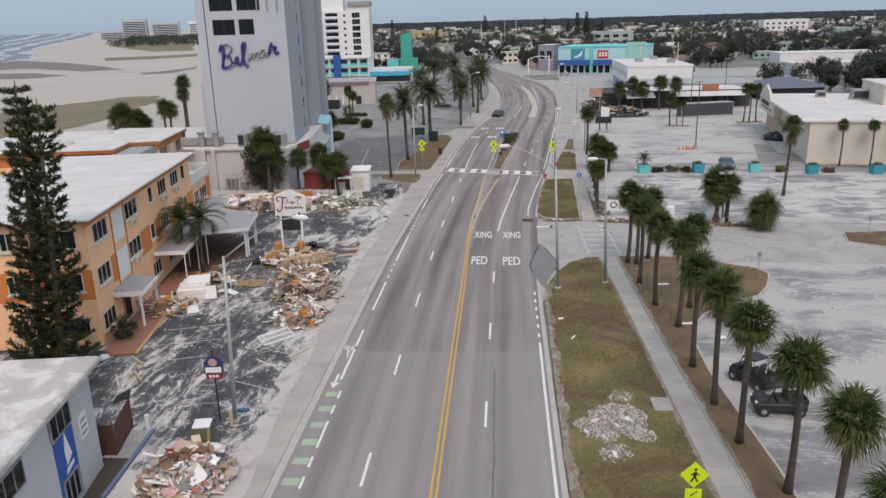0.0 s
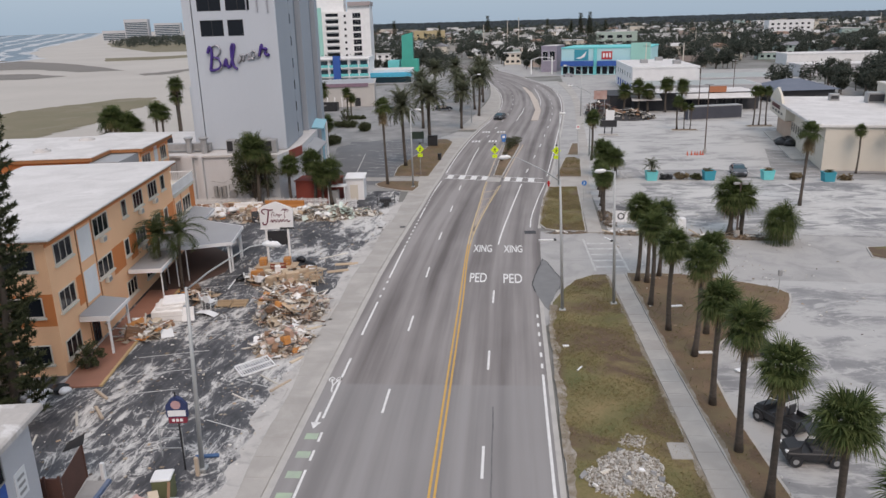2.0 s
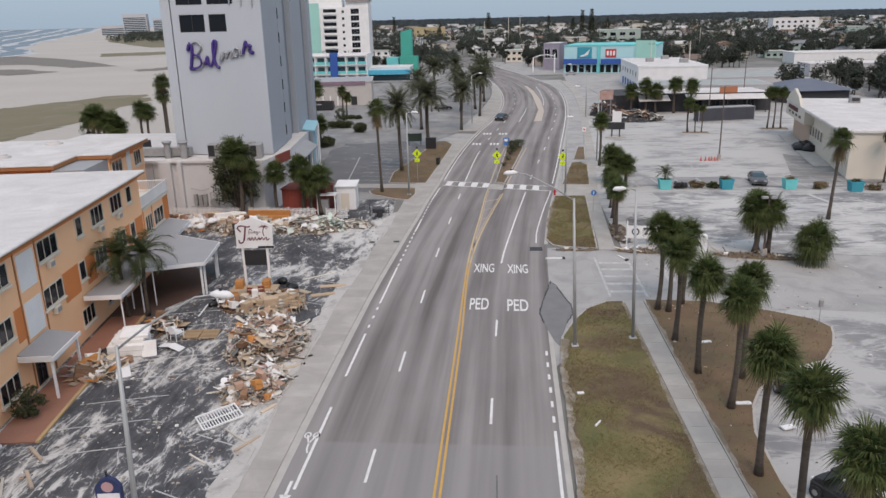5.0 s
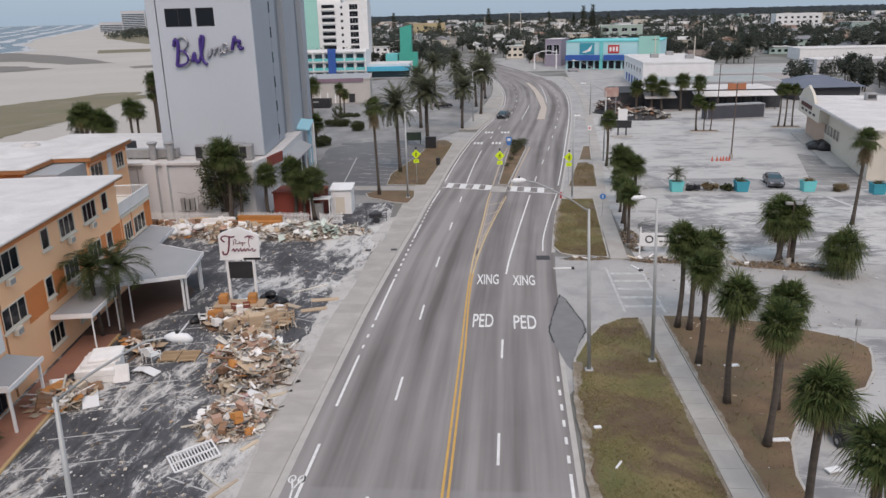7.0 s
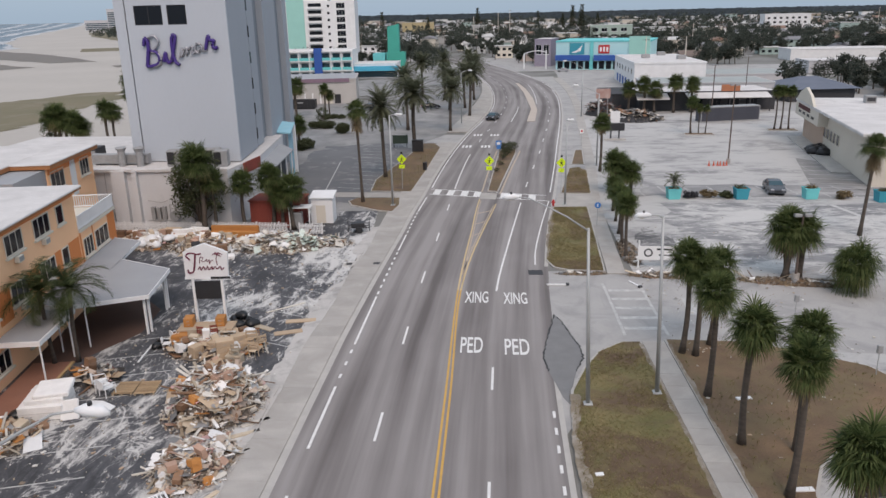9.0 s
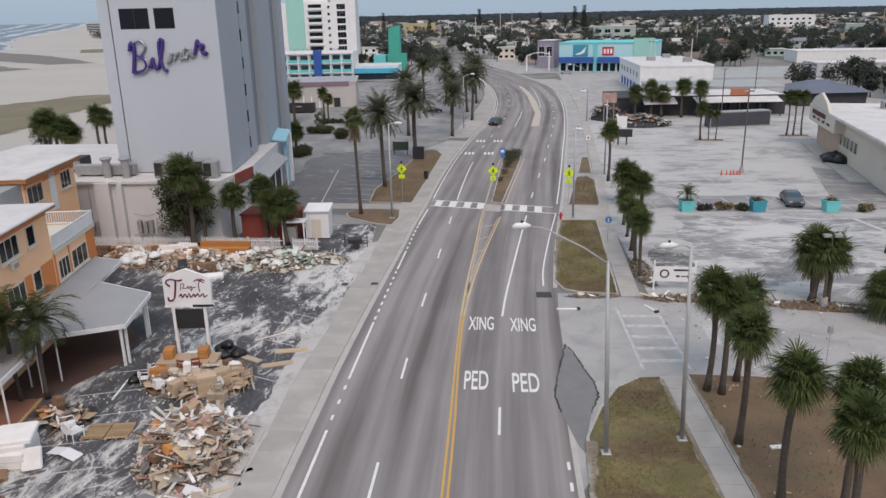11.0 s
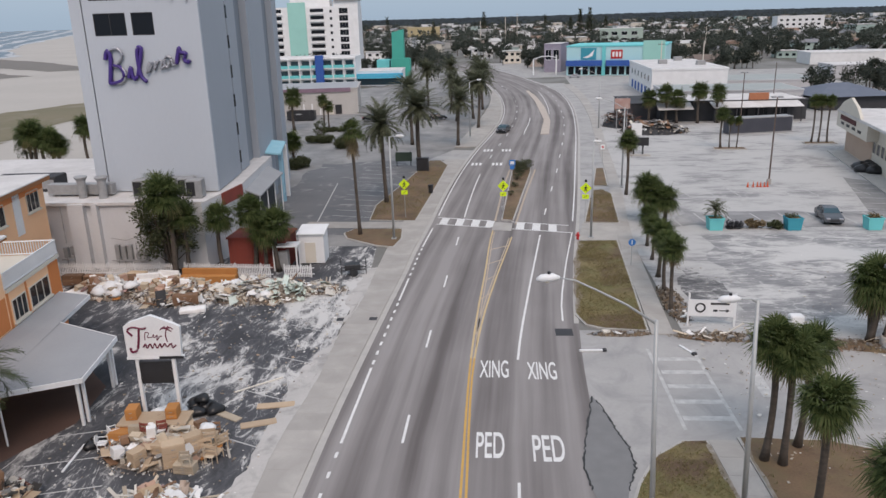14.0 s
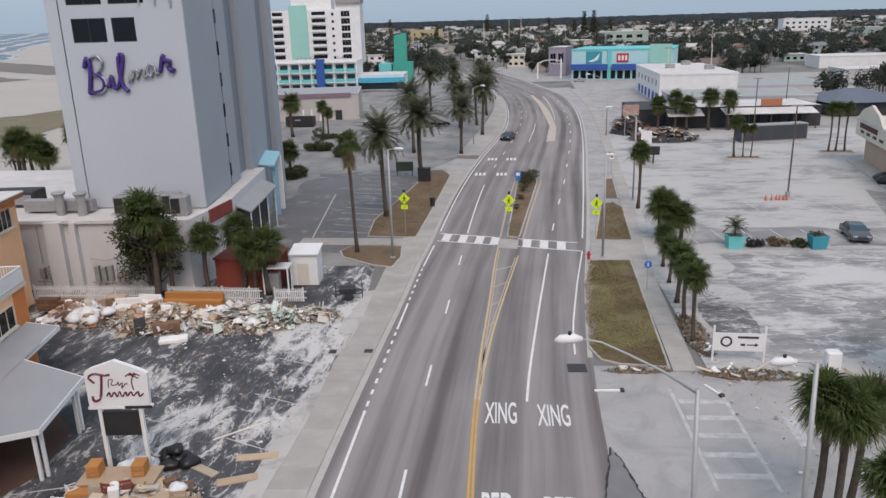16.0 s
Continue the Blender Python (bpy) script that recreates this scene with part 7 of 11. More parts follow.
blades("weeds", [SOIL_B, SOIL_D, SOIL_W, SOIL_M], 3500, "sparse dry weeds among the palms", 0.04, 0.2, 9)


# ---- street furniture and vehicles ----
def arm_lamp(x, y, h, arm, rise, label, lamp_mat=None, base_mat=None, yaw=0.0, lean=0.0):
    e = thing("street_lamp", label, "street lamp", pose(x, y, 0.06, 0, lean, yaw), group="street lamps")
    Shape().tube([(0, 0, 0), (0, 0, h)], [0.13, 0.075], 12).ob("pole", STEEL, e, smooth=True)
    Shape().chamfered(-0.25, -0.25, -0.05, 0.25, 0.25, 0.12, 0.03).ob("base_plate", STEEL, e)
    s = 1 if arm > 0 else -1
    pts = [(0, 0, h - 0.15), (arm * 0.3, 0, h + rise * 0.36), (arm * 0.6, 0, h + rise * 0.7), (arm * 0.82, 0, h + rise * 0.93), (arm, 0, h + rise)]
    Shape().tube(pts, [0.05, 0.045, 0.04, 0.035, 0.03], 8).ob("arm", STEEL, e, smooth=True)
    head = Shape().tube([(arm - s * 0.1, 0, h + rise), (arm + s * 0.15, 0, h + rise + 0.02), (arm + s * 0.6, 0, h + rise), (arm + s * 0.78, 0, h + rise - 0.04)], [0.06, 0.16, 0.15, 0.05], 10).ob("lamp_head", WHITE, e, smooth=True)
    Shape().tube([(arm + s * 0.38, 0, h + rise - 0.17), (arm + s * 0.38, 0, h + rise - 0.1)], [0.08, 0.12], 10).ob("lens", CREAM, head)
    Shape().tube([(arm + s * 0.3, 0, h + rise + 0.12), (arm + s * 0.3, 0, h + rise + 0.26)], 0.06, 8).ob("photocell", BLACK, head)
    return e


arm_lamp(8.3, 59.4, 10.4, -3.7, 1.85, "grey steel street lamp with a long rising arm over the road", lean=-2.0)
arm_lamp(-11.85, 37.0, 9.95, 3.95, 2.3, "leaning grey steel street lamp with long arm by the motel lot", lean=2.4)
arm_lamp(12.45, 60.8, 10.7, -0.75, 0.05, "straight grey footpath lamp with a short arm", lean=-1.8)
arm_lamp(-8.75, 106.3, 10.6, 0.7, 0.05, "straight grey footpath lamp with a short arm by the hotel drive")
arm_lamp(11.4, 106.3, 10.1, 0.0001, -0.3, "bare grey steel pole beside the crossing")
arm_lamp(18.2, 130, 10.3, -3.0, 1.2, "grey steel street lamp with arm in the bend")
arm_lamp(22.3, 185, 10.3, -3.5, 1.4, "grey steel street lamp with arm in the bend")
arm_lamp(-3.2, 176, 10.3, 1.5, 0.4, "grey steel street lamp beside the date palms")
structure(Shape().chamfered(-11.98, 36.4, 0, -11.78, 36.6, 1.05, 0.04), "pole_guard", TAN_PAINT, "faded yellow concrete guard block at the lamp", "bollard")


def lot_lamp(x, y, h, label):
    e = thing("lot_lamp", label, "lamp post", pose(x, y, 0), group="car park lamp posts")
    Shape().tube([(0, 0, 0), (0, 0, h)], [0.11, 0.08], 10).ob("pole", surface("brown_pole_paint", (0.13, 0.095, 0.08), (0.09, 0.07, 0.06)) if "brown_pole_paint" not in MATS else MATS["brown_pole_paint"], e)
    Shape().disc((0, 0), 0.3, 0, 0.7, 14).ob("footing", CONCRETE, e)
    for x0 in (-0.7, 0.1):
        Shape().chamfered(x0, -0.2, h - 0.1, x0 + 0.6, 0.2, h + 0.12, 0.04).ob("floodlight", ALU, e)
    return e


lot_lamp(37.3, 131, 11.2, "tall brown car park lamp post")
lot_lamp(47.2, 176, 11.0, "tall brown car park lamp post by the container")
lot_lamp(27.6, 80.2, 5.6, "slim grey car park lamp post")
lot_lamp(63, 205, 11.0, "tall brown car park lamp post")


def post_sign(x, y, h, label, kind, yaw=0.0, category="road sign"):
    e = thing("road_sign", label, category, pose(x, y, 0.08, 0, 0, yaw), group="road signs")
    Shape().tube([(0, 0, 0), (0, 0, h)], 0.03, 6).ob("post", STEEL, e)
    if kind == "ped":
        s = 0.64
        d = [(0, -0.05, h - 2 * s), (s, -0.05, h - s), (0, -0.05, h), (-s, -0.05, h - s)]
        pl = Shape().add(d + [(p[0], -0.02, p[2]) for p in d], [(0, 1, 2, 3), (7, 6, 5, 4)] + [(i, 4 + i, 4 + (i + 1) % 4, (i + 1) % 4) for i in range(4)]).ob("diamond_plate", SIGN_YELLOW, e, "fluorescent yellow-green diamond plate")
        z = h - s
        fig = Shape()
        for a, b, r in (((0.02, z + 0.15), (0.0, z - 0.06), 0.07), ((0.0, z - 0.05), (-0.15, z - 0.33), 0.038), ((0.0, z - 0.05), (0.14, z - 0.33), 0.038), ((0.02, z + 0.14), (-0.16, z + 0.0), 0.03), ((0.02, z + 0.14), (0.18, z + 0.02), 0.03)):
            fig.tube([(a[0], -0.06, a[1]), (b[0], -0.06, b[1])], r * 1.0, 6)
        fig.tube([(0.03, -0.06, z + 0.23), (0.03, -0.06, z + 0.33)], 0.055, 8)
        fig.ob("symbol", BLACK, pl, "black walking symbol")
        pl2 = Shape().box(-0.36, -0.05, h - 1.82, 0.36, -0.02, h - 1.34).ob("arrow_plate", SIGN_YELLOW, e, "yellow-green arrow plate")
        Shape().tube([(0.16, -0.055, h - 1.45), (-0.14, -0.055, h - 1.70)], 0.025, 5).ob("arrow", BLACK, pl2)
        if h > 4:
            Shape().chamfered(-0.12, -0.1, h + 0.05, 0.12, 0.1, h + 0.3, 0.02).ob("beacon", BLACK, e, "black flashing beacon box")
    elif kind == "round":
        Shape().add([(0.32 * math.cos(6.2832 * k / 18), y_, h - 0.32 + 0.32 * math.sin(6.2832 * k / 18)) for y_ in (-0.05, -0.03) for k in range(18)], [tuple(range(18)), tuple(range(35, 17, -1))] + [(k, 18 + k, 18 + (k + 1) % 18, (k + 1) % 18) for k in range(18)]).ob("disc", SIGN_BLUE, e, "blue round plate")
        Shape().box(-0.05, -0.06, h - 0.5, 0.05, -0.055, h - 0.14).ob("symbol", WHITE, e)
    elif kind == "blue":
        Shape().box(-0.42, -0.05, h - 0.75, 0.42, -0.03, h).ob("plate", SIGN_BLUE, e)
        Shape().box(-0.3, -0.05, h - 1.25, 0.3, -0.03, h - 0.8).ob("plate", SIGN_BLUE, e)
        Shape().box(-0.25, -0.056, h - 0.6, 0.25, -0.051, h - 0.2).ob("symbol", WHITE, e)
    elif kind == "white":
        Shape().box(-0.3, -0.05, h - 0.75, 0.3, -0.03, h).ob("plate", WHITE, e)
        Shape().add([(0.17 * math.cos(6.2832 * k / 14), -0.055, h - 0.37 + 0.17 * math.sin(6.2832 * k / 14)) for k in range(14)], [tuple(range(14))]).ob("symbol", SIGN_RED, e)
    elif kind == "meter":
        Shape().chamfered(-0.16, -0.1, h - 0.05, 0.16, 0.1, h + 0.45, 0.03).ob("head", ALU, e)
    return e


post_sign(-8.55, 114.9, 4.55, "yellow-green pedestrian warning sign on a grey post", "ped")
post_sign(2.6, 114.6, 4.3, "yellow-green pedestrian warning sign on the median", "ped")
post_sign(11.5, 112.7, 4.35, "yellow-green pedestrian warning sign beside the footpath", "ped", -4)
post_sign(11.85, 28.6, 3.1, "yellow-green pedestrian warning sign at the verge", "ped")
post_sign(3.95, 131.5, 3.5, "small blue road sign on the median", "blue")
post_sign(13.9, 97.4, 2.45, "blue round cycle sign beside the footpath", "round")
post_sign(17.9, 146.6, 2.9, "white prohibition sign beside the footpath", "white")
post_sign(26.0, 63.4, 1.5, "grey parking meter on a post", "meter", category="parking meter")
post_sign(23.6, 70.0, 2.2, "grey parking meter on a tall post", "meter", category="parking meter")
post_sign(40.8, 75.4, 1.5, "grey parking meter on a post in the grass island", "meter", category="parking meter")
post_sign(2.55, 114.0, 1.0, "short white reflector post on the median", "meter", category="marker post")
DUM = thing("sign_board", "dark green rear of a sign board on posts", "sign", pose(-12.6, 147.5, 0))
Shape().box(-1.3, -0.08, 0.7, 1.3, 0.08, 2.1).ob("board", surface("dark_green_board", (0.05, 0.075, 0.055)), DUM)
for x in (-1.1, 1.1):
    Shape().box(x - 0.06, -0.06, 0, x + 0.06, 0.06, 2.2).ob("post", DARK, DUM)
BIN = thing("dark_bin", "square black litter bin on the verge", "bin", pose(-9.2, 143.0, 0))
Shape().chamfered(-0.9, -0.5, 0, 0.9, 0.5, 1.9, 0.08).ob("body", BLACK, BIN)
Shape().box(-0.95, -0.55, 1.9, 0.95, 0.55, 2.0).ob("lid", BLACK, BIN)
BIN2 = thing("litter_bin", "small round black litter bin on the verge", "bin", pose(-6.7, 127.5, 0.1))
Shape().tube([(0, 0, 0), (0, 0, 1.0)], [0.28, 0.34], 14).ob("body", BLACK, BIN2)
Shape().disc((0, 0), 0.36, 1.0, 1.08, 14).ob("lid", BLACK, BIN2)
HYD = thing("fire_hydrant", "short red fire hydrant at the kerb", "hydrant", pose(10.0, 105.6, 0.1))
Shape().tube([(0, 0, 0), (0, 0, 0.55), (0, 0, 0.62), (0, 0, 0.75)], [0.13, 0.13, 0.16, 0.06], 12).ob("barrel", SIGN_RED, HYD)
Shape().tube([(-0.24, 0, 0.42), (0.24, 0, 0.42)], 0.07, 8).ob("outlet", SIGN_RED, HYD)

# round pole sign at the near lot
PS = thing("lollipop_sign", "navy and white pictorial sign on a thin black pole", "sign", pose(-12.75, 37.0, 0, 0, 0, 6))
Shape().tube([(0, 0, 0), (0, 0, 4.45)], 0.05, 8).ob("pole", BLACK, PS)
Shape().prism([(-0.45, -0.1), (0.45, -0.1), (0.45, 0.1), (-0.45, 0.1)], 2.75, 3.1).ob("board", surface("sign_maroon", (0.25, 0.03, 0.05)), PS)
arch = [(-0.52, 3.1), (0.52, 3.1), (0.52, 3.75), (0.3, 4.05), (0, 4.22), (-0.3, 4.05), (-0.52, 3.75)]
Shape().add([(x, -0.12, z) for x, z in arch] + [(x, 0.12, z) for x, z in arch], [tuple(range(7)), tuple(range(13, 6, -1))] + [(i, 7 + i, 7 + (i + 1) % 7, (i + 1) % 7) for i in range(7)]).ob("arched_board", surface("sign_navy", (0.03, 0.045, 0.12)), PS)
Shape().add([(0.25 * math.cos(6.2832 * k / 16), -0.13, 3.78 + 0.24 * math.sin(6.2832 * k / 16)) for k in range(16)], [tuple(range(16))]).ob("emblem", surface("faded_pink", (0.5, 0.3, 0.3)), PS)
Shape().box(-0.45, -0.125, 3.15, 0.45, -0.121, 3.48).ob("strip", WHITE, PS)
for k in range(3):
    Shape().box(-0.28 + 0.2 * k, -0.106, 2.84, -0.14 + 0.2 * k, -0.101, 3.0).ob("bar", WHITE, PS)

# planters on the north lot
for k, (x, y, mt, plant) in enumerate(((24.5, 109.4, TEAL, 2), (32.3, 109.2, TEAL_DARK, 1), (40.2, 109.1, TEAL, 0), (47.6, 107.4, TEAL_DARK, 1), (56.0, 106.6, TEAL_DARK, 0), (64, 106, TEAL, 0))):
    p = thing("planter", "large turquoise box planter with dry plant" if mt is TEAL else "large deep teal box planter with dry plant", "planter", pose(x, y, 0, 0, 0, 2) @ Matrix.Diagonal((0.84, 0.84, 0.84, 1)), group="planters along the car park")
    Shape().add([(-0.78, -0.7, 0), (0.78, -0.7, 0), (0.78, 0.7, 0), (-0.78, 0.7, 0), (-0.92, -0.82, 1.45), (0.92, -0.82, 1.45), (0.92, 0.82, 1.45), (-0.92, 0.82, 1.45)], [(3, 2, 1, 0), (0, 1, 5, 4), (1, 2, 6, 5), (2, 3, 7, 6), (3, 0, 4, 7)]).ob("box", mt, p)
    Shape().box(-0.96, -0.86, 1.4, 0.96, -0.74, 1.55).box(-0.96, 0.74, 1.4, 0.96, 0.86, 1.55).box(-0.96, -0.74, 1.4, -0.84, 0.74, 1.55).box(0.84, -0.74, 1.4, 0.96, 0.74, 1.55).ob("rim", mt, p)
    Shape().box(-0.84, -0.74, 1.2, 0.84, 0.74, 1.42).ob("soil", MULCH, p)
    rng = random.Random(70 + k)
    pl = Shape()
    if plant == 2:
        for q in range(26):
            frond(pl, rng, (0, 0, 2.5), q * 2.4, -0.2 + 1.6 * q / 26, 1.75, 1.2, 0.5, 14, 0.045)
        pl.tube([(0, 0, 1.4), (0, 0, 2.55)], 0.14, 7)
    else:
        leaf_mass(rng, pl, [((rng.uniform(-0.5, 0.5), rng.uniform(-0.4, 0.4), 1.6), 0.45) for _ in range(6)], 40, 0.14)
    pl.ob("plant", DATE if plant else SABAL_DRY, p)
for k, (x, y, r, mt) in enumerate(((26.6, 109.6, 0.75, DARK), (28.6, 109.6, 0.95, SABAL_DRY), (30.6, 109.4, 0.75, SHRUB), (44.0, 108.8, 0.8, SABAL_DRY), (50.0, 108, 0.8, SABAL_DRY), (58.5, 107.5, 0.9, SABAL_DRY), (60.5, 107.3, 0.9, SABAL_DRY))):
    rng, sh = random.Random(90 + k), Shape()
    leaf_mass(rng, sh, [((rng.uniform(-r, r) * 0.9, rng.uniform(-0.3, 0.3), rng.uniform(0.2, r * 0.8)), 0.4) for _ in range(12)], 40, 0.16)
    sh.v = [(a + x, b + y, max(c, 0.01)) for a, b, c in sh.v]
    tagged(sh.ob("dry_shrub", mt), "dried brown shrub between the planters", "shrub", "dry shrubs between planters")


# vehicles
def car(name, label, m, paint_mat, L=4.6, W=1.82, group=""):
    e = thing(name, label, "car", m, group)
    prof = [(-2.3, 0.35), (-2.28, 0.75), (-2.1, 0.95), (-1.6, 1.02), (-1.25, 1.38), (-0.5, 1.47), (0.35, 1.43), (1.0, 1.02), (1.9, 0.86), (2.25, 0.7), (2.3, 0.35)]
    k = L / 4.6
    body = Shape()
    rows_ = []
    for y, s in ((-W / 2, 0.0), (-W / 2 * 0.97, 1.0), (W / 2 * 0.97, 1.0), (W / 2, 0.0)):
        rows_.append([(x * k, y * (0.80 if z > 1.1 and s else 1.0), z if s else min(z, 0.85)) for x, z in prof])
    n = len(prof)
    body.add([p for r_ in rows_ for p in r_], [(r_ * n + i, r_ * n + (i + 1) % n, (r_ + 1) * n + (i + 1) % n, (r_ + 1) * n + i)[::-1] for r_ in range(3) for i in range(n)] + [tuple(range(n)), tuple(range(4 * n - 1, 3 * n - 1, -1))])
    body.ob("body", paint_mat, e, smooth=False)
    w1 = W / 2 * 0.74
    Shape().add([(0.40 * k, -w1, 1.425), (0.40 * k, w1, 1.425), (0.98 * k, W / 2 * 0.88, 1.045), (0.98 * k, -W / 2 * 0.88, 1.045)], [(0, 1, 2, 3)]).ob("windscreen", GLASS_BLUE, e)
    Shape().add([(-1.28 * k, -w1, 1.39), (-1.28 * k, w1, 1.39), (-1.60 * k, W / 2 * 0.86, 1.045), (-1.60 * k, -W / 2 * 0.86, 1.045)], [(3, 2, 1, 0)]).ob("rear_window", GLASS_BLUE, e)
    for sg in (-1, 1):
        Shape().add([(-1.15 * k, sg * W / 2 * 0.80, 1.33), (0.3 * k, sg * W / 2 * 0.80, 1.35), (0.85 * k, sg * W / 2 * 0.97, 1.0), (-1.4 * k, sg * W / 2 * 0.97, 1.0)], [(0, 1, 2, 3)]).ob("side_window", GLASS, e)
        Shape().chamfered(0.62 * k - 0.1, sg * W / 2 * 1.0 - 0.09 + sg * 0.1, 0.98, 0.62 * k + 0.08, sg * W / 2 * 1.0 + 0.09 + sg * 0.1, 1.12, 0.03).ob("mirror", paint_mat, e)
        Shape().chamfered(2.1 * k, sg * 0.62 - 0.2, 0.62, 2.29 * k, sg * 0.62 + 0.2, 0.78, 0.03).ob("headlight", SILVER, e)
        Shape().chamfered(-2.31 * k, sg * 0.62 - 0.2, 0.7, -2.2 * k, sg * 0.62 + 0.2, 0.88, 0.03).ob("rear_light", SIGN_RED, e)
        for x in (-1.4, 1.42):
            wh = new("wheel")
            wh.parent = e
            Shape().tube([(x * k, sg * (W / 2 - 0.2), 0.33), (x * k, sg * (W / 2 + 0.01), 0.33)], 0.33, 18).ob("tyre", BLACK, wh)
            Shape().tube([(x * k, sg * (W / 2), 0.33), (x * k, sg * (W / 2 + 0.02), 0.33)], 0.2, 14).ob("rim", SILVER, wh)
    Shape().box(2.27 * k, -0.45, 0.42, 2.31 * k, 0.45, 0.62).ob("grille", BLACK, e)
    return e


CAR_BLACK = surface("black_car_paint", (0.012, 0.013, 0.016), (0.016, 0.017, 0.02), rough=0.2, bump=0, spec=0.6)
CAR_GREY = surface("dark_grey_car_paint", (0.06, 0.065, 0.075), (0.05, 0.055, 0.06), rough=0.25, bump=0, spec=0.6)
car("parked_car", "dark grey sedan parked behind the planters", pose(37.3, 112.6, 0, 0, 0, 262), CAR_GREY)
car("black_sedan", "black sedan on the far lane of the boulevard", pose(3.2, 182.0, 0.01, 0, 0, 254), CAR_BLACK)
car("parked_car", "black car parked under the date palms", pose(-11.6, 203, 0, 0, 0, 10), CAR_BLACK)
car("parked_car", "black car beside the dune hotel", pose(-26.5, 203.5, 0, 0, 0, 4), CAR_BLACK)
CAR_SILVER = surface("silver_car_paint", (0.4, 0.4, 0.42), (0.35, 0.35, 0.37), rough=0.3, metal=0.4, bump=0)
car("parked_car", "silver car waiting at the far junction", pose(30.5, 318, 0, 0, 0, 170), CAR_SILVER)


def buggy(m, label):
    e = thing("utility_buggy", label, "buggy", m, group="utility buggies")
    Shape().chamfered(-1.4, -0.65, 0.35, 1.4, 0.65, 0.75, 0.06).ob("chassis", BLACK, e)
    Shape().add([(0.7, -0.62, 0.75), (1.42, -0.55, 0.75), (1.42, 0.55, 0.75), (0.7, 0.62, 0.75), (0.72, -0.55, 1.05), (1.3, -0.45, 0.92), (1.3, 0.45, 0.92), (0.72, 0.55, 1.05)], [(4, 5, 6, 7), (0, 1, 5, 4), (1, 2, 6, 5), (2, 3, 7, 6), (3, 0, 4, 7)]).ob("bonnet", BLACK, e)
    Shape().box(-1.4, -0.62, 0.75, -0.45, -0.55, 1.05).box(-1.4, 0.55, 0.75, -0.45, 0.62, 1.05).box(-1.4, -0.55, 0.75, -1.33, 0.55, 1.05).ob("cargo_bed", BLACK, e)
    for y in (-0.32, 0.32):
        Shape().chamfered(-0.35, y - 0.25, 0.75, 0.2, y + 0.25, 0.92, 0.04).chamfered(-0.42, y - 0.25, 0.9, -0.3, y + 0.25, 1.4, 0.04).ob("seat", DARK, e)
        Shape().chamfered(1.3, y * 1.4 - 0.1, 0.72, 1.44, y * 1.4 + 0.1, 0.84, 0.02).ob("headlight", WHITE, e)
    for y in (-0.58, 0.58):
        Shape().tube([(0.8, y, 0.95), (0.45, y, 1.75), (-0.4, y, 1.8), (-0.55, y, 0.9)], 0.035, 6).ob("roll_bar", BLACK, e)
    Shape().chamfered(-0.5, -0.62, 1.78, 0.5, 0.62, 1.85, 0.03).ob("roof", BLACK, e)
    for x in (-0.95, 0.98):
        for y in (-0.62, 0.62):
            wh = new("wheel")
            wh.parent = e
            Shape().tube([(x, y - 0.14, 0.32), (x, y + 0.14, 0.32)], 0.32, 16).ob("tyre", BLACK, wh)
            Shape().tube([(x, y - 0.15, 0.32), (x, y + 0.15, 0.32)], 0.15, 10).ob("rim", ALU, wh)
    return e


buggy(pose(19.2, 38.9, 0, 0, 0, 178), "black open utility buggy parked beside the palms")
buggy(pose(18.9, 42.3, 0, 0, 0, 120), "black roofed utility buggy parked beside the palms")
buggy(pose(20.4, 52.3, 0, 0, 0, 100), "black utility buggy parked under a palm")
# site cart by the hotel drive
CART = thing("trailer", "black tipped steel trailer frame by the drive", "trailer", pose(-10.9, 95.2, 0, 0, 0, 12))
Shape().tube([(-1.1, -0.4, 0.6), (1.1, -0.4, 0.55)], 0.05, 6).tube([(-1.1, 0.4, 0.6), (1.1, 0.4, 0.55)], 0.05, 6).ob("frame", BLACK, CART)
Shape().chamfered(-0.8, -0.5, 0.6, 0.6, 0.5, 1.05, 0.05).ob("box", BLACK, CART)
for y in (-0.55, 0.55):
    Shape().tube([(0, y - 0.08, 0.35), (0, y + 0.08, 0.35)], 0.35, 16).ob("wheel", BLACK, CART)
for x in (-1.1, 1.1):
    Shape().tube([(x, 0, 0), (x, 0, 1.5)], 0.04, 6).ob("stake", BLACK, CART)
# notice board lying by the side street
NB = thing("notice_board", "white banner board with round emblem and arrow on two posts", "sign", pose(15.6, 83.7, 0, 0, 0, -4))
for x in (0, 3.2):
    Shape().box(x - 0.06, -0.06, 0, x + 0.06, 0.06, 2.5).ob("post", WHITE, NB)
Shape().box(0.06, -0.03, 0.75, 3.14, 0.03, 2.0).ob("board", WHITE, NB)
Shape().add([(0.8 + 0.38 * math.cos(6.2832 * k / 18), -0.035, 1.4 + 0.38 * math.sin(6.2832 * k / 18)) for k in range(18)], [tuple(range(18))]).ob("emblem", DARK, NB)
Shape().add([(0.8 + 0.25 * math.cos(6.2832 * k / 18), -0.038, 1.4 + 0.25 * math.sin(6.2832 * k / 18)) for k in range(18)], [tuple(range(18))]).ob("emblem_centre", WHITE, NB)
for x0, x1, z in ((1.5, 2.8, 1.72), (1.7, 2.0, 1.2)):
    Shape().box(x0, -0.036, z - 0.08, x1, -0.032, z + 0.08).ob("bar", DARK, NB)
Shape().add([(2.1, -0.036, 1.16), (2.6, -0.036, 1.16), (2.6, -0.036, 1.06), (2.85, -0.036, 1.2), (2.6, -0.036, 1.34), (2.6, -0.036, 1.24), (2.1, -0.036, 1.24)], [tuple(range(7))]).ob("arrow", DARK, NB)
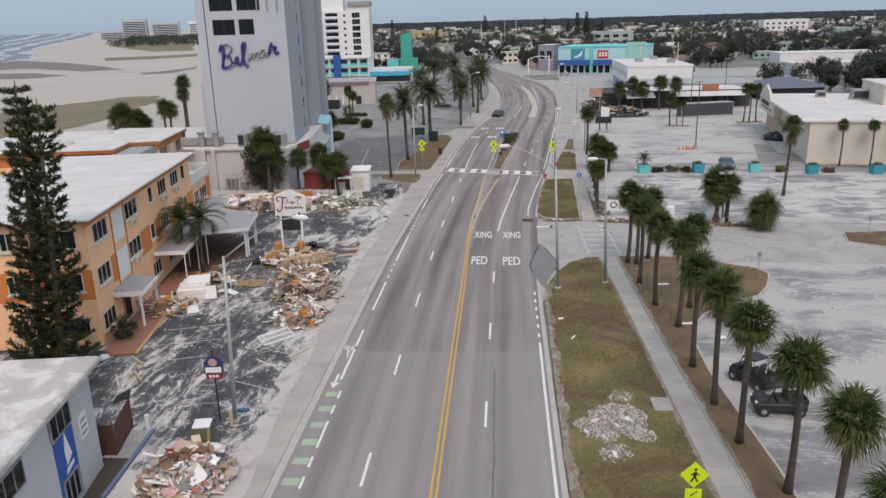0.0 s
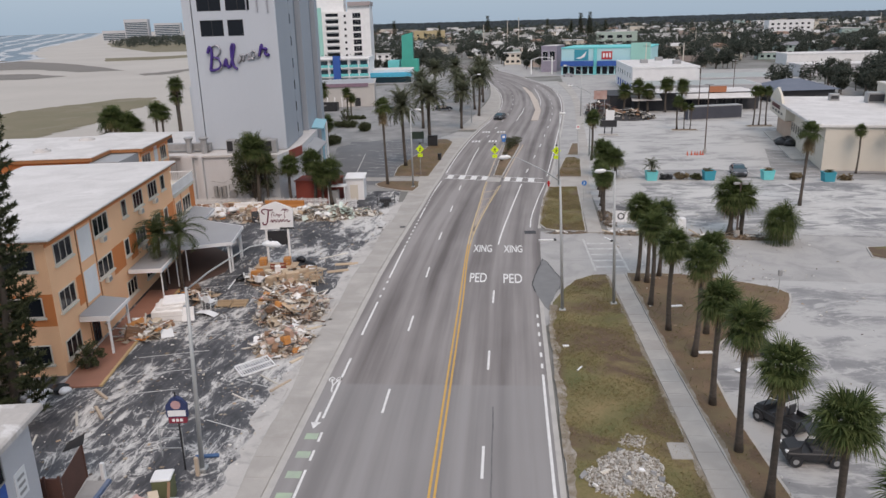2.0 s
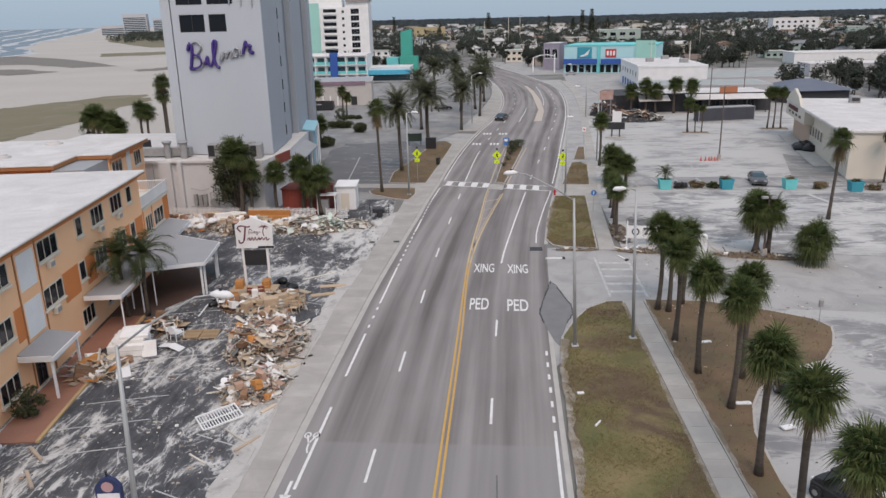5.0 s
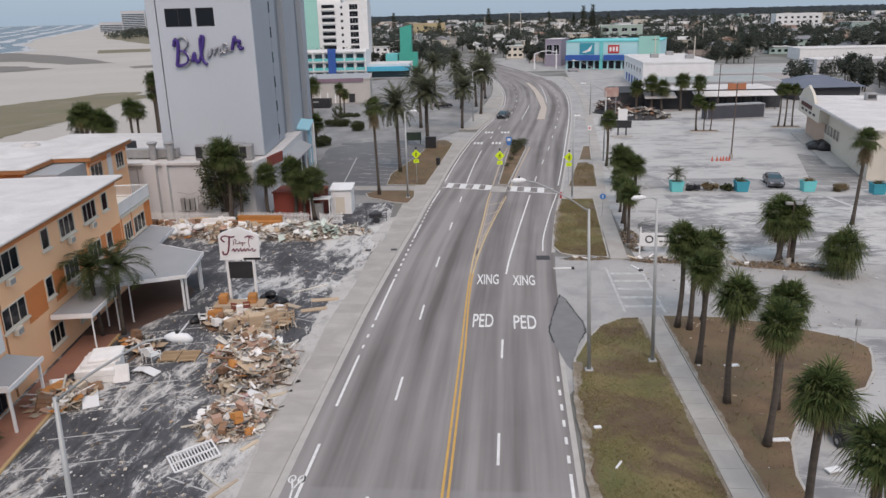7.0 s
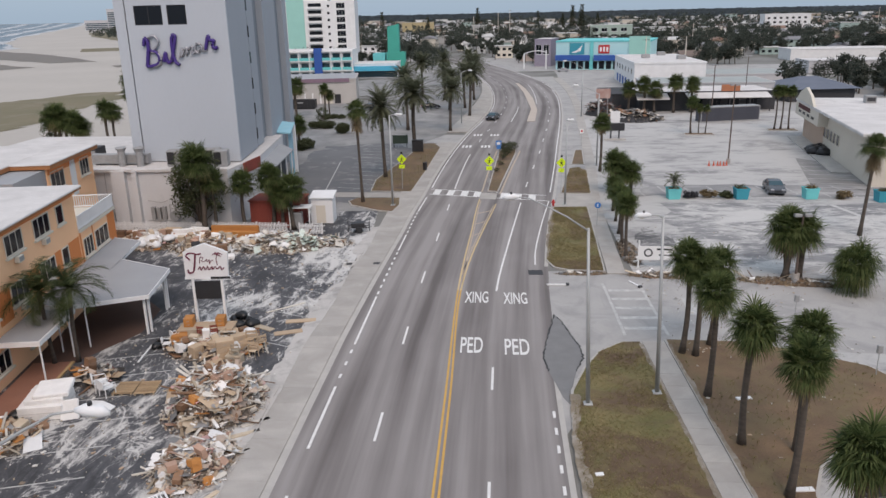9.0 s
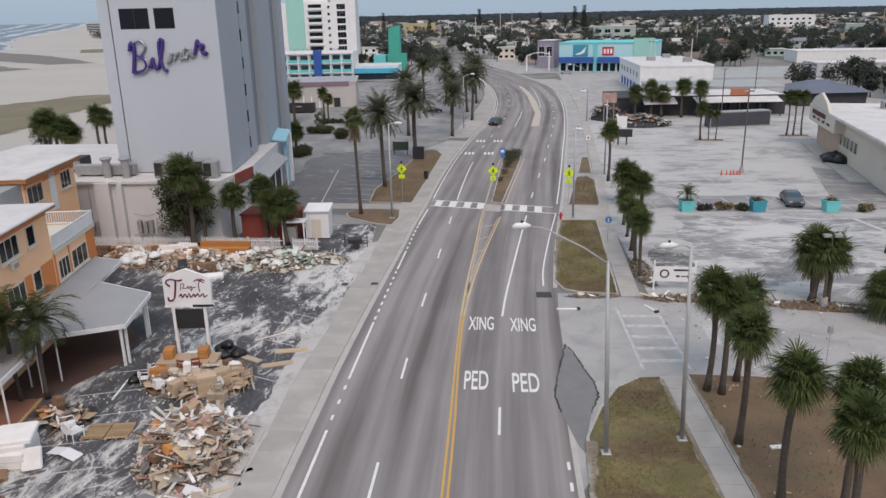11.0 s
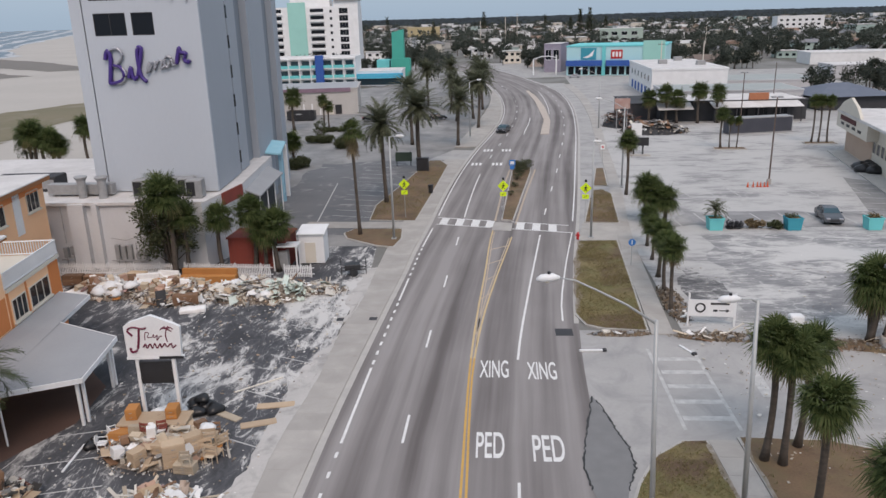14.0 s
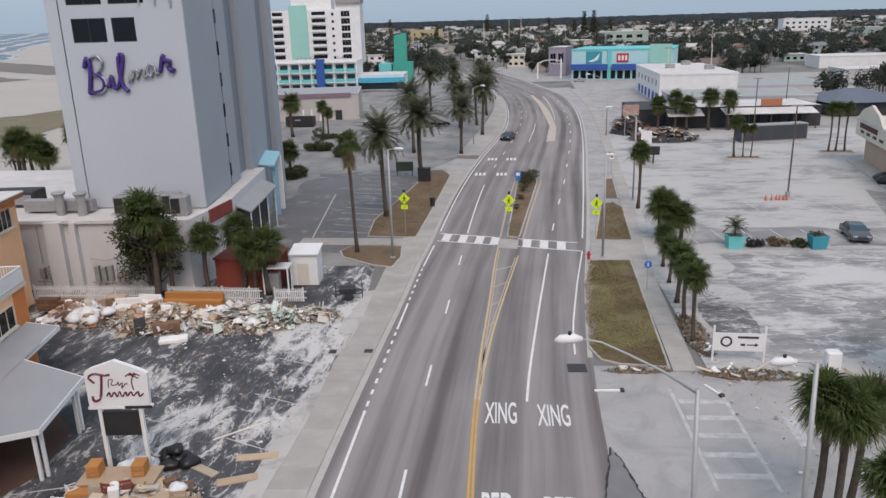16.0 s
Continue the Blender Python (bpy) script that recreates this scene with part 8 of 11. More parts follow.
for k in range(6):
    x = 34.1 + (0.0, 0.7, 1.25, 1.6, 2.1, 2.5)[k]
    c = thing("traffic_cone", "orange and white traffic cone", "cone", pose(x, 129.3 + 0.05 * (k % 3), 0), group="row of cones")
    Shape().box(-0.17, -0.17, 0, 0.17, 0.17, 0.04).ob("base", SIGN_RED, c)
    Shape().tube([(0, 0, 0.04), (0, 0, 0.7)], [0.13, 0.03], 10).ob("cone", surface("cone_orange", (0.65, 0.12, 0.05), bump=0) if "cone_orange" not in MATS else MATS["cone_orange"], c)
for x0, y0, x1, y1, z in ((7.4, 79.2, 9.2, 79.25, 0.05), (14.2, 80.1, 14.9, 78.6, 0.05)):
    L = math.hypot(x1 - x0, y1 - y0)
    o = thing("fallen_post", "pale broken post lying on the ground", "post", pose(x0, y0, z, 0, 0, math.degrees(math.atan2(y1 - y0, x1 - x0))), group="fallen posts")
    Shape().chamfered(0, -0.08, -0.04, L, 0.08, 0.06, 0.02).ob("post", WHITE, o)
    Shape().chamfered(L - 0.25, -0.16, -0.04, L, 0.16, 0.12, 0.03).ob("footing", DARK, o)
UB = thing("utility_cabinet", "white utility cabinet with rounded top", "cabinet", pose(22.3, 81.6, 0))
Shape().chamfered(-0.45, -0.35, 0, 0.45, 0.35, 1.7, 0.08).ob("body", WHITE, UB)
structure(Shape().chamfered(12.25, 38.6, 0, 13.35, 40.2, 0.13, 0.03), "concrete_slab", CONCRETE, "pale concrete cover slab in the verge", "slab")

# dark frame and white notice by the burnt restaurant
LOWSIGN = thing("charred_sign", "charred sign frame on two short posts", "sign", pose(24.5, 153.5, 0, 0, 0, -6))
Shape().chamfered(-1.6, -0.15, 1.6, 1.6, 0.15, 2.9, 0.04).ob("board", BLACK, LOWSIGN)
for x in (-0.7, 0.7):
    Shape().box(x - 0.12, -0.12, 0, x + 0.12, 0.12, 1.6).ob("post", DARK, LOWSIGN)
Shape().box(-1.9, -0.5, 0, 1.9, 0.5, 0.25).ob("base", CURB, LOWSIGN)
NOTICE = thing("notice_board", "white notice board on two thin legs", "sign", pose(26.8, 168.0, 0, 0, 0, -6))
Shape().box(-0.9, -0.04, 1.0, 0.9, 0.04, 3.2).ob("board", WHITE, NOTICE)
for x in (-0.6, 0.6):
    Shape().box(x - 0.05, -0.05, 0, x + 0.05, 0.05, 1.0).ob("leg", STEEL, NOTICE)


# ---- storm debris ----
RAW = surface("raw_timber", (0.50, 0.415, 0.315), (0.36, 0.285, 0.21), scale=1.5, fine=16, random_tint=0.3, local=True)
PALE_BOARD = surface("pale_board", (0.60, 0.56, 0.50), (0.46, 0.42, 0.365), scale=1.0, fine=10, random_tint=0.22, local=True)
BROWN_BOARD = surface("brown_furniture_board", (0.22, 0.125, 0.075), (0.14, 0.08, 0.05), scale=1.2, fine=12, random_tint=0.35, local=True)
ORANGE_WOOD = surface("orange_varnished_wood", (0.52, 0.23, 0.07), (0.42, 0.17, 0.05), scale=1.0, fine=10, random_tint=0.15, local=True)
CARD = surface("cream_cabinet_board", (0.50, 0.375, 0.26), (0.40, 0.29, 0.195), scale=1.0, fine=9, random_tint=0.15, local=True)
GREY_BIT = surface("grey_scrap", (0.26, 0.26, 0.26), (0.17, 0.17, 0.17), scale=1.2, fine=10, random_tint=0.4, local=True)
FABRIC = surface("dirty_white_fabric", (0.80, 0.785, 0.77), (0.64, 0.62, 0.60), scale=1.5, fine=8, random_tint=0.12, bump=0.3, local=True)
PINKBOARD = surface("pink_brown_board", (0.42, 0.27, 0.20), (0.33, 0.20, 0.15), scale=1.2, fine=10, random_tint=0.2, local=True)
MINT = surface("mint_board", (0.62, 0.70, 0.64), (0.48, 0.53, 0.49), scale=1.2, fine=10, random_tint=0.15, local=True)
REDCHAIR = surface("dark_red_wood", (0.24, 0.06, 0.04), (0.16, 0.04, 0.03), scale=1.2, fine=9, local=True)
BAG = surface("black_plastic_bag", (0.012, 0.012, 0.013), (0.02, 0.02, 0.022), rough=0.35, bump=0.5, fine=8)
WBAG = surface("white_plastic_sheet", (0.76, 0.76, 0.76), (0.6, 0.6, 0.6), rough=0.4, bump=0.5, fine=5)
BLUEPLASTIC = surface("blue_plastic", (0.05, 0.12, 0.25), rough=0.4)
RUBBLE = islands("mixed_rubble", [(0.40, 0.34, 0.27), (0.24, 0.19, 0.145), (0.50, 0.45, 0.38), (0.13, 0.10, 0.085), (0.42, 0.31, 0.22), (0.62, 0.59, 0.55), (0.30, 0.28, 0.26), (0.68, 0.66, 0.63)])
SOIL_BITS = islands("torn_soil", [(0.18, 0.148, 0.118), (0.13, 0.102, 0.078), (0.25, 0.212, 0.175), (0.085, 0.068, 0.055), (0.31, 0.275, 0.235), (0.16, 0.130, 0.102)])
CRUMB = surface("crumbled_concrete_dust", (0.40, 0.375, 0.34), (0.24, 0.205, 0.165), scale=2.2, fine=9, bump=0.6, amount=1.0, third=(0.11, 0.085, 0.06), third_at=0.60, third_scale=1.6, third_soft=0.08)
CHUNK = islands("broken_concrete", [(0.46, 0.44, 0.41), (0.34, 0.32, 0.29), (0.52, 0.50, 0.47), (0.22, 0.19, 0.155), (0.42, 0.40, 0.37)])
CHAR = islands("charred_rubble", [(0.06, 0.055, 0.05), (0.11, 0.10, 0.09), (0.20, 0.18, 0.16), (0.30, 0.27, 0.23), (0.04, 0.04, 0.04)])
# heap core: the shade in gaps between pieces is put into its dark browns
FILL = surface("heap_gap_shade", (0.19, 0.15, 0.12), (0.10, 0.08, 0.065), scale=2.0, fine=14, bump=0.5, amount=1.0, third=(0.34, 0.29, 0.24), third_at=0.56, third_scale=3.0, third_soft=0.1)


def unit_mesh(name, mat, taper=0.0, warp=0.0, seed=0):
    rng = random.Random(seed)
    sh = Shape().box(-0.5, -0.5, -0.5, 0.5, 0.5, 0.5)
    sh.v = [(x + rng.uniform(-warp, warp), y + rng.uniform(-warp, warp) * 2, z) for x, y, z in sh.v]
    return sh.mesh(name, mat)


def rag_mesh(name, mat, seed):
    """A crumpled sheet, one unit wide."""
    rng, n = random.Random(seed), 5
    vs = [(i / (n - 1) - 0.5 + rng.uniform(-0.09, 0.09), j / (n - 1) - 0.5 + rng.uniform(-0.09, 0.09), rng.uniform(-0.5, 0.5)) for j in range(n) for i in range(n)]
    fs = [(j * n + i, j * n + i + 1, (j + 1) * n + i + 1, (j + 1) * n + i) for j in range(n - 1) for i in range(n - 1)]
    return Shape().add(vs, fs).mesh(name, mat)


TAN_CLOTH = surface("tan_wet_cloth", (0.45, 0.36, 0.295), (0.32, 0.255, 0.21), scale=1.5, fine=9, random_tint=0.35, bump=0.3, local=True)
GREY_CLOTH = surface("grey_wet_cloth", (0.42, 0.395, 0.37), (0.28, 0.26, 0.245), scale=1.5, fine=9, random_tint=0.35, bump=0.3, local=True)
BURNT = surface("burnt_timber", (0.05, 0.045, 0.042), (0.09, 0.08, 0.07), scale=1.5, fine=9, random_tint=0.4, local=True)
RUSTY = surface("rusty_frame", (0.20, 0.075, 0.055), (0.12, 0.05, 0.04), scale=1.5, fine=9, random_tint=0.3, local=True)
PINK_CLOTH = surface("pink_cloth", (0.55, 0.36, 0.34), (0.45, 0.28, 0.27), scale=1.5, fine=9, random_tint=0.25, bump=0.3, local=True)
BLUE_CLOTH = surface("blue_grey_cloth", (0.25, 0.29, 0.35), (0.17, 0.20, 0.25), scale=1.5, fine=9, random_tint=0.3, bump=0.3, local=True)
RED_BOARD = surface("coral_red_board", (0.44, 0.19, 0.13), (0.34, 0.14, 0.10), scale=1.5, fine=9, random_tint=0.2, local=True)
PIECES = {
    "mintrag": [rag_mesh("cloth", m, 120 + i) for i, m in enumerate((MINT, MINT, PALE_BOARD))],
    "cloth": [rag_mesh("cloth", m, 90 + i) for i, m in enumerate((PINK_CLOTH, BLUE_CLOTH, FABRIC, FABRIC, GREY_CLOTH, GREY_CLOTH, PINK_CLOTH, TAN_CLOTH, FABRIC, TAN_CLOTH, RED_BOARD, GREY_CLOTH))],
    "sheet": [rag_mesh("plastic_sheet", m, 150 + i) for i, m in enumerate((WBAG, FABRIC, WBAG))],
    "rag": [rag_mesh("cloth", m, 60 + i) for i, m in enumerate((TAN_CLOTH, GREY_CLOTH, PALE_BOARD, TAN_CLOTH, PINK_CLOTH, FABRIC, TAN_CLOTH, BROWN_BOARD))],
    "char": [unit_mesh("board", m, 0, 0.1, 70 + i) for i, m in enumerate((BURNT, BURNT, GREY_BIT, BROWN_BOARD, PALE_BOARD))],
    "frame": [unit_mesh("plank", m, 0, 0.05, 80 + i) for i, m in enumerate((RUSTY, BURNT, RUSTY, BROWN_BOARD))],
    "plank": [unit_mesh("plank", m, 0, 0.03, i) for i, m in enumerate((RAW, PALE_BOARD, RAW, BROWN_BOARD, PALE_BOARD, FABRIC))],
    "board": [unit_mesh("board", m, 0, 0.12, 10 + i) for i, m in enumerate((PALE_BOARD, RAW, CARD, FABRIC, PINKBOARD, GREY_BIT))],
    "mint": [unit_mesh("board", m, 0, 0.12, 20 + i) for i, m in enumerate((MINT, PALE_BOARD, PALE_BOARD, GREY_BIT))],
    "carton": [unit_mesh("carton", m, 0, 0.02, 30 + i) for i, m in enumerate((CARD, RAW, BROWN_BOARD, RAW, FABRIC))],
    "pinkbox": [unit_mesh("carton", m, 0, 0.06, 130 + i) for i, m in enumerate((PINKBOARD, PINKBOARD, BROWN_BOARD, ORANGE_WOOD))],
    "scrap": [unit_mesh("scrap", m, 0, 0.15, 40 + i) for i, m in enumerate((GREY_BIT, PALE_BOARD, FABRIC, GREY_BIT))],
    "warm": [unit_mesh("board", m, 0, 0.1, 50 + i) for i, m in enumerate((ORANGE_WOOD, RAW, CARD, BROWN_BOARD))],
}


def mound(x, y, rx, ry, h):
    d = (x / rx) ** 2 + (y / ry) ** 2
    return h * max(0.0, 1 - d) ** 0.75


def debris_pile(name, label, cx, cy, rx, ry, h, counts, seed, rubble=500, rmat=None, yaw=0, size=1.0, fine=1.0):
    """A heap: singled-out boards, planks and boxes over fine rubble that fills the mound."""
    rng = random.Random(seed)
    e = thing(name, label, "debris pile", pose(cx, cy, 0, 0, 0, yaw), group="storm debris piles")
    for kind, n in counts.items():
        for k in range(n):
            a, q = rng.uniform(0, 6.283), rng.random() ** 0.62
            x, y = rx * q * math.cos(a), ry * q * math.sin(a)
            z = mound(x, y, rx, ry, h)
            o = new({"mint": "board", "warm": "board", "rag": "cloth", "mintrag": "cloth", "char": "board", "frame": "plank", "sheet": "plastic_sheet", "pinkbox": "carton"}.get(kind, kind), rng.choice(PIECES[kind]))
            o.parent = e
            if kind in ("plank", "frame"):
                s = (rng.uniform(0.9, 2.9) * size, rng.uniform(0.06, 0.17), rng.uniform(0.03, 0.08))
                t = rng.gauss(0, 16)
            elif kind in ("rag", "cloth", "mintrag"):
                s = (rng.uniform(0.4, 1.2), rng.uniform(0.3, 0.9), rng.uniform(0.1, 0.35))
                t = rng.gauss(0, 18)
            elif kind == "sheet":
                s = (rng.uniform(0.7, 1.6), rng.uniform(0.5, 1.0), rng.uniform(0.4, 0.9))
                t = rng.gauss(0, 22)
            elif kind in ("carton", "pinkbox"):
                s = (rng.uniform(0.35, 0.75), rng.uniform(0.3, 0.55), rng.uniform(0.3, 0.6))
                t = rng.gauss(0, 10)
            elif kind == "scrap":
                s = (rng.uniform(0.2, 0.6), rng.uniform(0.12, 0.4), rng.uniform(0.05, 0.22))
                t = rng.gauss(0, 25)
            else:
                s = (rng.uniform(0.4, 1.5) * size, rng.uniform(0.22, 0.8) * size, rng.uniform(0.02, 0.06))
                t = rng.gauss(0, 20)
            drop = 0.5 * s[2] if kind in ("carton", "pinkbox") else 0.06
            o.matrix_basis = pose(x, y, max(0.05 + s[2] / 2, z - 0.1 + drop + rng.uniform(0, 0.12)), t, rng.gauss(0, 14) * (1 if kind != "carton" else 0.6), rng.uniform(0, 360)) @ Matrix.Diagonal((*s, 1))
    if rubble:
        sh = Shape()
        for k in range(rubble):
            a, q = rng.uniform(0, 6.283), rng.random() ** 0.5 * 1.12
            x, y = rx * q * math.cos(a), ry * q * math.sin(a)
            z = mound(x, y, rx, ry, h) * rng.uniform(0.8, 1.0)
            s = rng.uniform(0.035, 0.19) * (1 if q < 0.95 else 0.5) * fine
            m = pose(x, y, max(s * 0.2, z), rng.uniform(0, 90), rng.uniform(0, 90), rng.uniform(0, 360))
            sh.box(-s, -s * rng.uniform(0.25, 0.8), -s * rng.uniform(0.1, 0.5), s, s * rng.uniform(0.25, 0.8), s * rng.uniform(0.1, 0.5), m)
        tagged(sh.ob("rubble", rmat or RUBBLE, e), kind="stuff")
        core = Shape()
        n = 18
        ring = lambda f, zz: [(rx * f * math.cos(6.2832 * k / n), ry * f * math.sin(6.2832 * k / n), zz) for k in range(n)]
        vs = ring(0.97, 0.01) + ring(0.75, mound(rx * 0.75, 0, rx, ry, h) * 0.75) + ring(0.4, mound(rx * 0.4, 0, rx, ry, h) * 0.85) + [(0, 0, h * 0.9)]
        fs = [(r_ * n + k, r_ * n + (k + 1) % n, (r_ + 1) * n + (k + 1) % n, (r_ + 1) * n + k) for r_ in range(2) for k in range(n)] + [(2 * n + k, 2 * n + (k + 1) % n, 3 * n) for k in range(n)]
        tagged(core.add(vs, fs).ob("fill", FILL if rmat is None else (DARK if rmat is CHAR else CRUMB if rmat is CHUNK else MULCH), e), kind="stuff")
    return e


debris_pile("debris_heap", "tall heap of splintered timber, boards and wreckage on the lot", -13.1, 58.9, 2.7, 3.2, 2.1, {"rag": 90, "plank": 90, "board": 60, "warm": 3, "pinkbox": 10, "scrap": 50}, 101, 1500, None, 0, 1.0)
debris_pile("debris_heap", "low heap of broken boards and sheeting on the lot", -12.1, 52.9, 1.95, 2.4, 0.8, {"rag": 34, "plank": 34, "board": 36, "pinkbox": 5, "scrap": 28}, 102, 800, None, 0, 1.05)
debris_pile("debris_heap", "heap of furniture and boards beneath the motel sign", -16.0, 66.8, 3.2, 2.4, 1.0, {"board": 26, "carton": 14, "warm": 18, "scrap": 30}, 103, 500)
debris_pile("debris_heap", "row of brown furniture and white plastic bags by the fence", -31.0, 90.6, 3.6, 2.0, 1.1, {"carton": 12, "warm": 5, "scrap": 36, "board": 20, "rag": 30, "sheet": 22, "pinkbox": 10}, 104, 500)
debris_pile("debris_heap", "heap of brown boards and cabinets before the fence", -25.0, 89.6, 3.4, 2.3, 1.3, {"board": 34, "carton": 12, "plank": 26, "warm": 8, "scrap": 30, "rag": 30, "sheet": 12, "pinkbox": 12}, 105, 700)
debris_pile("debris_heap", "heap of mint and cream wallboard before the fence", -18.4, 90.0, 4.4, 2.3, 1.2, {"mint": 60, "board": 46, "plank": 38, "scrap": 44, "sheet": 8}, 106, 1100)
debris_pile("debris_heap", "crumpled heap of pale mint plastic sheeting", -15.6, 89.4, 1.7, 1.2, 1.5, {"mintrag": 46}, 121, 60)
debris_pile("debris_heap", "thin scatter of boards at the end of the debris row", -13.2, 91.2, 2.4, 1.3, 0.45, {"mint": 20, "plank": 22, "scrap": 20}, 107, 200)
debris_pile("debris_heap", "heap of red-brown furniture boards and bags by the motel walk", -23.3, 54.7, 1.7, 1.8, 0.75, {"warm": 14, "board": 14, "plank": 12, "scrap": 12, "rag": 22}, 108, 200)
debris_pile("debris_heap", "heap of dark household wreckage near the canopy", -22.0, 62.0, 1.6, 1.2, 0.7, {"char": 16, "warm": 8, "frame": 6, "carton": 2, "scrap": 5, "rag": 8}, 109, 200, CHAR)
debris_pile("debris_heap", "colourful heap of household debris at the near kerb", -12.3, 31.2, 2.1, 2.6, 1.25, {"cloth": 90, "board": 18, "plank": 14, "scrap": 26, "carton": 5, "rag": 26}, 110, 700)
debris_pile("rubble_heap", "low spread heap of broken pale concrete on the verge", 10.0, 37.7, 1.75, 1.7, 0.36, {"scrap": 9}, 111, 1500, CHUNK, 12, 1.0, 0.75)
debris_pile("rubble_heap", "crumbled pale concrete spread beside the kerb", 8.75, 36.5, 1.05, 1.5, 0.22, {"scrap": 3}, 122, 700, CHUNK, 30, 1.0, 0.7)
debris_pile("rubble_heap", "thin tongue of broken pale concrete on the verge", 10.9, 36.0, 1.1, 0.75, 0.22, {"scrap": 3}, 123, 500, CHUNK, -35, 1.0, 0.7)
debris_pile("rubble_heap", "thin trail of broken pale concrete on the verge", 9.3, 34.2, 1.2, 1.0, 0.14, {"scrap": 2}, 117, 420, CHUNK, 40, 1.0, 0.6)
debris_pile("rubble_heap", "small trail of pale concrete crumbs on the verge", 10.6, 40.2, 0.9, 1.0, 0.14, {}, 118, 260, CHUNK, 0, 1.0, 0.6)
debris_pile("burnt_debris", "long heap of charred wreckage before the burnt restaurant", 32.0, 179.0, 6.2, 4.5, 2.0, {"char": 70, "scrap": 40, "rag": 30}, 112, 900, CHAR, 0, 1.5)
debris_pile("burnt_debris", "tangle of collapsed rusty frames and roof sheets", 27.0, 189.0, 3.4, 5.0, 2.6, {"frame": 60, "char": 30, "scrap": 20}, 113, 300, CHAR, 0, 1.6)
debris_pile("rubble_strip", "low bank of sand and broken kerb stones at the street corner", 10.6, 82.1, 2.2, 0.5, 0.1, {"scrap": 5}, 119, 260, SOIL_BITS, 2, 1.0, 0.6)
debris_pile("debris_strip", "strip of soil, roots and rubble beside the side street", 17.5, 81.6, 3.4, 0.8, 0.2, {"scrap": 14, "plank": 8}, 114, 520, SOIL_BITS, -4, 1.0, 0.7)
debris_pile("debris_strip", "strip of brown soil and roots round the car park palms", 28.0, 80.0, 5.2, 1.1, 0.16, {"scrap": 8, "plank": 10}, 115, 700, SOIL_BITS, -8, 1.0, 0.6)
debris_pile("debris_strip", "low heap of soil and torn roots under the pavement palms", 15.6, 88.0, 0.9, 4.0, 0.3, {"scrap": 12}, 116, 300, SOIL_BITS)


# furniture put out on the lot
def cabinet(m, w, d, h, mat, label, name="dresser", drawers=3, group="furniture put out on the lot"):
    e = thing(name, label, "cabinet", m, group)
    Shape().chamfered(-w / 2, -d / 2, 0, w / 2, d / 2, h, 0.02).ob("body", mat, e)
    for k in range(drawers):
        z0, z1 = 0.06 + (h - 0.1) * k / drawers, 0.03 + (h - 0.1) * (k + 1) / drawers
        dr = Shape().chamfered(-w / 2 + 0.04, -d / 2 - 0.02, z0, w / 2 - 0.04, -d / 2 + 0.01, z1, 0.008).ob("drawer", mat, e)
        Shape().tube([(-0.1, -d / 2 - 0.04, (z0 + z1) / 2), (0.1, -d / 2 - 0.04, (z0 + z1) / 2)], 0.012, 6).ob("handle", ALU, dr)
    return e


def chair(m, mat, label, plastic=False, group="chairs put out on the lot"):
    e = thing("chair", label, "chair", m, group)
    Shape().chamfered(-0.25, -0.25, 0.42, 0.25, 0.25, 0.47, 0.02).ob("seat", mat, e)
    b = Shape()
    if plastic:
        b.add([(0.27 * math.cos(a), 0.24 + 0.05 * abs(math.sin(a)), 0.66 + 0.24 * math.sin(a)) for a in [6.2832 * k / 14 for k in range(14)]] + [(0.27 * math.cos(a), 0.28 + 0.05 * abs(math.sin(a)), 0.66 + 0.24 * math.sin(a)) for a in [6.2832 * k / 14 for k in range(14)]], [tuple(range(14)), tuple(range(27, 13, -1))] + [(k, (k + 1) % 14, 14 + (k + 1) % 14, 14 + k) for k in range(14)])
        b.ob("backrest", mat, e)
        for sx in (-0.27, 0.27):
            Shape().tube([(sx, 0.25, 0.66), (sx, -0.2, 0.64), (sx, -0.22, 0.44)], 0.025, 6).ob("armrest", mat, e)
    else:
        b.box(-0.24, 0.21, 0.78, 0.24, 0.25, 0.92).box(-0.24, 0.21, 0.58, 0.24, 0.25, 0.66).box(-0.25, 0.21, 0.45, -0.21, 0.26, 0.95).box(0.21, 0.21, 0.45, 0.25, 0.26, 0.95).ob("backrest", mat, e)
    for sx in (-0.22, 0.22):
        for sy in (-0.22, 0.22):
            Shape().tube([(sx, sy, 0), (sx * 0.95, sy * 0.95, 0.43)], [0.018, 0.024], 6).ob("leg", mat, e)
    return e


def mattress(m, w, l, h, label, mat=None, name="mattress"):
    e = thing(name, label, "mattress", m, "mattresses stacked by the motel")
    Shape().chamfered(-w / 2, -l / 2, 0, w / 2, l / 2, h, 0.06).ob("body", mat or FABRIC, e)
    Shape().box(-w / 2 - 0.012, -l / 2 - 0.012, h * 0.46, w / 2 + 0.012, l / 2 + 0.012, h * 0.54).ob("piping", FABRIC, e)
    return e


# under the motel sign
DESK = thing("long_table", "long cream table with pale laminate top", "table", pose(-16.9, 68.0, 0.35, 0, 0, 4), group="furniture put out on the lot")
Shape().chamfered(-1.9, -0.75, 0.62, 1.9, 0.75, 0.72, 0.02).ob("top", CARD, DESK)
Shape().box(-1.8, -0.7, 0, 1.8, -0.62, 0.62).ob("front_panel", ORANGE_WOOD, DESK)
for x in (-1.75, 1.75):
    Shape().box(x - 0.05, -0.65, -0.35, x + 0.05, 0.65, 0.62).ob("side_panel", CARD, DESK)
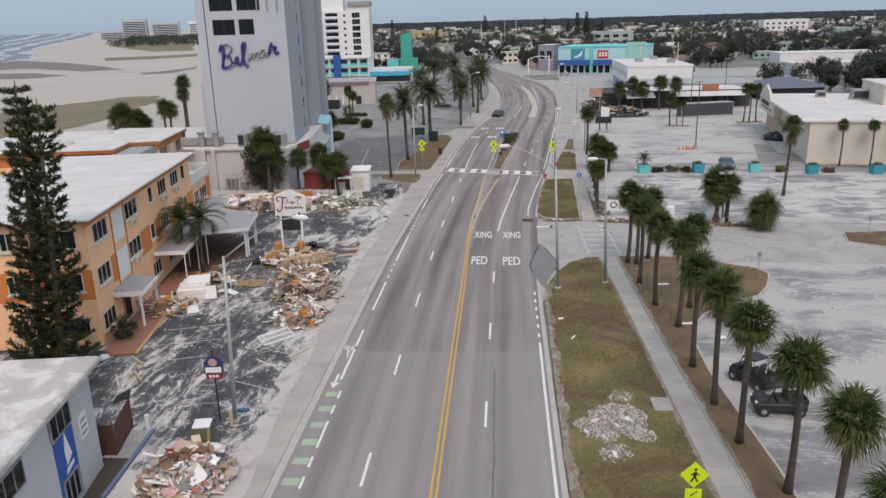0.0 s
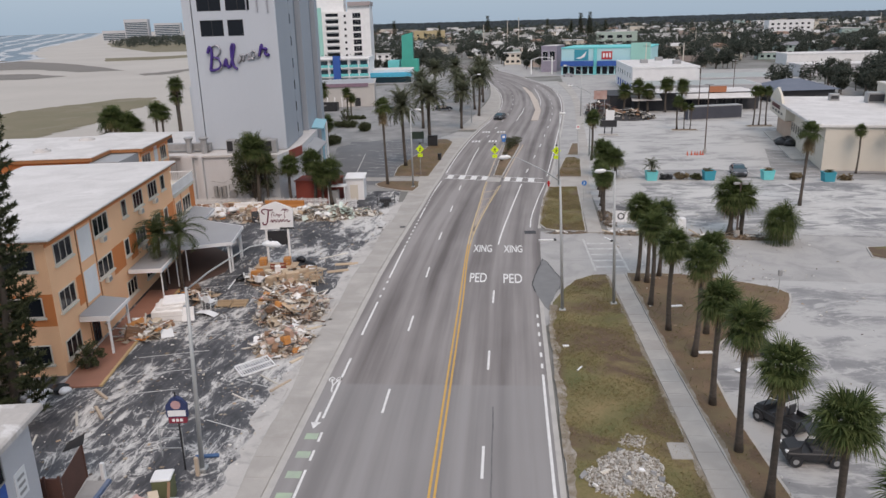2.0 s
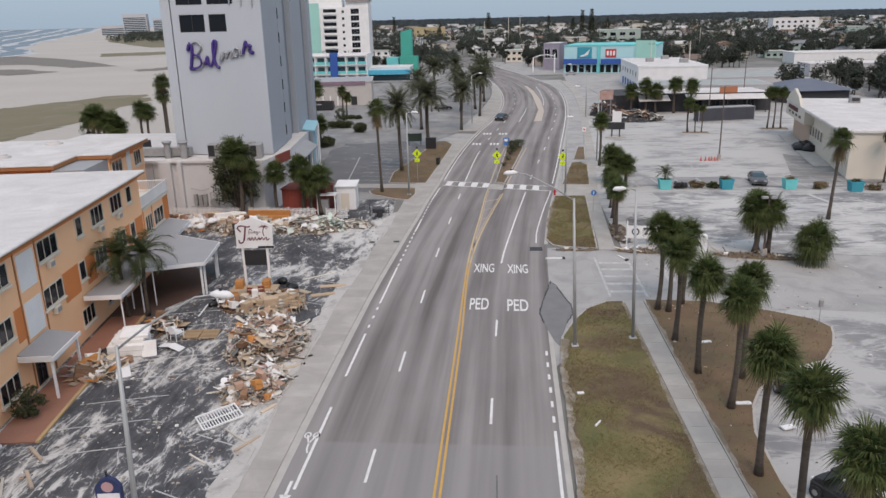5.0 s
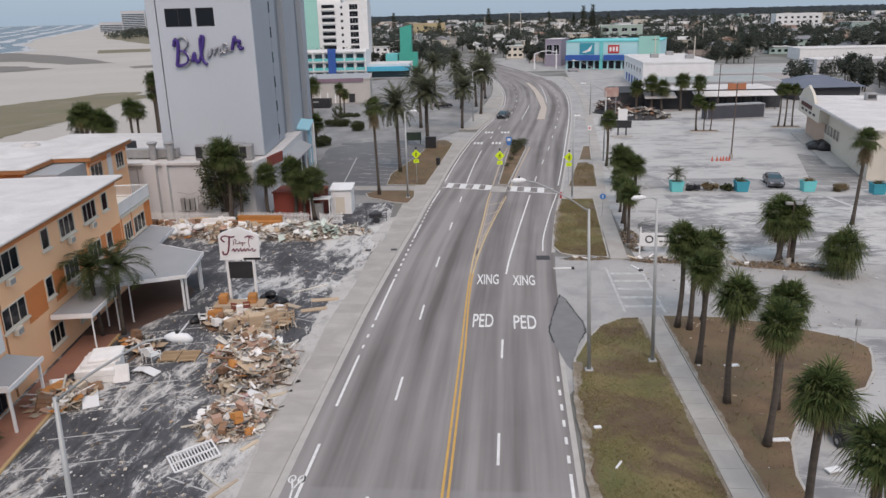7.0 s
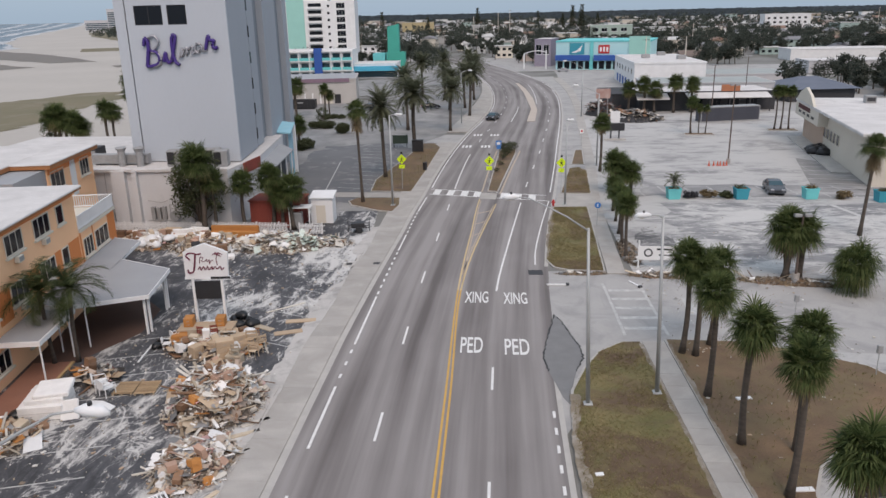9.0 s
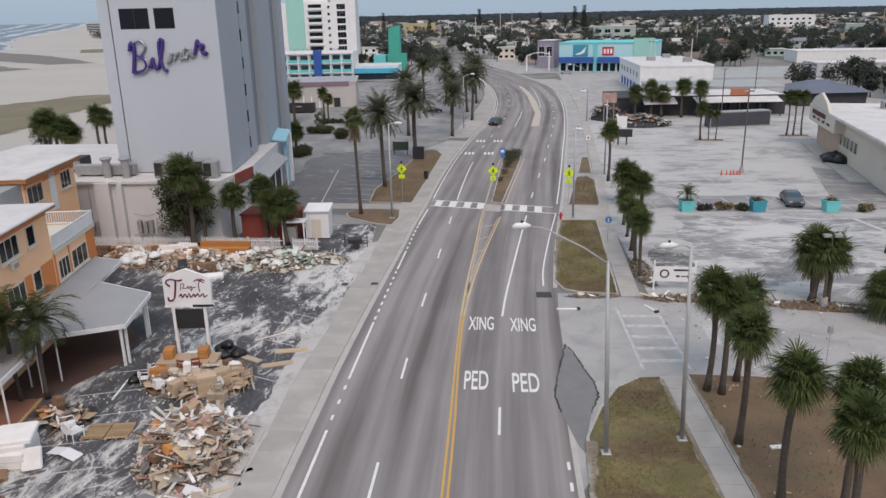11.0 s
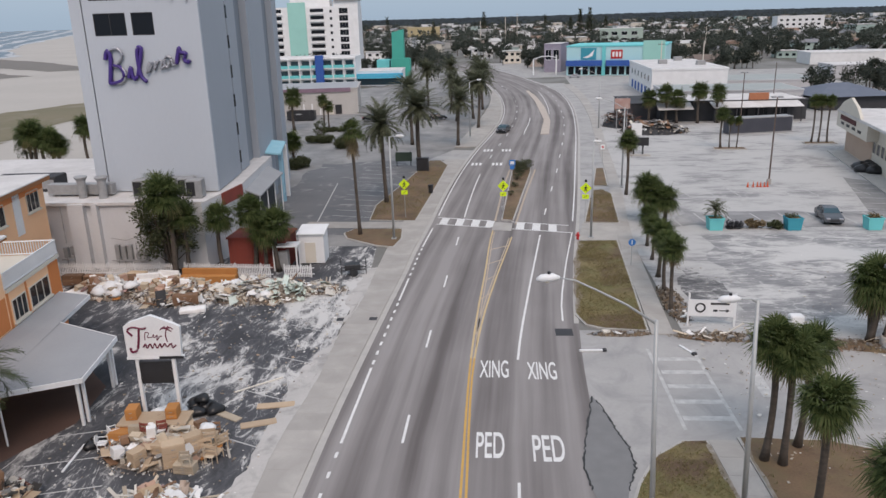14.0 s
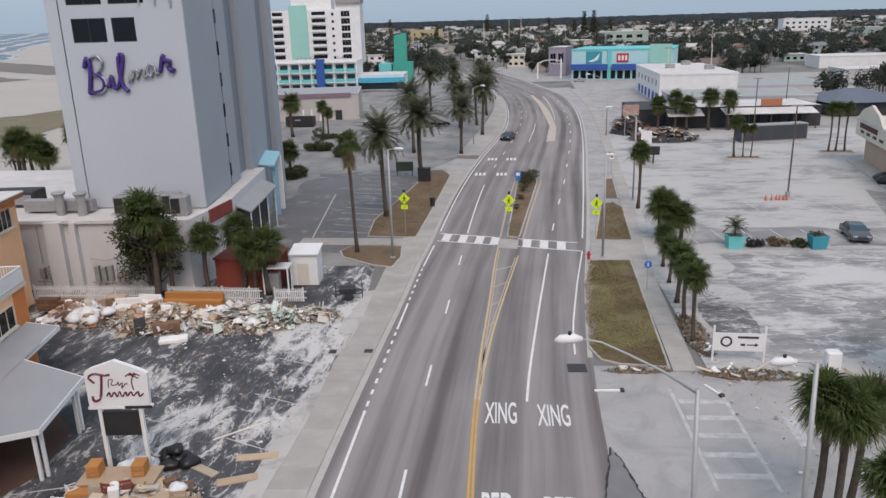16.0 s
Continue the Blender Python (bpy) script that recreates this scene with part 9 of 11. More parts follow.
for x in (-1.25, 0.95):
    cabinet(pose(-16.9 + x, 68.15 + x * 0.07, 1.08, 0, 0, 8), 0.62, 0.8, 0.62, ORANGE_WOOD, "orange varnished bedside cabinet on the table", "bedside_cabinet", 2)
for x, y, z, w, d, h, a, mt, lb in ((-14.7, 65.2, 0, 1.15, 0.7, 1.3, 25, CARD, "tall cream cabinet standing on the lot"), (-15.5, 65.6, 0, 0.9, 0.7, 1.0, -10, CARD, "cream drawer cabinet on the lot"), (-14.0, 66.0, 0.3, 1.0, 0.6, 1.0, 40, CARD, "cream drawer cabinet leaning on the heap"), (-16.6, 65.0, 0.15, 0.8, 0.6, 0.8, 60, CARD, "small cream cabinet tipped on its side"), (-18.3, 66.9, 0.1, 1.3, 0.6, 0.8, 5, ORANGE_WOOD, "low yellow-orange dresser on the heap"), (-15.2, 67.0, 0.6, 1.2, 0.8, 0.35, 12, PALE_BOARD, "pale cushion base on the heap"), (-13.9, 64.6, 0, 1.1, 0.6, 0.5, -5, RAW, "low slatted wooden crate")):
    cabinet(pose(x, y, z, 0, 0, a), w, d, h, mt, lb)
for x, y, z, a, mt, lb, pl in ((-19.2, 66.4, 0, 100, WHITE, "white moulded plastic garden chair", True), (-18.9, 67.2, 0.25, 140, WHITE, "white moulded plastic garden chair tipped back", True), (-16.7, 66.6, 0.75, 170, REDCHAIR, "dark red wooden chair on the heap", False), (-16.0, 66.9, 0.75, 200, REDCHAIR, "dark red wooden chair on the heap", False), (-13.2, 66.4, 0.1, 30, RAW, "tan wooden dining chair", False), (-12.9, 65.4, 0.0, 80, RAW, "tan wooden dining chair", False), (-13.3, 67.3, 0.2, 10, BROWN_BOARD, "brown wooden dining chair", False), (-13.7, 64.4, 0.5, 190, RAW, "tan wooden armchair with cushion", False)):
    chair(pose(x, y, z, 0, 0, a), mt, lb, pl)


def bag(x, y, z, r, mat, label, seed):
    rng, n = random.Random(seed), 12
    sh = Shape()
    rings = [(0.55, 0.0), (0.95, 0.22), (1.0, 0.5), (0.75, 0.85), (0.3, 1.05), (0.12, 1.15)]
    vs = []
    for q, zz in rings:
        for k in range(n):
            a = 6.2832 * k / n
            w = q * r * (1 + 0.16 * math.sin(3 * a + seed) + rng.uniform(-0.09, 0.09))
            vs.append((w * math.cos(a), w * math.sin(a), zz * r * 0.9))
    fs = [(i * n + k, i * n + (k + 1) % n, (i + 1) * n + (k + 1) % n, (i + 1) * n + k) for i in range(5) for k in range(n)] + [tuple(range(n - 1, -1, -1)), tuple(range(5 * n, 6 * n))]
    o = sh.add(vs, fs).ob("rubbish_bag", mat, smooth=True)
    o.matrix_basis = pose(x, y, z, 0, 0, rng.uniform(0, 360))
    return tagged(o, label, "bag", "rubbish bags")


k = 0
for x, y, z, r, mt in ((-15.9, 71.2, 0, 0.6, BAG), (-15.2, 71.0, 0, 0.55, BAG), (-14.6, 70.6, 0, 0.55, BAG), (-15.5, 70.3, 0, 0.5, BAG), (-15.4, 70.9, 0.55, 0.45, BAG), (-18.8, 70.2, 0, 0.5, BAG), (-18.2, 69.9, 0.0, 0.5, BAG), (-17.2, 70.3, 0, 0.55, WBAG), (-16.5, 70.0, 0, 0.6, WBAG), (-16.4, 69.7, 0.6, 0.4, WBAG), (-17.6, 69.7, 0.3, 0.4, WBAG), (-19.8, 67.2, 0, 0.45, BAG), (-20.0, 66.6, 0, 0.4, BAG), (-13.6, 67.0, 0.9, 0.45, WBAG),
                       (-33.9, 90.2, 0, 0.6, WBAG), (-33.0, 89.6, 0, 0.7, WBAG), (-31.4, 89.4, 0.3, 0.8, WBAG), (-30.6, 89.9, 0.5, 0.8, WBAG), (-30.0, 89.2, 0.2, 0.7, WBAG), (-32.0, 90.0, 0.5, 0.6, WBAG), (-28.9, 89.9, 0.7, 0.6, WBAG), (-15.9, 89.6, 0.9, 0.5, WBAG), (-17.0, 88.7, 0.4, 0.5, WBAG), (-15.3, 90.1, 0.5, 0.5, WBAG), (-34.6, 91.3, 0, 0.5, BAG),
                       (-23.9, 57.0, 0.1, 0.5, BAG), (-24.1, 56.2, 0.1, 0.45, BAG), (-24.3, 55.4, 0.1, 0.5, FABRIC), (-24.5, 45.4, 0, 0.5, BAG), (-24.0, 45.1, 0, 0.4, WBAG), (-12.0, 33.6, 0, 0.6, WBAG), (-13.4, 32.2, 0.3, 0.5, BAG)):
    bag(x, y, z, r, mt, {id(BAG): "bulging black plastic rubbish bag", id(WBAG): "crumpled white plastic bag", id(FABRIC): "dirty white bundle of bedding"}[id(mt)], 300 + k)
    k += 1
for x, y in ((53.2, 136.5), (54.4, 137.6), (52.2, 137.6), (53.4, 138.6), (54.6, 139.4), (52.6, 139.4), (53.6, 137.7), (54.0, 140.4), (55.0, 138.2)):
    bag(x, y, 0.0, 1.25, BAG, "bulging black plastic rubbish bag in a mound", 400 + int(x * 10 + y))
# mattresses by the motel
mattress(pose(-22.7, 58.0, 0.02, 0, 0, 12), 2.4, 2.3, 0.85, "white box spring base on the lot")
mattress(pose(-22.6, 58.2, 0.88, 0, 0, 14), 2.1, 2.1, 0.28, "white mattress on a stack")
mattress(pose(-22.3, 58.3, 1.17, 2, 0, 18), 1.9, 1.9, 0.25, "white mattress on top of the stack")
mattress(pose(-21.0, 57.3, 0.05, 62, 0, 20), 1.0, 1.9, 0.22, "dirty white mattress leaning on the stack")
mattress(pose(-23.9, 59.3, 0.02, 0, 0, 30), 1.0, 1.4, 0.5, "dirty white cushion base")
mattress(pose(-24.2, 55.8, 0.2, 25, 10, 40), 0.9, 1.3, 0.2, "dirty white cushion leaning on the bags")
for x, y, a, w, l in ((-21.6, 54.7, 30, 0.9, 2.0), (-19.9, 58.4, 75, 0.7, 1.8), (-25.2, 44.4, 10, 1.2, 2.0)):
    o = thing("white_sheet", "bent white panel lying on the lot", "panel", pose(x, y, 0.05, 4, 3, a), group="loose panels")
    Shape().add([(-w / 2, -l / 2, 0), (w / 2, -l / 2, 0.05), (w / 2, 0, 0.22), (-w / 2, 0, 0.18), (w / 2, l / 2, 0.02), (-w / 2, l / 2, 0.0), (-w / 2, -l / 2, 0.03), (w / 2, -l / 2, 0.08), (w / 2, 0, 0.25), (-w / 2, 0, 0.21), (w / 2, l / 2, 0.05), (-w / 2, l / 2, 0.03)], [(3, 2, 1, 0), (5, 4, 2, 3), (6, 7, 8, 9), (9, 8, 10, 11), (0, 1, 7, 6), (4, 5, 11, 10), (1, 2, 8, 7), (2, 4, 10, 8), (3, 0, 6, 9), (5, 3, 9, 11)]).ob("sheet", WHITE, o)
cabinet(pose(-23.6, 53.4, 0, 0, 18, 30), 1.2, 0.6, 0.9, BROWN_BOARD, "red-brown dresser tipped on the walk edge")
cabinet(pose(-22.6, 55.3, 0.0, 0, -12, 70), 1.0, 0.6, 0.8, RAW, "broken tan cabinet by the motel walk")


for x, y, r in ((-20.1, 59.9, 150), (-20.8, 60.5, 120)):
    chair(pose(x, y, 0, 0, 0, r) @ Matrix.Diagonal((1.5, 1.5, 1.35, 1)), WHITE, "white moulded garden armchair with round back", True)
PALLET = surface("worn_pallet_wood", (0.37, 0.255, 0.15), (0.25, 0.165, 0.095), scale=1.2, fine=10, random_tint=0.2, local=True)
PAL = thing("pallet", "wooden pallets lying flat on the lot", "pallet", pose(-18.0, 60.7, 0.02, 0, 0, 8), group="pallets on the lot")
for k in range(7):
    Shape().box(-0.62, -0.78 + 0.235 * k, 0.1, 0.62, -0.60 + 0.235 * k, 0.13).ob("slat", PALLET, PAL)
for x in (-0.55, 0.0, 0.55):
    Shape().box(x - 0.05, -0.78, 0, x + 0.05, 0.8, 0.1).ob("bearer", RAW, PAL)
copy_thing(PAL, pose(-19.3, 60.6, 0.02, 0, 0, 6))
CRIB = thing("slatted_frame", "white slatted bed frame lying flat", "bed frame", pose(-12.9, 48.9, 0.1, 6, -4, 38) @ Matrix.Diagonal((0.85, 0.8, 1, 1)))
Shape().box(-1.4, -0.95, 0, 1.4, -0.85, 0.1).box(-1.4, 0.85, 0, 1.4, 0.95, 0.1).box(-1.4, -0.85, 0, -1.3, 0.85, 0.1).box(1.3, -0.85, 0, 1.4, 0.85, 0.1).box(-1.3, -0.04, 0, 1.3, 0.04, 0.09).ob("rim", WHITE, CRIB)
for k in range(13):
    Shape().box(-1.2 + 0.19 * k, -0.86, 0.03, -1.13 + 0.19 * k, 0.86, 0.07).ob("slat", WHITE, CRIB)
# orange couch and white sofas along the fence
COUCH = thing("bench_counter", "long orange varnished counter before the fence", "counter", pose(-23.4, 93.2, 0, 0, 0, -1))
Shape().chamfered(-2.5, -0.45, 0, 2.5, 0.1, 0.75, 0.05).ob("base", ORANGE_WOOD, COUCH)
Shape().chamfered(-2.5, 0.1, 0, 2.5, 0.4, 1.25, 0.05).ob("back", ORANGE_WOOD, COUCH)


def sofa(m, mat, label):
    e = thing("sofa", label, "sofa", m, "sofas in the debris row")
    Shape().chamfered(-1.0, -0.45, 0.1, 1.0, 0.35, 0.45, 0.05).ob("seat", mat, e)
    Shape().chamfered(-1.0, 0.3, 0.1, 1.0, 0.55, 0.9, 0.06).ob("backrest", mat, e)
    for sx in (-1.1, 0.95):
        Shape().chamfered(sx, -0.45, 0.1, sx + 0.18, 0.5, 0.65, 0.05).ob("armrest", mat, e)
    for sx in (-0.9, 0.9):
        for sy in (-0.35, 0.45):
            Shape().box(sx - 0.04, sy - 0.04, 0, sx + 0.04, sy + 0.04, 0.12).ob("leg", BROWN_BOARD, e)
    return e


sofa(pose(-28.0, 91.2, 0.5, 8, 0, 10), FABRIC, "dirty white sofa thrown on the debris row")
sofa(pose(-27.0, 92.6, 0.3, 0, 0, -6), FABRIC, "dirty white sofa by the fence")
sofa(pose(-24.6, 89.0, 0.75, 0, 6, 14), FABRIC, "dirty white sofa upside the heap")
cabinet(pose(-25.2, 87.4, 0, -14, 0, 24), 0.8, 0.25, 1.3, DARK, "dark framed mirror panel leaning on the heap", "mirror_panel", 1)
cabinet(pose(-33.4, 92.4, 0, 0, 0, 0), 1.8, 0.7, 1.0, BROWN_BOARD, "brown dresser before the fence")
cabinet(pose(-35.6, 92.8, 0, 0, 0, 4), 1.8, 0.7, 0.9, BROWN_BOARD, "brown dresser before the fence")
cabinet(pose(-29.6, 92.6, 0, 0, 0, -4), 1.6, 0.8, 1.2, CARD, "tan cabinet before the fence")
cabinet(pose(-23.4, 88.0, 0, 0, 0, 12), 2.0, 0.7, 0.85, BROWN_BOARD, "long brown dresser in the debris row")
mattress(pose(-22.2, 86.3, 0.03, 0, 0, 18), 0.9, 2.0, 0.3, "white foam mattress lying on the lot").rotation_euler = (0, 0, radians(108))
# loose boards and wheel stops
rng = random.Random(77)
for x, y, a, l, w_, mt, nm in ((-12.6, 67.0, 115, 2.6, 0.12, PALE_BOARD, "plank"), (-13.8, 70.2, 150, 2.2, 0.5, RAW, "plank"), (-11.6, 69.3, 20, 2.0, 0.6, CARD, "plank"), (-11.2, 71.4, 10, 2.2, 0.6, CARD, "plank"), (-20.4, 65.6, 95, 2.6, 0.12, WHITE, "plank"), (-10.6, 55.7, 30, 2.0, 0.3, RAW, "plank"), (-10.2, 57.0, 35, 1.6, 0.3, PALE_BOARD, "plank"), (-10.7, 53.5, 40, 2.6, 0.16, RAW, "plank"), (-11.2, 47.0, -40, 2.6, 0.12, PALE_BOARD, "plank"), (-12.6, 44.8, -35, 1.4, 0.1, PALE_BOARD, "plank"), (-10.4, 50.2, 60, 1.2, 0.25, RAW, "plank"), (-21.4, 41.9, -60, 1.8, 0.14, PALE_BOARD, "plank"), (-22.3, 38.9, -70, 2.4, 0.12, PALE_BOARD, "plank"), (-13.0, 74.0, 40, 3.2, 0.1, PALE_BOARD, "plank"), (8.6, 49.0, 60, 0.7, 0.1, WHITE, "plank"), (8.0, 52.5, 10, 0.4, 0.25, WHITE, "plank"), (17.2, 51.6, 5, 0.9, 0.3, WHITE, "plank"), (18.8, 49.0, 20, 0.8, 0.4, WHITE, "plank"), (17.2, 60.2, 10, 0.9, 0.3, WHITE, "plank")):
    o = thing("loose_plank", "weathered board lying loose on the ground", "board", pose(x, y, 0.1 if x > 0 else 0.0, 0, 0, a), group="loose boards")
    Shape().chamfered(-l / 2, -w_ / 2, 0, l / 2, w_ / 2, 0.07, 0.01).ob("board", mt, o)
for x, y, a in ((-21.5, 44.9, -40), (-20.4, 42.6, -50), (-10.4, 46.3, 60)):
    o = thing("wheel_stop", "yellow concrete wheel stop knocked askew", "wheel stop", pose(x, y, 0, 0, 0, a), group="wheel stops")
    Shape().chamfered(-0.9, -0.09, 0, 0.9, 0.09, 0.14, 0.03).ob("block", TAN_PAINT, o)
# appliances near the bottom heap
AP = thing("washing_machine", "old olive and white washing machine", "appliance", pose(-12.75, 34.6, 0, 0, 0, 10))
Shape().chamfered(-0.45, -0.45, 0, 0.45, 0.45, 1.2, 0.05).ob("body", surface("olive_enamel", (0.13, 0.14, 0.07)), AP)
Shape().chamfered(-0.47, -0.47, 1.2, 0.47, 0.47, 1.3, 0.04).ob("lid", WHITE, AP)
FR = thing("metal_rack", "grey wire rack standing on the lot", "rack", pose(-13.9, 38.2, 0, 0, 0, 4))
for x in (-0.6, 0.6):
    Shape().tube([(x, 0, 0), (x, 0, 1.7)], 0.03, 6).ob("upright", STEEL, FR)
for z in (0.5, 1.1, 1.68):
    Shape().box(-0.6, -0.02, z - 0.02, 0.6, 0.02, z + 0.02).ob("rail", STEEL, FR)
chair(pose(-12.6, 31.0, 1.1, 0, 12, 160), REDCHAIR, "dark red wooden chair on the near heap")
chair(pose(-13.0, 30.4, 1.0, 20, 0, 60), BROWN_BOARD, "brown wooden chair on the near heap")
o = thing("fallen_bollard", "blue plastic bollard lying by the lamp", "bollard", pose(-12.0, 38.1, 0.12, 0, 0, 10))
Shape().tube([(-0.6, 0, 0), (0.6, 0, 0)], 0.11, 10).ob("body", BLUEPLASTIC, o)
# blown litter on lots and verges
lit, rng = Shape(), random.Random(88)
for _ in range(1900):
    if rng.random() < 0.7:
        x, y = rng.uniform(-22, -10), rng.uniform(34, 92)
    elif rng.random() < 0.5:
        x, y = rng.uniform(15, 27), rng.uniform(66, 84)
    else:
        x, y = rng.uniform(15, 34), rng.uniform(34, 100)
    s = rng.uniform(0.02, 0.05) if rng.random() < 0.8 else rng.uniform(0.05, 0.13)
    z = 0.13 if x > 6 else 0.02
    lit.box(-s, -s * rng.uniform(0.3, 1), -0.01, s, s * rng.uniform(0.3, 1), 0.02, pose(x, y, z, 0, 0, rng.uniform(0, 360)))
tagged(lit.ob("litter", RUBBLE), "small scraps of litter strewn on the ground", "litter", kind="stuff")

# brown armchairs beside the boxes under the sign
for x, y, r, z in ((-13.5, 66.3, 200, 0.0), (-12.8, 65.7, 170, 0.0), (-12.9, 66.7, 230, 0.0), (-13.2, 66.4, 190, 0.55)):
    chair(pose(x, y, z, 0, 0, r) @ Matrix.Diagonal((1.5, 1.4, 1.1, 1)), CARD, "tan upholstered armchair put out on the lot")


# ---- buildings across the boulevard and in the distance ----
def flat_block(name, label, m, w, d, h, wall, roof=None, parapet=0.35, category="building", group=""):
    """A flat-roofed block: local x along the front, y back, origin at the front left corner."""
    m = pose(0, 0, rise(m.translation.y)) @ m
    e = thing(name, label, category, m, group)
    Shape().box(0, 0, 0, w, d, h).ob("wall", wall, e)
    Shape().box(-0.15, -0.15, h, w + 0.15, d + 0.15, h + parapet).ob("parapet", wall, e)
    Shape().box(0.2, 0.2, h + parapet, w - 0.2, d - 0.2, h + parapet + 0.02).ob("roof", roof or ROOF_WHITE, e)
    return e


def front_windows(e, y, xs, z, w, h, panes=2, glass_mat=None, mat=None):
    for x in xs:
        window(e, pose(x, y - 0.01, z) @ Matrix.Diagonal((1, -1, 1, 1)), w, h, panes, frame_mat=mat, glass_mat=glass_mat)


# cream shop on the north lot's far side
SHOP = thing("cream_shop", "long cream stucco shop with white flat roof", "shop", pose(49.8, 115.2, 0, 0, 0, -10.5))
Shape().box(0, 0, 0, 60, 41, 6.2).ob("wall", CREAM, SHOP)
Shape().chamfered(-1.6, -0.3, 6.2, 60.3, 41.4, 6.6, 0.1).ob("roof", ROOF_WHITE, SHOP, "dusty white flat roof")
Shape().box(-1.5, 24, 4.0, 0, 41.2, 6.2).ob("canopy", CREAM, SHOP, "cream projecting canopy")
Shape().box(-0.03, 26, 0.2, 0.0, 40.5, 3.6).ob("tan_panel", PINKISH, SHOP, "tan lower wall panel")
for k in range(5):
    window(SHOP, pose(-0.035, 16.4 + 2.0 * k, 2.2, 0, 0, -90) @ Matrix.Diagonal((1, -1, 1, 1)) @ pose(-1.4, 0, 0), 1.4, 1.6, 1, frame_mat=CREAM, sill=False)
for k in range(4):
    Shape().box(-1.54, 27 + 3.2 * k, 4.6, -1.5, 28.8 + 3.2 * k, 5.0).ob("vent", BLACK, SHOP)
Shape().box(-1.55, 30, 5.3, -1.5, 39, 6.0).ob("sign_strip", surface("faded_maroon", (0.10, 0.03, 0.03)), SHOP, "faded maroon lettering strip")
Shape().box(-2.6, 8, -0.01, -0.1, 40, 0.16).ob("kerb_walk", CURB, SHOP)
for x, y, w, d, h in ((14, 30, 3.5, 2.6, 1.8), (26, 20, 3, 2.4, 1.6), (8, 34, 1.6, 1.6, 1.2), (18, 16, 2.2, 2.0, 1.5)):
    rt = thing("rooftop_air_conditioner", "grey rooftop air conditioner on the shop", "air conditioner", pose(49.8, 115.2, 6.6, 0, 0, -10.5) @ pose(x, y, 0), group="rooftop machines")
    Shape().chamfered(-w / 2, -d / 2, 0, w / 2, d / 2, h, 0.08).ob("casing", ALU, rt)
    Shape().box(-w / 2 + 0.2, -d / 2 - 0.03, 0.3, w / 2 - 0.2, -d / 2, h - 0.3).ob("coil", DARK, rt)
Shape().add([(-1.62, 27.5, 6.6), (-1.62, 40.5, 6.6), (-1.62, 38.0, 8.0), (-1.62, 34.0, 9.0), (-1.62, 30.0, 8.0), (-1.2, 27.5, 6.6), (-1.2, 40.5, 6.6), (-1.2, 38.0, 8.0), (-1.2, 34.0, 9.0), (-1.2, 30.0, 8.0)], [(4, 3, 2, 1, 0), (5, 6, 7, 8, 9)] + [(i, (i + 1) % 5, 5 + (i + 1) % 5, 5 + i) for i in range(5)]).ob("gable", CREAM, SHOP, "pale gabled parapet over the shop front")
upper = flat_block("upper_block", "cream upper storey block on the shop", pose(68, 132, 6.6, 0, 0, -10.5), 26, 14, 3.0, CREAM)
for k, (x, y) in enumerate(((53.5, 112.6), (57.5, 111.8), (61.0, 111.4), (66, 110.6), (70, 110))):
    o = stand(copy_thing(base_palms[k % 3], pose(0, 0, 0)), pose(x, y, 0, 0, 0, 77 * k), 6.0, 0.7)
    tagged(o, "slim cabbage palm against the cream shop", group="palms by the cream shop")
for k, (x, y) in enumerate(((55.1, 163.0), (56.2, 162.9), (57.6, 162.8), (38.9, 158.8), (40.3, 158.8), (41.4, 158.6))):
    o = stand(copy_thing(base_palms[k % 3], pose(0, 0, 0)), pose(x, y, 0, 0, 0, 50 * k), 7.0 if x > 50 else (5.6 if k == 3 else 4.6), 0.85 if x > 50 else (1.0 if k == 3 else 0.6))
    tagged(o, "cabbage palm on a small car park island", group="car park island palms")
for x, y in ((40.2, 158.6), (56.3, 162.8)):
    structure(Shape().prism([(x - 2.6, y - 0.9), (x + 2.6, y - 1.1), (x + 2.8, y + 0.7), (x - 2.4, y + 0.9)], -0.02, 0.14), "kerb_island", CURB, "pale concrete kerb round a small palm island", "kerb")
    structure(Shape().prism([(x - 2.4, y - 0.72), (x + 2.4, y - 0.9), (x + 2.55, y + 0.55), (x - 2.25, y + 0.72)], 0.1, 0.17), "planting_bed", MULCH, "brown earth bed of a small palm island", "bed")
# shipping container
CON = thing("shipping_container", "long dark grey steel shipping container", "container", pose(44.6, 173.6, 0, 0, 0, 13.5))
SLATE = surface("slate_grey_steel", (0.070, 0.074, 0.092), (0.052, 0.055, 0.070), rough=0.6, scale=0.5, fine=7)
Shape().box(0.1, 0.05, 0.12, 12.6, 2.4, 2.85).ob("body", SLATE, CON)
Shape().box(0, 0, 0, 12.7, 0.12, 0.2).box(0, 0, 2.78, 12.7, 0.12, 2.95).box(0, 0, 0.2, 0.14, 0.12, 2.78).box(12.56, 0, 0.2, 12.7, 0.12, 2.78).ob("frame", GREY_BIT, CON)
Shape().box(0.05, 0.05, 2.85, 12.65, 2.42, 2.97).ob("roof", ALU, CON)
rib = Shape().box(0, -0.0, 0.2, 0.12, 0.05, 2.8).mesh("rib", SLATE)
for k in range(42):
    o = new("rib", rib)
    o.parent = CON
    o.matrix_basis = pose(0.2 + 0.295 * k, 0.0, 0)
# burnt low restaurant with white roof strips
RES = flat_block("burnt_restaurant", "low dark burnt-out restaurant with pale roof", pose(36.0, 193.0, 0, 0, 0, 1.5), 30, 13, 3.9, DARK, ROOF_WHITE, 0.3, "restaurant")
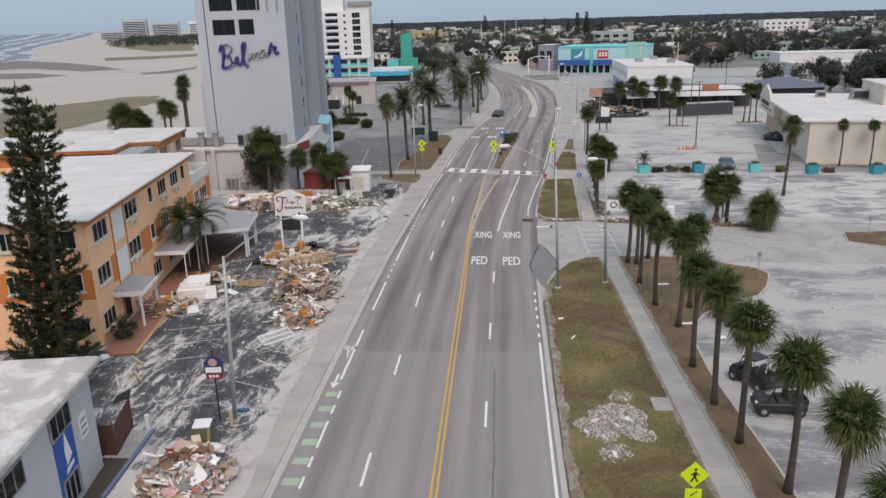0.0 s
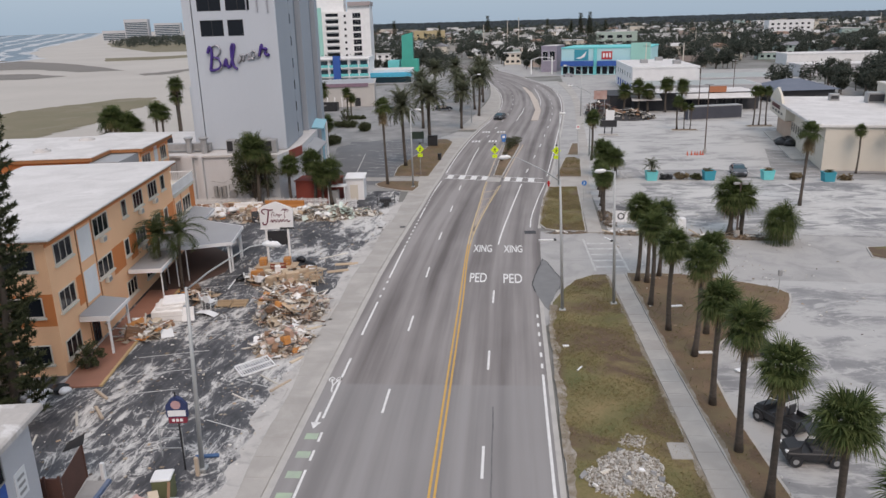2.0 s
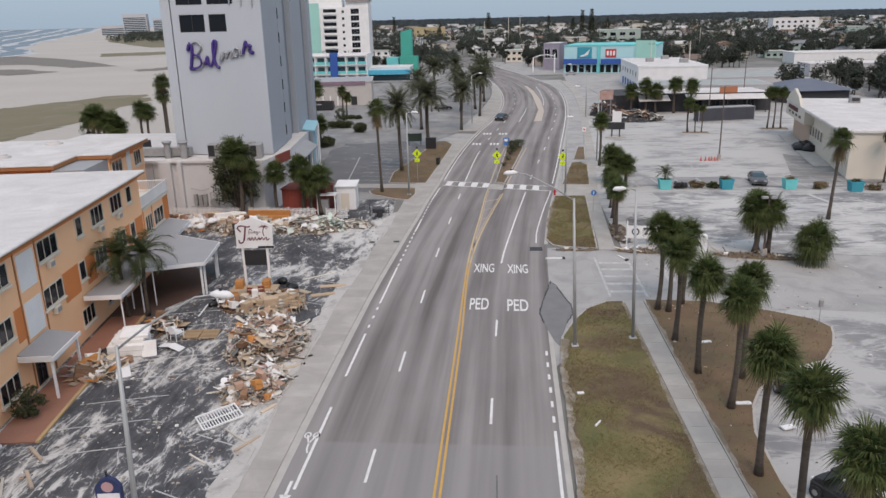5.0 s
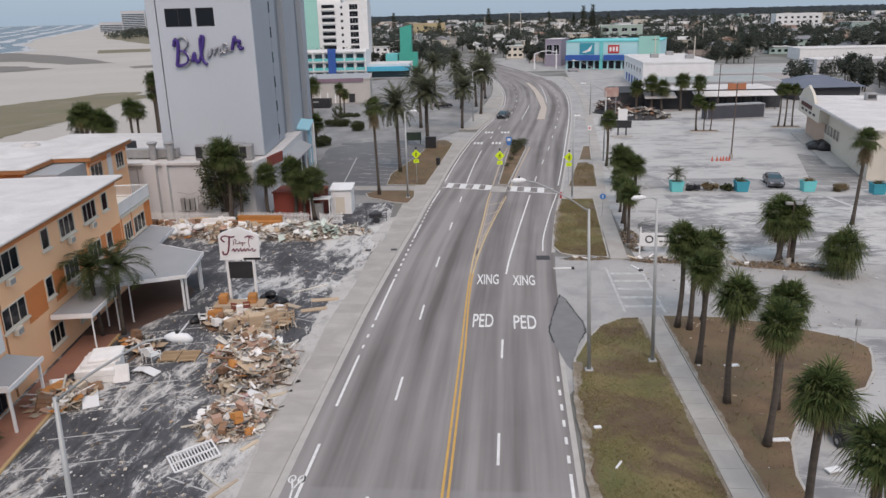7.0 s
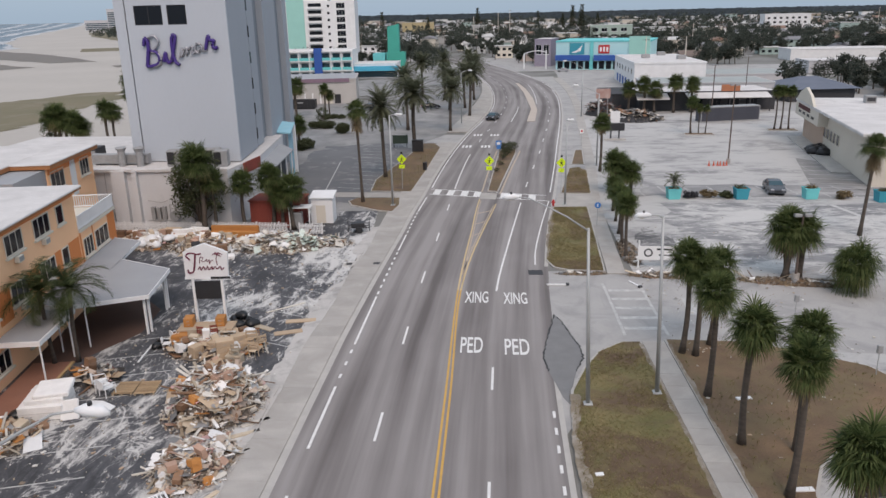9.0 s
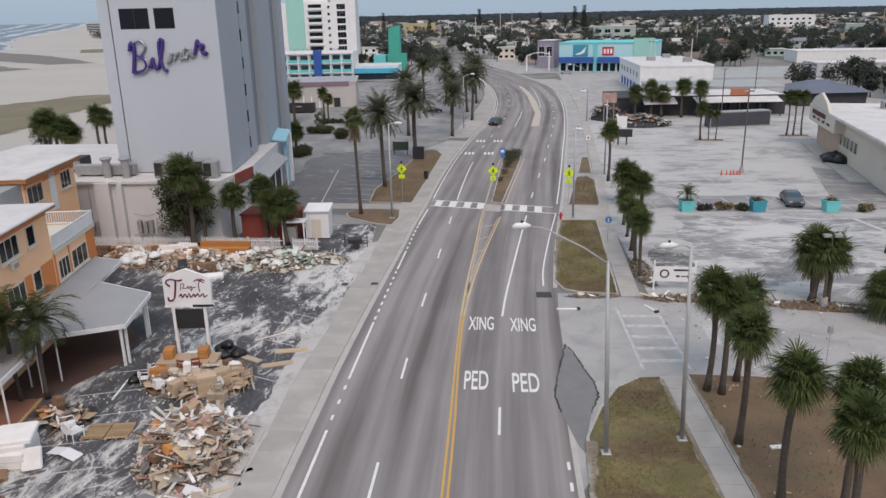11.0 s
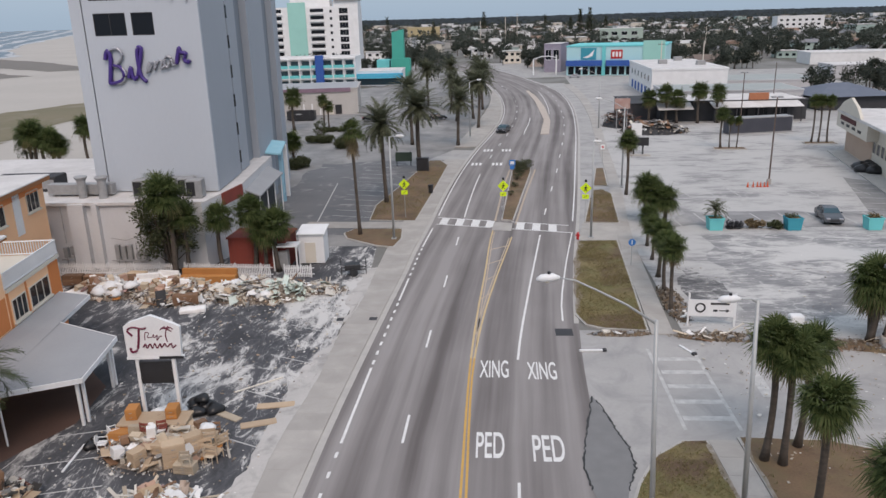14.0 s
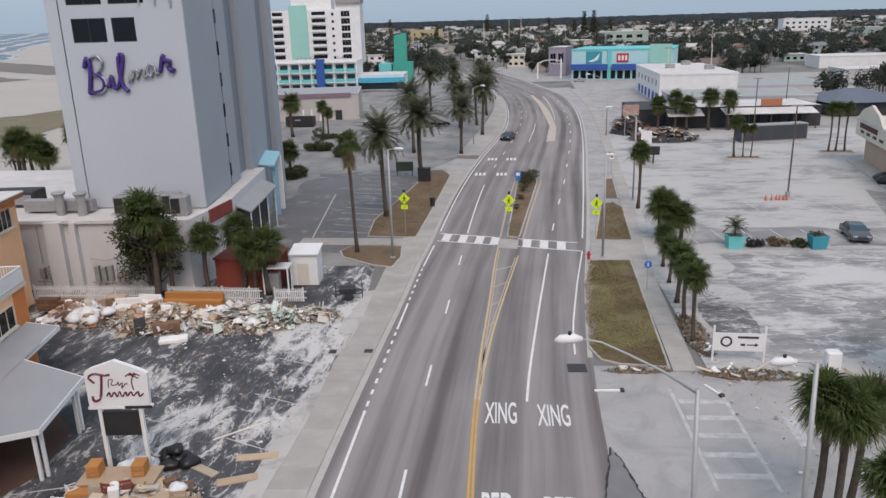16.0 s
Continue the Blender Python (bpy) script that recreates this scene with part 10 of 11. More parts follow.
Shape().add([(10, -3.5, 3.0), (28, -3.5, 3.0), (28, 0.2, 3.9), (10, 0.2, 3.9), (10, -3.5, 3.15), (28, -3.5, 3.15), (28, 0.2, 4.05), (10, 0.2, 4.05)], [(3, 2, 1, 0), (4, 5, 6, 7), (0, 1, 5, 4), (1, 2, 6, 5), (3, 0, 4, 7)]).ob("awning", ROOF_WHITE, RES, "white sheet awning")
for x in (10.3, 14.7, 19, 23.4, 27.7):
    Shape().box(x - 0.08, -3.4, 0, x + 0.08, -3.2, 3.0).ob("post", DARK, RES)
front_windows(RES, -0.02, (11.5, 15.5, 19.5, 23.5), 0.8, 2.6, 1.8, 3, mat=DARK)
Shape().add([(-1, -3, 2.8), (6, -3.5, 2.9), (6, 0, 4.0), (-1, 0, 4.0)], [(0, 1, 2, 3)]).add([(-1, -3, 2.75), (6, -3.5, 2.85), (6, 0, 3.95), (-1, 0, 3.95)], [(3, 2, 1, 0)]).ob("torn_canopy", ROOF_WHITE, RES, "torn white canopy sheet")
Shape().box(18.0, -0.3, 4.2, 22.0, 0.1, 5.6).ob("sign_panel", surface("faded_orange_sign", (0.42, 0.16, 0.08), (0.3, 0.12, 0.07)), RES, "faded orange roof sign panel")
flat_block("black_shed", "low charred black timber building", pose(30.5, 196, 0, 0, 0, 4), 8.5, 16, 3.4, DARK, DARK, 0.2, "building")
SG = thing("pole_sign", "weathered red and white panel sign on twin posts", "sign", pose(26.6, 183.5, 0))
for x in (-1.0, 1.0):
    Shape().tube([(x, 0, 0), (x, 0, 6.2)], 0.09, 8).ob("post", ALU, SG)
Shape().box(-1.5, -0.12, 4.0, 1.5, 0.12, 6.0).ob("panel", surface("sun_bleached_red", (0.36, 0.20, 0.17), (0.5, 0.42, 0.38)), SG)
for x, y, h in ((36.6, 191.0, 6.0), (39.0, 190.8, 5.0), (33.5, 192, 5.0), (43, 190, 6.5), (47, 190, 6.0)):
    o = stand(copy_thing(base_palms[int(x) % 3], pose(0, 0, 0)), pose(x, y, 0, 0, 0, x * 40), h, 1.5)
    tagged(o, "cabbage palm before the burnt restaurant", group="palms by the restaurant")
o = stand(copy_thing(base_palms[1], pose(0, 0, 0)), pose(18.1, 125.7, 0.05), 6.6, 1.05)
tagged(o, "cabbage palm beside the far footpath", group="palms of the north lot")
SAGE_ROOF = surface("sage_grey_roofing", (0.29, 0.32, 0.31), (0.38, 0.40, 0.39), scale=0.3, fine=5)
# white two-storey building behind
WB = flat_block("white_building", "white two-storey building with flat roof", pose(43.0, 238.5, 0, 0, 0, -2), 19.5, 44, 7.4, WHITE, ROOF_WHITE, 0.5)
for k in range(6):
    window(WB, pose(-0.02, 4 + 6.4 * k, 4.3, 0, 0, -90) @ Matrix.Diagonal((1, -1, 1, 1)) @ pose(-2.2, 0, 0), 2.2, 1.6, 1, frame_mat=WHITE)
    Shape().box(-0.04, 2 + 6.4 * k, 0.2, 0.0, 5.4 + 6.4 * k, 2.6).ob("shopfront", ROYAL, WB)
front_windows(WB, 0, (3, 12), 1.0, 2.4, 1.6, 2)
for x, y in ((5, 20), (12, 34), (14, 12)):
    Shape().chamfered(x, y, 7.9, x + 2.4, y + 2, 9.1, 0.1).ob("roof_unit", ALU, WB)
flat_block("grey_annexe", "grey single-storey annexe with sage roof", pose(64.5, 250, 0, 0, 0, -2), 26, 20, 3.2, GREY_WALL, SAGE_ROOF)
flat_block("low_annexe", "low grey building with sage green roof edge", pose(41.5, 214, 0, 0, 0, -2), 31, 17, 4.0, GREY_WALL, SAGE_ROOF)
# turquoise souvenir shop
TS = thing("turquoise_shop", "turquoise and blue two-storey beach shop", "shop", pose(28.8, 331.0, 0, 0, 0, -16) @ Matrix.Diagonal((0.78, 1, 1, 1)))
Shape().box(0, 0, -0.5, 47, 30, 10.6).ob("wall", surface("pale_turquoise_stucco", (0.36, 0.62, 0.65), (0.44, 0.66, 0.68), scale=0.2, fine=4), TS)
Shape().box(-0.2, -0.2, 10.6, 47.2, 30.2, 11.1).ob("parapet", TEAL, TS)
Shape().box(0, -1.6, 3.6, 17.5, 0, 5.6).ob("awning", ROYAL, TS, "royal blue awning")
Shape().box(19.5, -1.6, 3.6, 36, 0, 5.6).ob("awning", ROYAL, TS, "royal blue awning")
Shape().box(7.0, -0.2, 5.9, 14.5, -0.02, 10.2).ob("panel", TEAL_DARK, TS, "dark teal panel with white swoosh")
Shape().add([(8.0, -0.22, 6.6), (11.0, -0.22, 7.6), (13.6, -0.22, 9.6), (12.6, -0.22, 7.2), (10.0, -0.22, 6.4)], [(0, 1, 2, 3, 4)]).ob("swoosh", WHITE, TS)
Shape().box(21.5, -0.2, 6.2, 27.0, -0.02, 9.4).ob("panel", SIGN_RED, TS, "red shop sign panel")
for k in range(3):
    Shape().box(22.2 + 1.6 * k, -0.24, 6.9, 23.2 + 1.6 * k, -0.2, 8.7).ob("bar", WHITE, TS)
Shape().box(17.3, -0.6, 0, 19.0, 0.0, 11.0).ob("pilaster", TEAL, TS)
for k in range(10):
    Shape().box(1 + 3.5 * k, -0.05, 0.3, 3.6 + 3.5 * k, 0.0, 3.3).ob("shop_window", GLASS, TS)
Shape().box(36.5, -0.5, 5.6, 46.5, 0.0, 12.6).ob("corner_block", SEAFOAM, TS, "seafoam green corner block")
PB = flat_block("mauve_shop", "narrow mauve and grey shop", pose(21.5, 352, 0, 0, 0, -16), 7.0, 16, 11.0, surface("mauve_grey_stucco", (0.25, 0.22, 0.28), (0.33, 0.30, 0.36)), ROOF_WHITE)
front_windows(PB, 0, (0.6, 3.8), 5.0, 2.4, 4.0, 2)
ARCH = thing("street_arch", "white street arch with curved beam", "arch", pose(16.5, 338, 0, 0, 0, -12))
for x in (0.0, 9.0):
    Shape().box(x - 0.25, -0.25, 0, x + 0.25, 0.25, 7.5 if x > 1 else 6.0).ob("pillar", WHITE, ARCH)
Shape().tube([(0, 0, 6.0), (3, 0, 7.0), (6, 0, 7.2), (9, 0, 6.6)], 0.16, 8).ob("beam", WHITE, ARCH)
# west side: single-storey hall, turquoise motel, teal pylon, condominium
HALL_WALL = surface("dull_beige_render", (0.47, 0.445, 0.42), (0.37, 0.35, 0.33), scale=0.3, fine=5)
HALL = flat_block("grey_hall", "long pale single-storey hall with mauve roof edge", pose(-60.5, 214.0, 0, 0, 0, 8), 28.5, 20, 6.1, HALL_WALL, GREY_ROOF, 0.3)
Shape().box(-0.3, -0.3, 5.5, 26.8, 0.0, 6.45).ob("mauve_band", surface("mauve_band", (0.20, 0.13, 0.17), (0.26, 0.18, 0.22)), HALL)
Shape().box(20.5, -0.04, 0.1, 22.4, 0.0, 2.6).ob("door", CREAM, HALL)
Shape().box(22.8, -0.04, 0.1, 24.4, 0.0, 2.4).ob("door", BLACK, HALL)
for x in (15, 17, 19):
    Shape().box(x, -0.3, 0, x + 0.3, 0.0, 2.8).ob("pilaster", WHITE, HALL)
DUMP = thing("dumpster", "long black roll-off waste container before the hall", "container", pose(-47.0, 205.2, 0, 0, 0, 0))
Shape().box(0.1, 0.05, 0.25, 6.5, 0.17, 2.3).box(0.1, 2.23, 0.25, 6.5, 2.35, 2.3).box(0.1, 0.17, 0.25, 0.22, 2.23, 2.3).box(6.38, 0.17, 0.25, 6.5, 2.23, 2.3).box(0.22, 0.17, 0.25, 6.38, 2.23, 0.4).ob("body", BLACK, DUMP)
for k in range(8):
    Shape().box(0.3 + 0.85 * k, -0.03, 0.25, 0.42 + 0.85 * k, 0.05, 2.2).ob("rib", BLACK, DUMP)
for k in range(2):
    Shape().box(0.5, 0.4 + 1.3 * k, 0.0, 6.2, 0.7 + 1.3 * k, 0.25).ob("skid", BLACK, DUMP)
Shape().box(2.2, -0.05, 1.45, 3.6, -0.035, 1.75).ob("bar", ALU, DUMP)
TM = flat_block("turquoise_motel", "three-storey white and turquoise motel with balconies", pose(-78.0, 296, 0, 0, 0, 2), 31, 14, 10.2, WHITE, ROOF_WHITE, 0.4, "motel")
for fl in range(3):
    z = 0.2 + 3.35 * fl
    Shape().box(-0.2, -1.5, z + 2.95, 31.2, 0, z + 3.2).ob("balcony_floor", WHITE, TM)
    Shape().box(-0.1, -1.5, z, 31.1, -1.4, z + 1.0).ob("balcony_panel", TEAL, TM, "turquoise balcony panel")
    for k in range(8):
        Shape().box(0.6 + 3.85 * k, -0.05, z + 0.1, 3.2 + 3.85 * k, 0.0, z + 2.4).ob("glass_door", GLASS_BLUE, TM)
for k in range(9):
    Shape().box(3.87 * k - 0.2, -1.55, 0, 3.87 * k + 0.15, -1.4, 10.2).ob("column", WHITE, TM)
Shape().box(17.2, -1.9, 0, 20.0, -0.2, 11.2).ob("stair_tower", ROYAL, TM, "royal blue stair tower")
BL = flat_block("beach_bar", "low white and turquoise beach bar with blue awning", pose(-50.5, 300, 0, 0, 0, 2), 19, 16, 5.0, WHITE, ROOF_WHITE)
Shape().box(-0.5, -2.5, 2.8, 19.5, 0, 4.4).ob("awning", surface("sky_blue_awning", (0.06, 0.42, 0.60)), BL)
Shape().box(-0.4, -0.05, 0.4, 19, 0.0, 2.6).ob("shop_window", GLASS_BLUE, BL)
PY = thing("teal_pylon", "tall green teal tapering hotel pylon", "tower", pose(-36.2, 332, 0))
Shape().add([(-2.5, -2.2, 0), (2.3, -2.2, 0), (2.3, 2.2, 0), (-2.5, 2.2, 0), (-2.2, -2.0, 17.8), (2.2, -2.0, 18.8), (2.2, 2.0, 18.8), (-2.2, 2.0, 17.8)], [(3, 2, 1, 0), (4, 5, 6, 7), (0, 1, 5, 4), (1, 2, 6, 5), (2, 3, 7, 6), (3, 0, 4, 7)]).ob("shaft", GREENTEAL, PY)
Shape().box(-2.8, -2.5, 0, 4.5, 2.5, 8.0).ob("base_block", GREENTEAL, PY)
Shape().box(-8.5, -2.0, 0, -3.6, 6, 7.5).ob("side_block", TEAL, PY)
CONDO = thing("condominium", "white nine-storey beachfront condominium with turquoise stripe", "apartment building", pose(-100, 378, 0, 0, 0, 4))
Shape().box(0, 0, 0, 40, 16, 29.0).ob("wall", WHITE, CONDO)
Shape().box(9, 4, 29.0, 27, 14, 35.5).ob("penthouse", WHITE, CONDO)
Shape().box(29, 1, 29, 40, 14, 31.6).ob("penthouse", WHITE, CONDO)
Shape().box(29.4, -0.4, 31.6, 40.4, 14.4, 33.4).ob("roof", surface("dull_pink_roof", (0.36, 0.31, 0.31)), CONDO)
Shape().box(8.5, -0.5, 0, 16.5, 0.0, 31.0).ob("stripe_panel", SEAFOAM, CONDO, "turquoise upright panel")
for fl in range(9):
    z = 1.0 + 3.1 * fl
    for x0, x1 in ((1.0, 5.5), (18.5, 24.5)):
        b = Shape().box(x0, -0.06, z + 0.2, x1, 0.0, z + 2.4).ob("loggia", GLASS, CONDO)
        Shape().box(x0 - 0.2, -1.2, z - 0.1, x1 + 0.2, -1.05, z + 0.9).ob("balcony_panel", WHITE, b)
        Shape().box(x0 - 0.2, -1.1, z - 0.2, x1 + 0.2, 0, z).ob("balcony_floor", WHITE, b)
    window(CONDO, pose(31.5, -0.02, z) @ Matrix.Diagonal((1, -1, 1, 1)), 4.0, 2.5, 3, sill=False)
    window(CONDO, pose(27.2, -0.02, z + 0.5) @ Matrix.Diagonal((1, -1, 1, 1)), 1.2, 1.3, 1, sill=False)
# pavilion and low roofs east
PV = thing("slate_pavilion", "low pavilion with blue-grey hipped roof", "building", pose(74, 207, 0, 0, 0, 6))
Shape().box(0, 0, 0, 16, 15, 3.0).ob("wall", DARK, PV)
Shape().add([(-1.2, -1.2, 3.0), (17.2, -1.2, 3.0), (17.2, 16.2, 3.0), (-1.2, 16.2, 3.0), (6, 7.5, 5.4), (10, 7.5, 5.4)], [(0, 1, 5, 4), (1, 2, 5), (2, 3, 4, 5), (3, 0, 4), (3, 2, 1, 0)]).ob("roof", surface("slate_blue_roof", (0.11, 0.13, 0.17), (0.15, 0.17, 0.21), scale=0.4), PV)
flat_block("long_white_hall", "long low white hall with pale roof", pose(132, 362, 0, 0, 0, -4), 44, 18, 4.6, WHITE, ROOF_WHITE)
flat_block("grey_store", "long low grey store with pale roof", pose(112, 292, 0, 0, 0, -3), 34, 14, 4.0, GREY_WALL, ROOF_WHITE)
LW = flat_block("white_apartments", "long white four-storey apartment block", pose(232, 690, 0, 0, 0, -6), 36, 18, 15.0, WHITE, ROOF_WHITE, 0.8, "apartment building")
for fl in range(4):
    front_windows(LW, 0, [2 + 4.8 * k for k in range(7)], 1.2 + 3.5 * fl, 2.2, 1.7, 1)
TB = flat_block("sage_building", "sage green three-storey building with white trim", pose(66, 520, 0, 0, 0, -8), 26, 16, 12.5, surface("sage_stucco", (0.33, 0.42, 0.37), (0.42, 0.49, 0.44)), ROOF_WHITE, 0.8)
for fl in range(3):
    front_windows(TB, 0, (1.5, 7, 13, 19), 1.4 + 3.9 * fl, 3.6, 2.2, 2)
YB = flat_block("ochre_building", "ochre two-storey building with flat roof", pose(-86, 800, 0, 0, 0, 6), 32, 18, 13.0, surface("ochre_stucco", (0.42, 0.34, 0.19), (0.48, 0.40, 0.25)), ROOF_WHITE)
front_windows(YB, 0, (3, 11, 19, 26), 8.0, 2.0, 1.8, 1)
# far beach hotels
for x, y, w, h in ((-758, 1530, 46, 40), (-703, 1545, 52, 31), (-640, 1580, 40, 33), (-590, 1590, 44, 26), (-822, 1560, 46, 19), (-535, 1620, 46, 32), (-485, 1650, 40, 28)):
    FH = flat_block("beach_hotel", "pale high-rise beach hotel far along the shore", pose(x, y, 0, 0, 0, 14), w, 24, h, GREY_WALL if w > 45 else WHITE, ROOF_WHITE, 1.0, "hotel", "far beach hotels")
    for fl in range(int(h / 3.4) - 1):
        Shape().box(1.5, -0.3, 2.2 + 3.4 * fl, w - 1.5, 0.0, 4.0 + 3.4 * fl).ob("window_band", GLASS_BLUE, FH)

# the suburb: houses one by one in the nearer blocks, the rest joined
rng = random.Random(2024)
HOUSE_WALLS = [WHITE, CREAM, surface("house_grey", (0.42, 0.42, 0.41)), surface("house_tan", (0.42, 0.36, 0.28)), surface("house_mint", (0.36, 0.46, 0.43)), surface("house_pink", (0.46, 0.38, 0.34))]
HOUSE_ROOFS = [surface("roof_pale", (0.52, 0.51, 0.49), (0.42, 0.41, 0.40)), surface("roof_grey", (0.22, 0.22, 0.23), (0.16, 0.16, 0.17)), surface("roof_brown", (0.17, 0.13, 0.11), (0.13, 0.10, 0.085)), surface("roof_tile", (0.25, 0.16, 0.12), (0.19, 0.125, 0.10))]
TAKEN = [(21, 352, 14), (52, 345, 40), (58, 260, 34), (84, 264, 22), (80, 216, 20), (150, 362, 46), (126, 310, 42), (250, 700, 40), (78, 528, 22), (-70, 808, 26), (-36, 335, 14), (-80, 386, 34), (-62, 303, 26), (-40, 308, 18), (51, 200, 24)]


def free(x, y, r=9):
    if any(math.hypot(x - a, y - b) < c for a, b, c in TAKEN):
        return False
    if y < 540:
        l, r_ = line(LEFT, [min(y, 519)])[0], line(RIGHT, [min(y, 519)])[0]
        return not (l - r - 4 < x < r_ + r + 4)
    return True


def gable(sh, x, y, w, d, z, h, a, hip=0.0, o=0.5):
    c, s = math.cos(a), math.sin(a)
    q = lambda px, py, pz: (x + c * px - s * py, y + s * px + c * py, pz)
    W, D = w / 2 + o, d / 2 + o
    sh.add([q(-W, -D, z), q(W, -D, z), q(W, D, z), q(-W, D, z), q(-W + hip, 0, z + h), q(W - hip, 0, z + h)], [(0, 1, 5, 4), (2, 3, 4, 5), (1, 2, 5), (3, 0, 4), (3, 2, 1, 0)])


near_n = 0
far_wall, far_roof, far_glass = {}, {}, Shape()
y = 285.0
while y < 1500:
    x = -0.20 * y if y > 384 else 58.0 + 0.1 * (y - 285)
    while x < 0.60 * y + 40:
        px, py = x + rng.uniform(-6, 6), y + rng.uniform(-5, 5)
        x += rng.uniform(17, 30) * (1 + y / 2200)
        if not free(px, py) or rng.random() < 0.12:
            continue
        w, d, h = rng.uniform(8, 14), rng.uniform(8, 11), rng.choice((2.8, 3.0, 3.2, 5.4, 5.8))
        if rng.random() < 0.12:
            w, d, h = w * 1.6, d * 1.3, rng.choice((6.4, 9.0, 9.5))
        a = rng.choice((0, math.pi / 2)) + rng.uniform(-0.12, 0.12)
        wm, rm_ = rng.choice((0, 0, 0, 1, 1, 2, 2, 3, 4, 5)), rng.choice((0, 0, 1, 1, 2, 3))
        flat = h > 7 or rng.random() < 0.3
        if y < 560 and near_n < 185:
            near_n += 1
            e = thing("house", f"{('white', 'cream', 'grey', 'tan', 'mint', 'pink')[wm]} {'two-storey' if h > 5 else 'single-storey'} house with {('pale', 'grey', 'brown', 'tiled')[rm_]} roof", "house", pose(px, py, rise(py), 0, 0, math.degrees(a)), "houses of the suburb")
            Shape().box(-w / 2, -d / 2, 0, w / 2, d / 2, h).ob("wall", HOUSE_WALLS[wm], e)
            r_ = Shape()
            if flat:
                r_.box(-w / 2 - 0.4, -d / 2 - 0.4, h, w / 2 + 0.4, d / 2 + 0.4, h + 0.4)
            else:
                gable(r_, 0, 0, w, d, h, rng.uniform(1.6, 2.4), 0, rng.choice((0.5, 3.0)))
            r_.ob("roof", HOUSE_ROOFS[0 if flat else rm_], e)
            for fl in range(2 if h > 5 else 1):
                for sx in (-0.32, 0.0, 0.32):
                    for sd in (-1, 1):
                        Shape().box(sx * w - 0.8, sd * (d / 2) - 0.04, 1.0 + 2.9 * fl, sx * w + 0.8, sd * (d / 2) + 0.04, 2.2 + 2.9 * fl).ob("window", GLASS, e)
        else:
            m = pose(px, py, rise(py), 0, 0, math.degrees(a))
            far_wall.setdefault(wm, Shape()).box(-w / 2, -d / 2, 0, w / 2, d / 2, h, m)
            if flat:
                far_roof.setdefault(0, Shape()).box(-w / 2 - 0.4, -d / 2 - 0.4, h, w / 2 + 0.4, d / 2 + 0.4, h + 0.4, m)
            else:
                gable(far_roof.setdefault(rm_, Shape()), px, py, w, d, h + rise(py), rng.uniform(1.6, 2.4), a, rng.choice((0.5, 3.0)))
            for sx in (-0.3, 0.05, 0.33):
                far_glass.box(sx * w - 0.9, -d / 2 - 0.05, 1.0, sx * w + 0.9, d / 2 + 0.05, 2.3, m)
    y += rng.uniform(19, 27) * (1 + y / 1600)
for k, sh in far_wall.items():
    tagged(sh.ob("far_houses", HOUSE_WALLS[k]), "walls of many distant suburban houses", "houses", kind="stuff")
for k, sh in far_roof.items():
    tagged(sh.ob("far_roofs", HOUSE_ROOFS[k]), "roofs of many distant suburban houses", "roofs", kind="stuff")
tagged(far_glass.ob("far_windows", GLASS), "dark windows of distant houses", "windows", kind="stuff")

# trees of the suburb: trunks and clumps of leaves, thinning in detail with distance
trees, stems = Shape(), Shape()
count = 0
while count < 4800:
    y = 215 + 1500 * rng.random() ** 1.35
    x = rng.uniform(-0.21 * y - 5, 0.60 * y + 45)
    if y < 330 and not (x > 66 or (-120 < x < -72 and y > 250)):
        continue
    if not free(x, y, 3) or (y < 330 and rng.random() < 0.3):
        continue
    count += 1
    h = rng.uniform(4.0, 10.0) if rng.random() < 0.9 else rng.uniform(10, 14)
    r = h * rng.uniform(0.28, 0.5)
    g = rise(y)
    stems.tube([(x, y, g), (x + rng.uniform(-0.4, 0.4), y, g + h * 0.6)], [0.22, 0.1], 4, False)
    near = y < 600
    nc, per, size = (12, 70, 0.36) if y < 420 else ((9, 30, 0.52) if near else ((5, 10, 0.85) if y < 1000 else (4, 6, 1.35)))
    cl = []
    for _ in range(nc):
        a, q = rng.uniform(0, 6.28), rng.random() ** 0.5 * r * 0.75
        cl.append(((x + q * math.cos(a), y + q * math.sin(a), g + h * rng.uniform(0.45, 0.92)), r * rng.uniform(0.35, 0.6)))
    leaf_mass(rng, trees, cl, per, size)
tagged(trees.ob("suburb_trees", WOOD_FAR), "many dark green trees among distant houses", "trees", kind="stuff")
tagged(stems.ob("suburb_trunks", BARK), "trunks of the distant trees", "trees", kind="stuff")
hor = Shape()
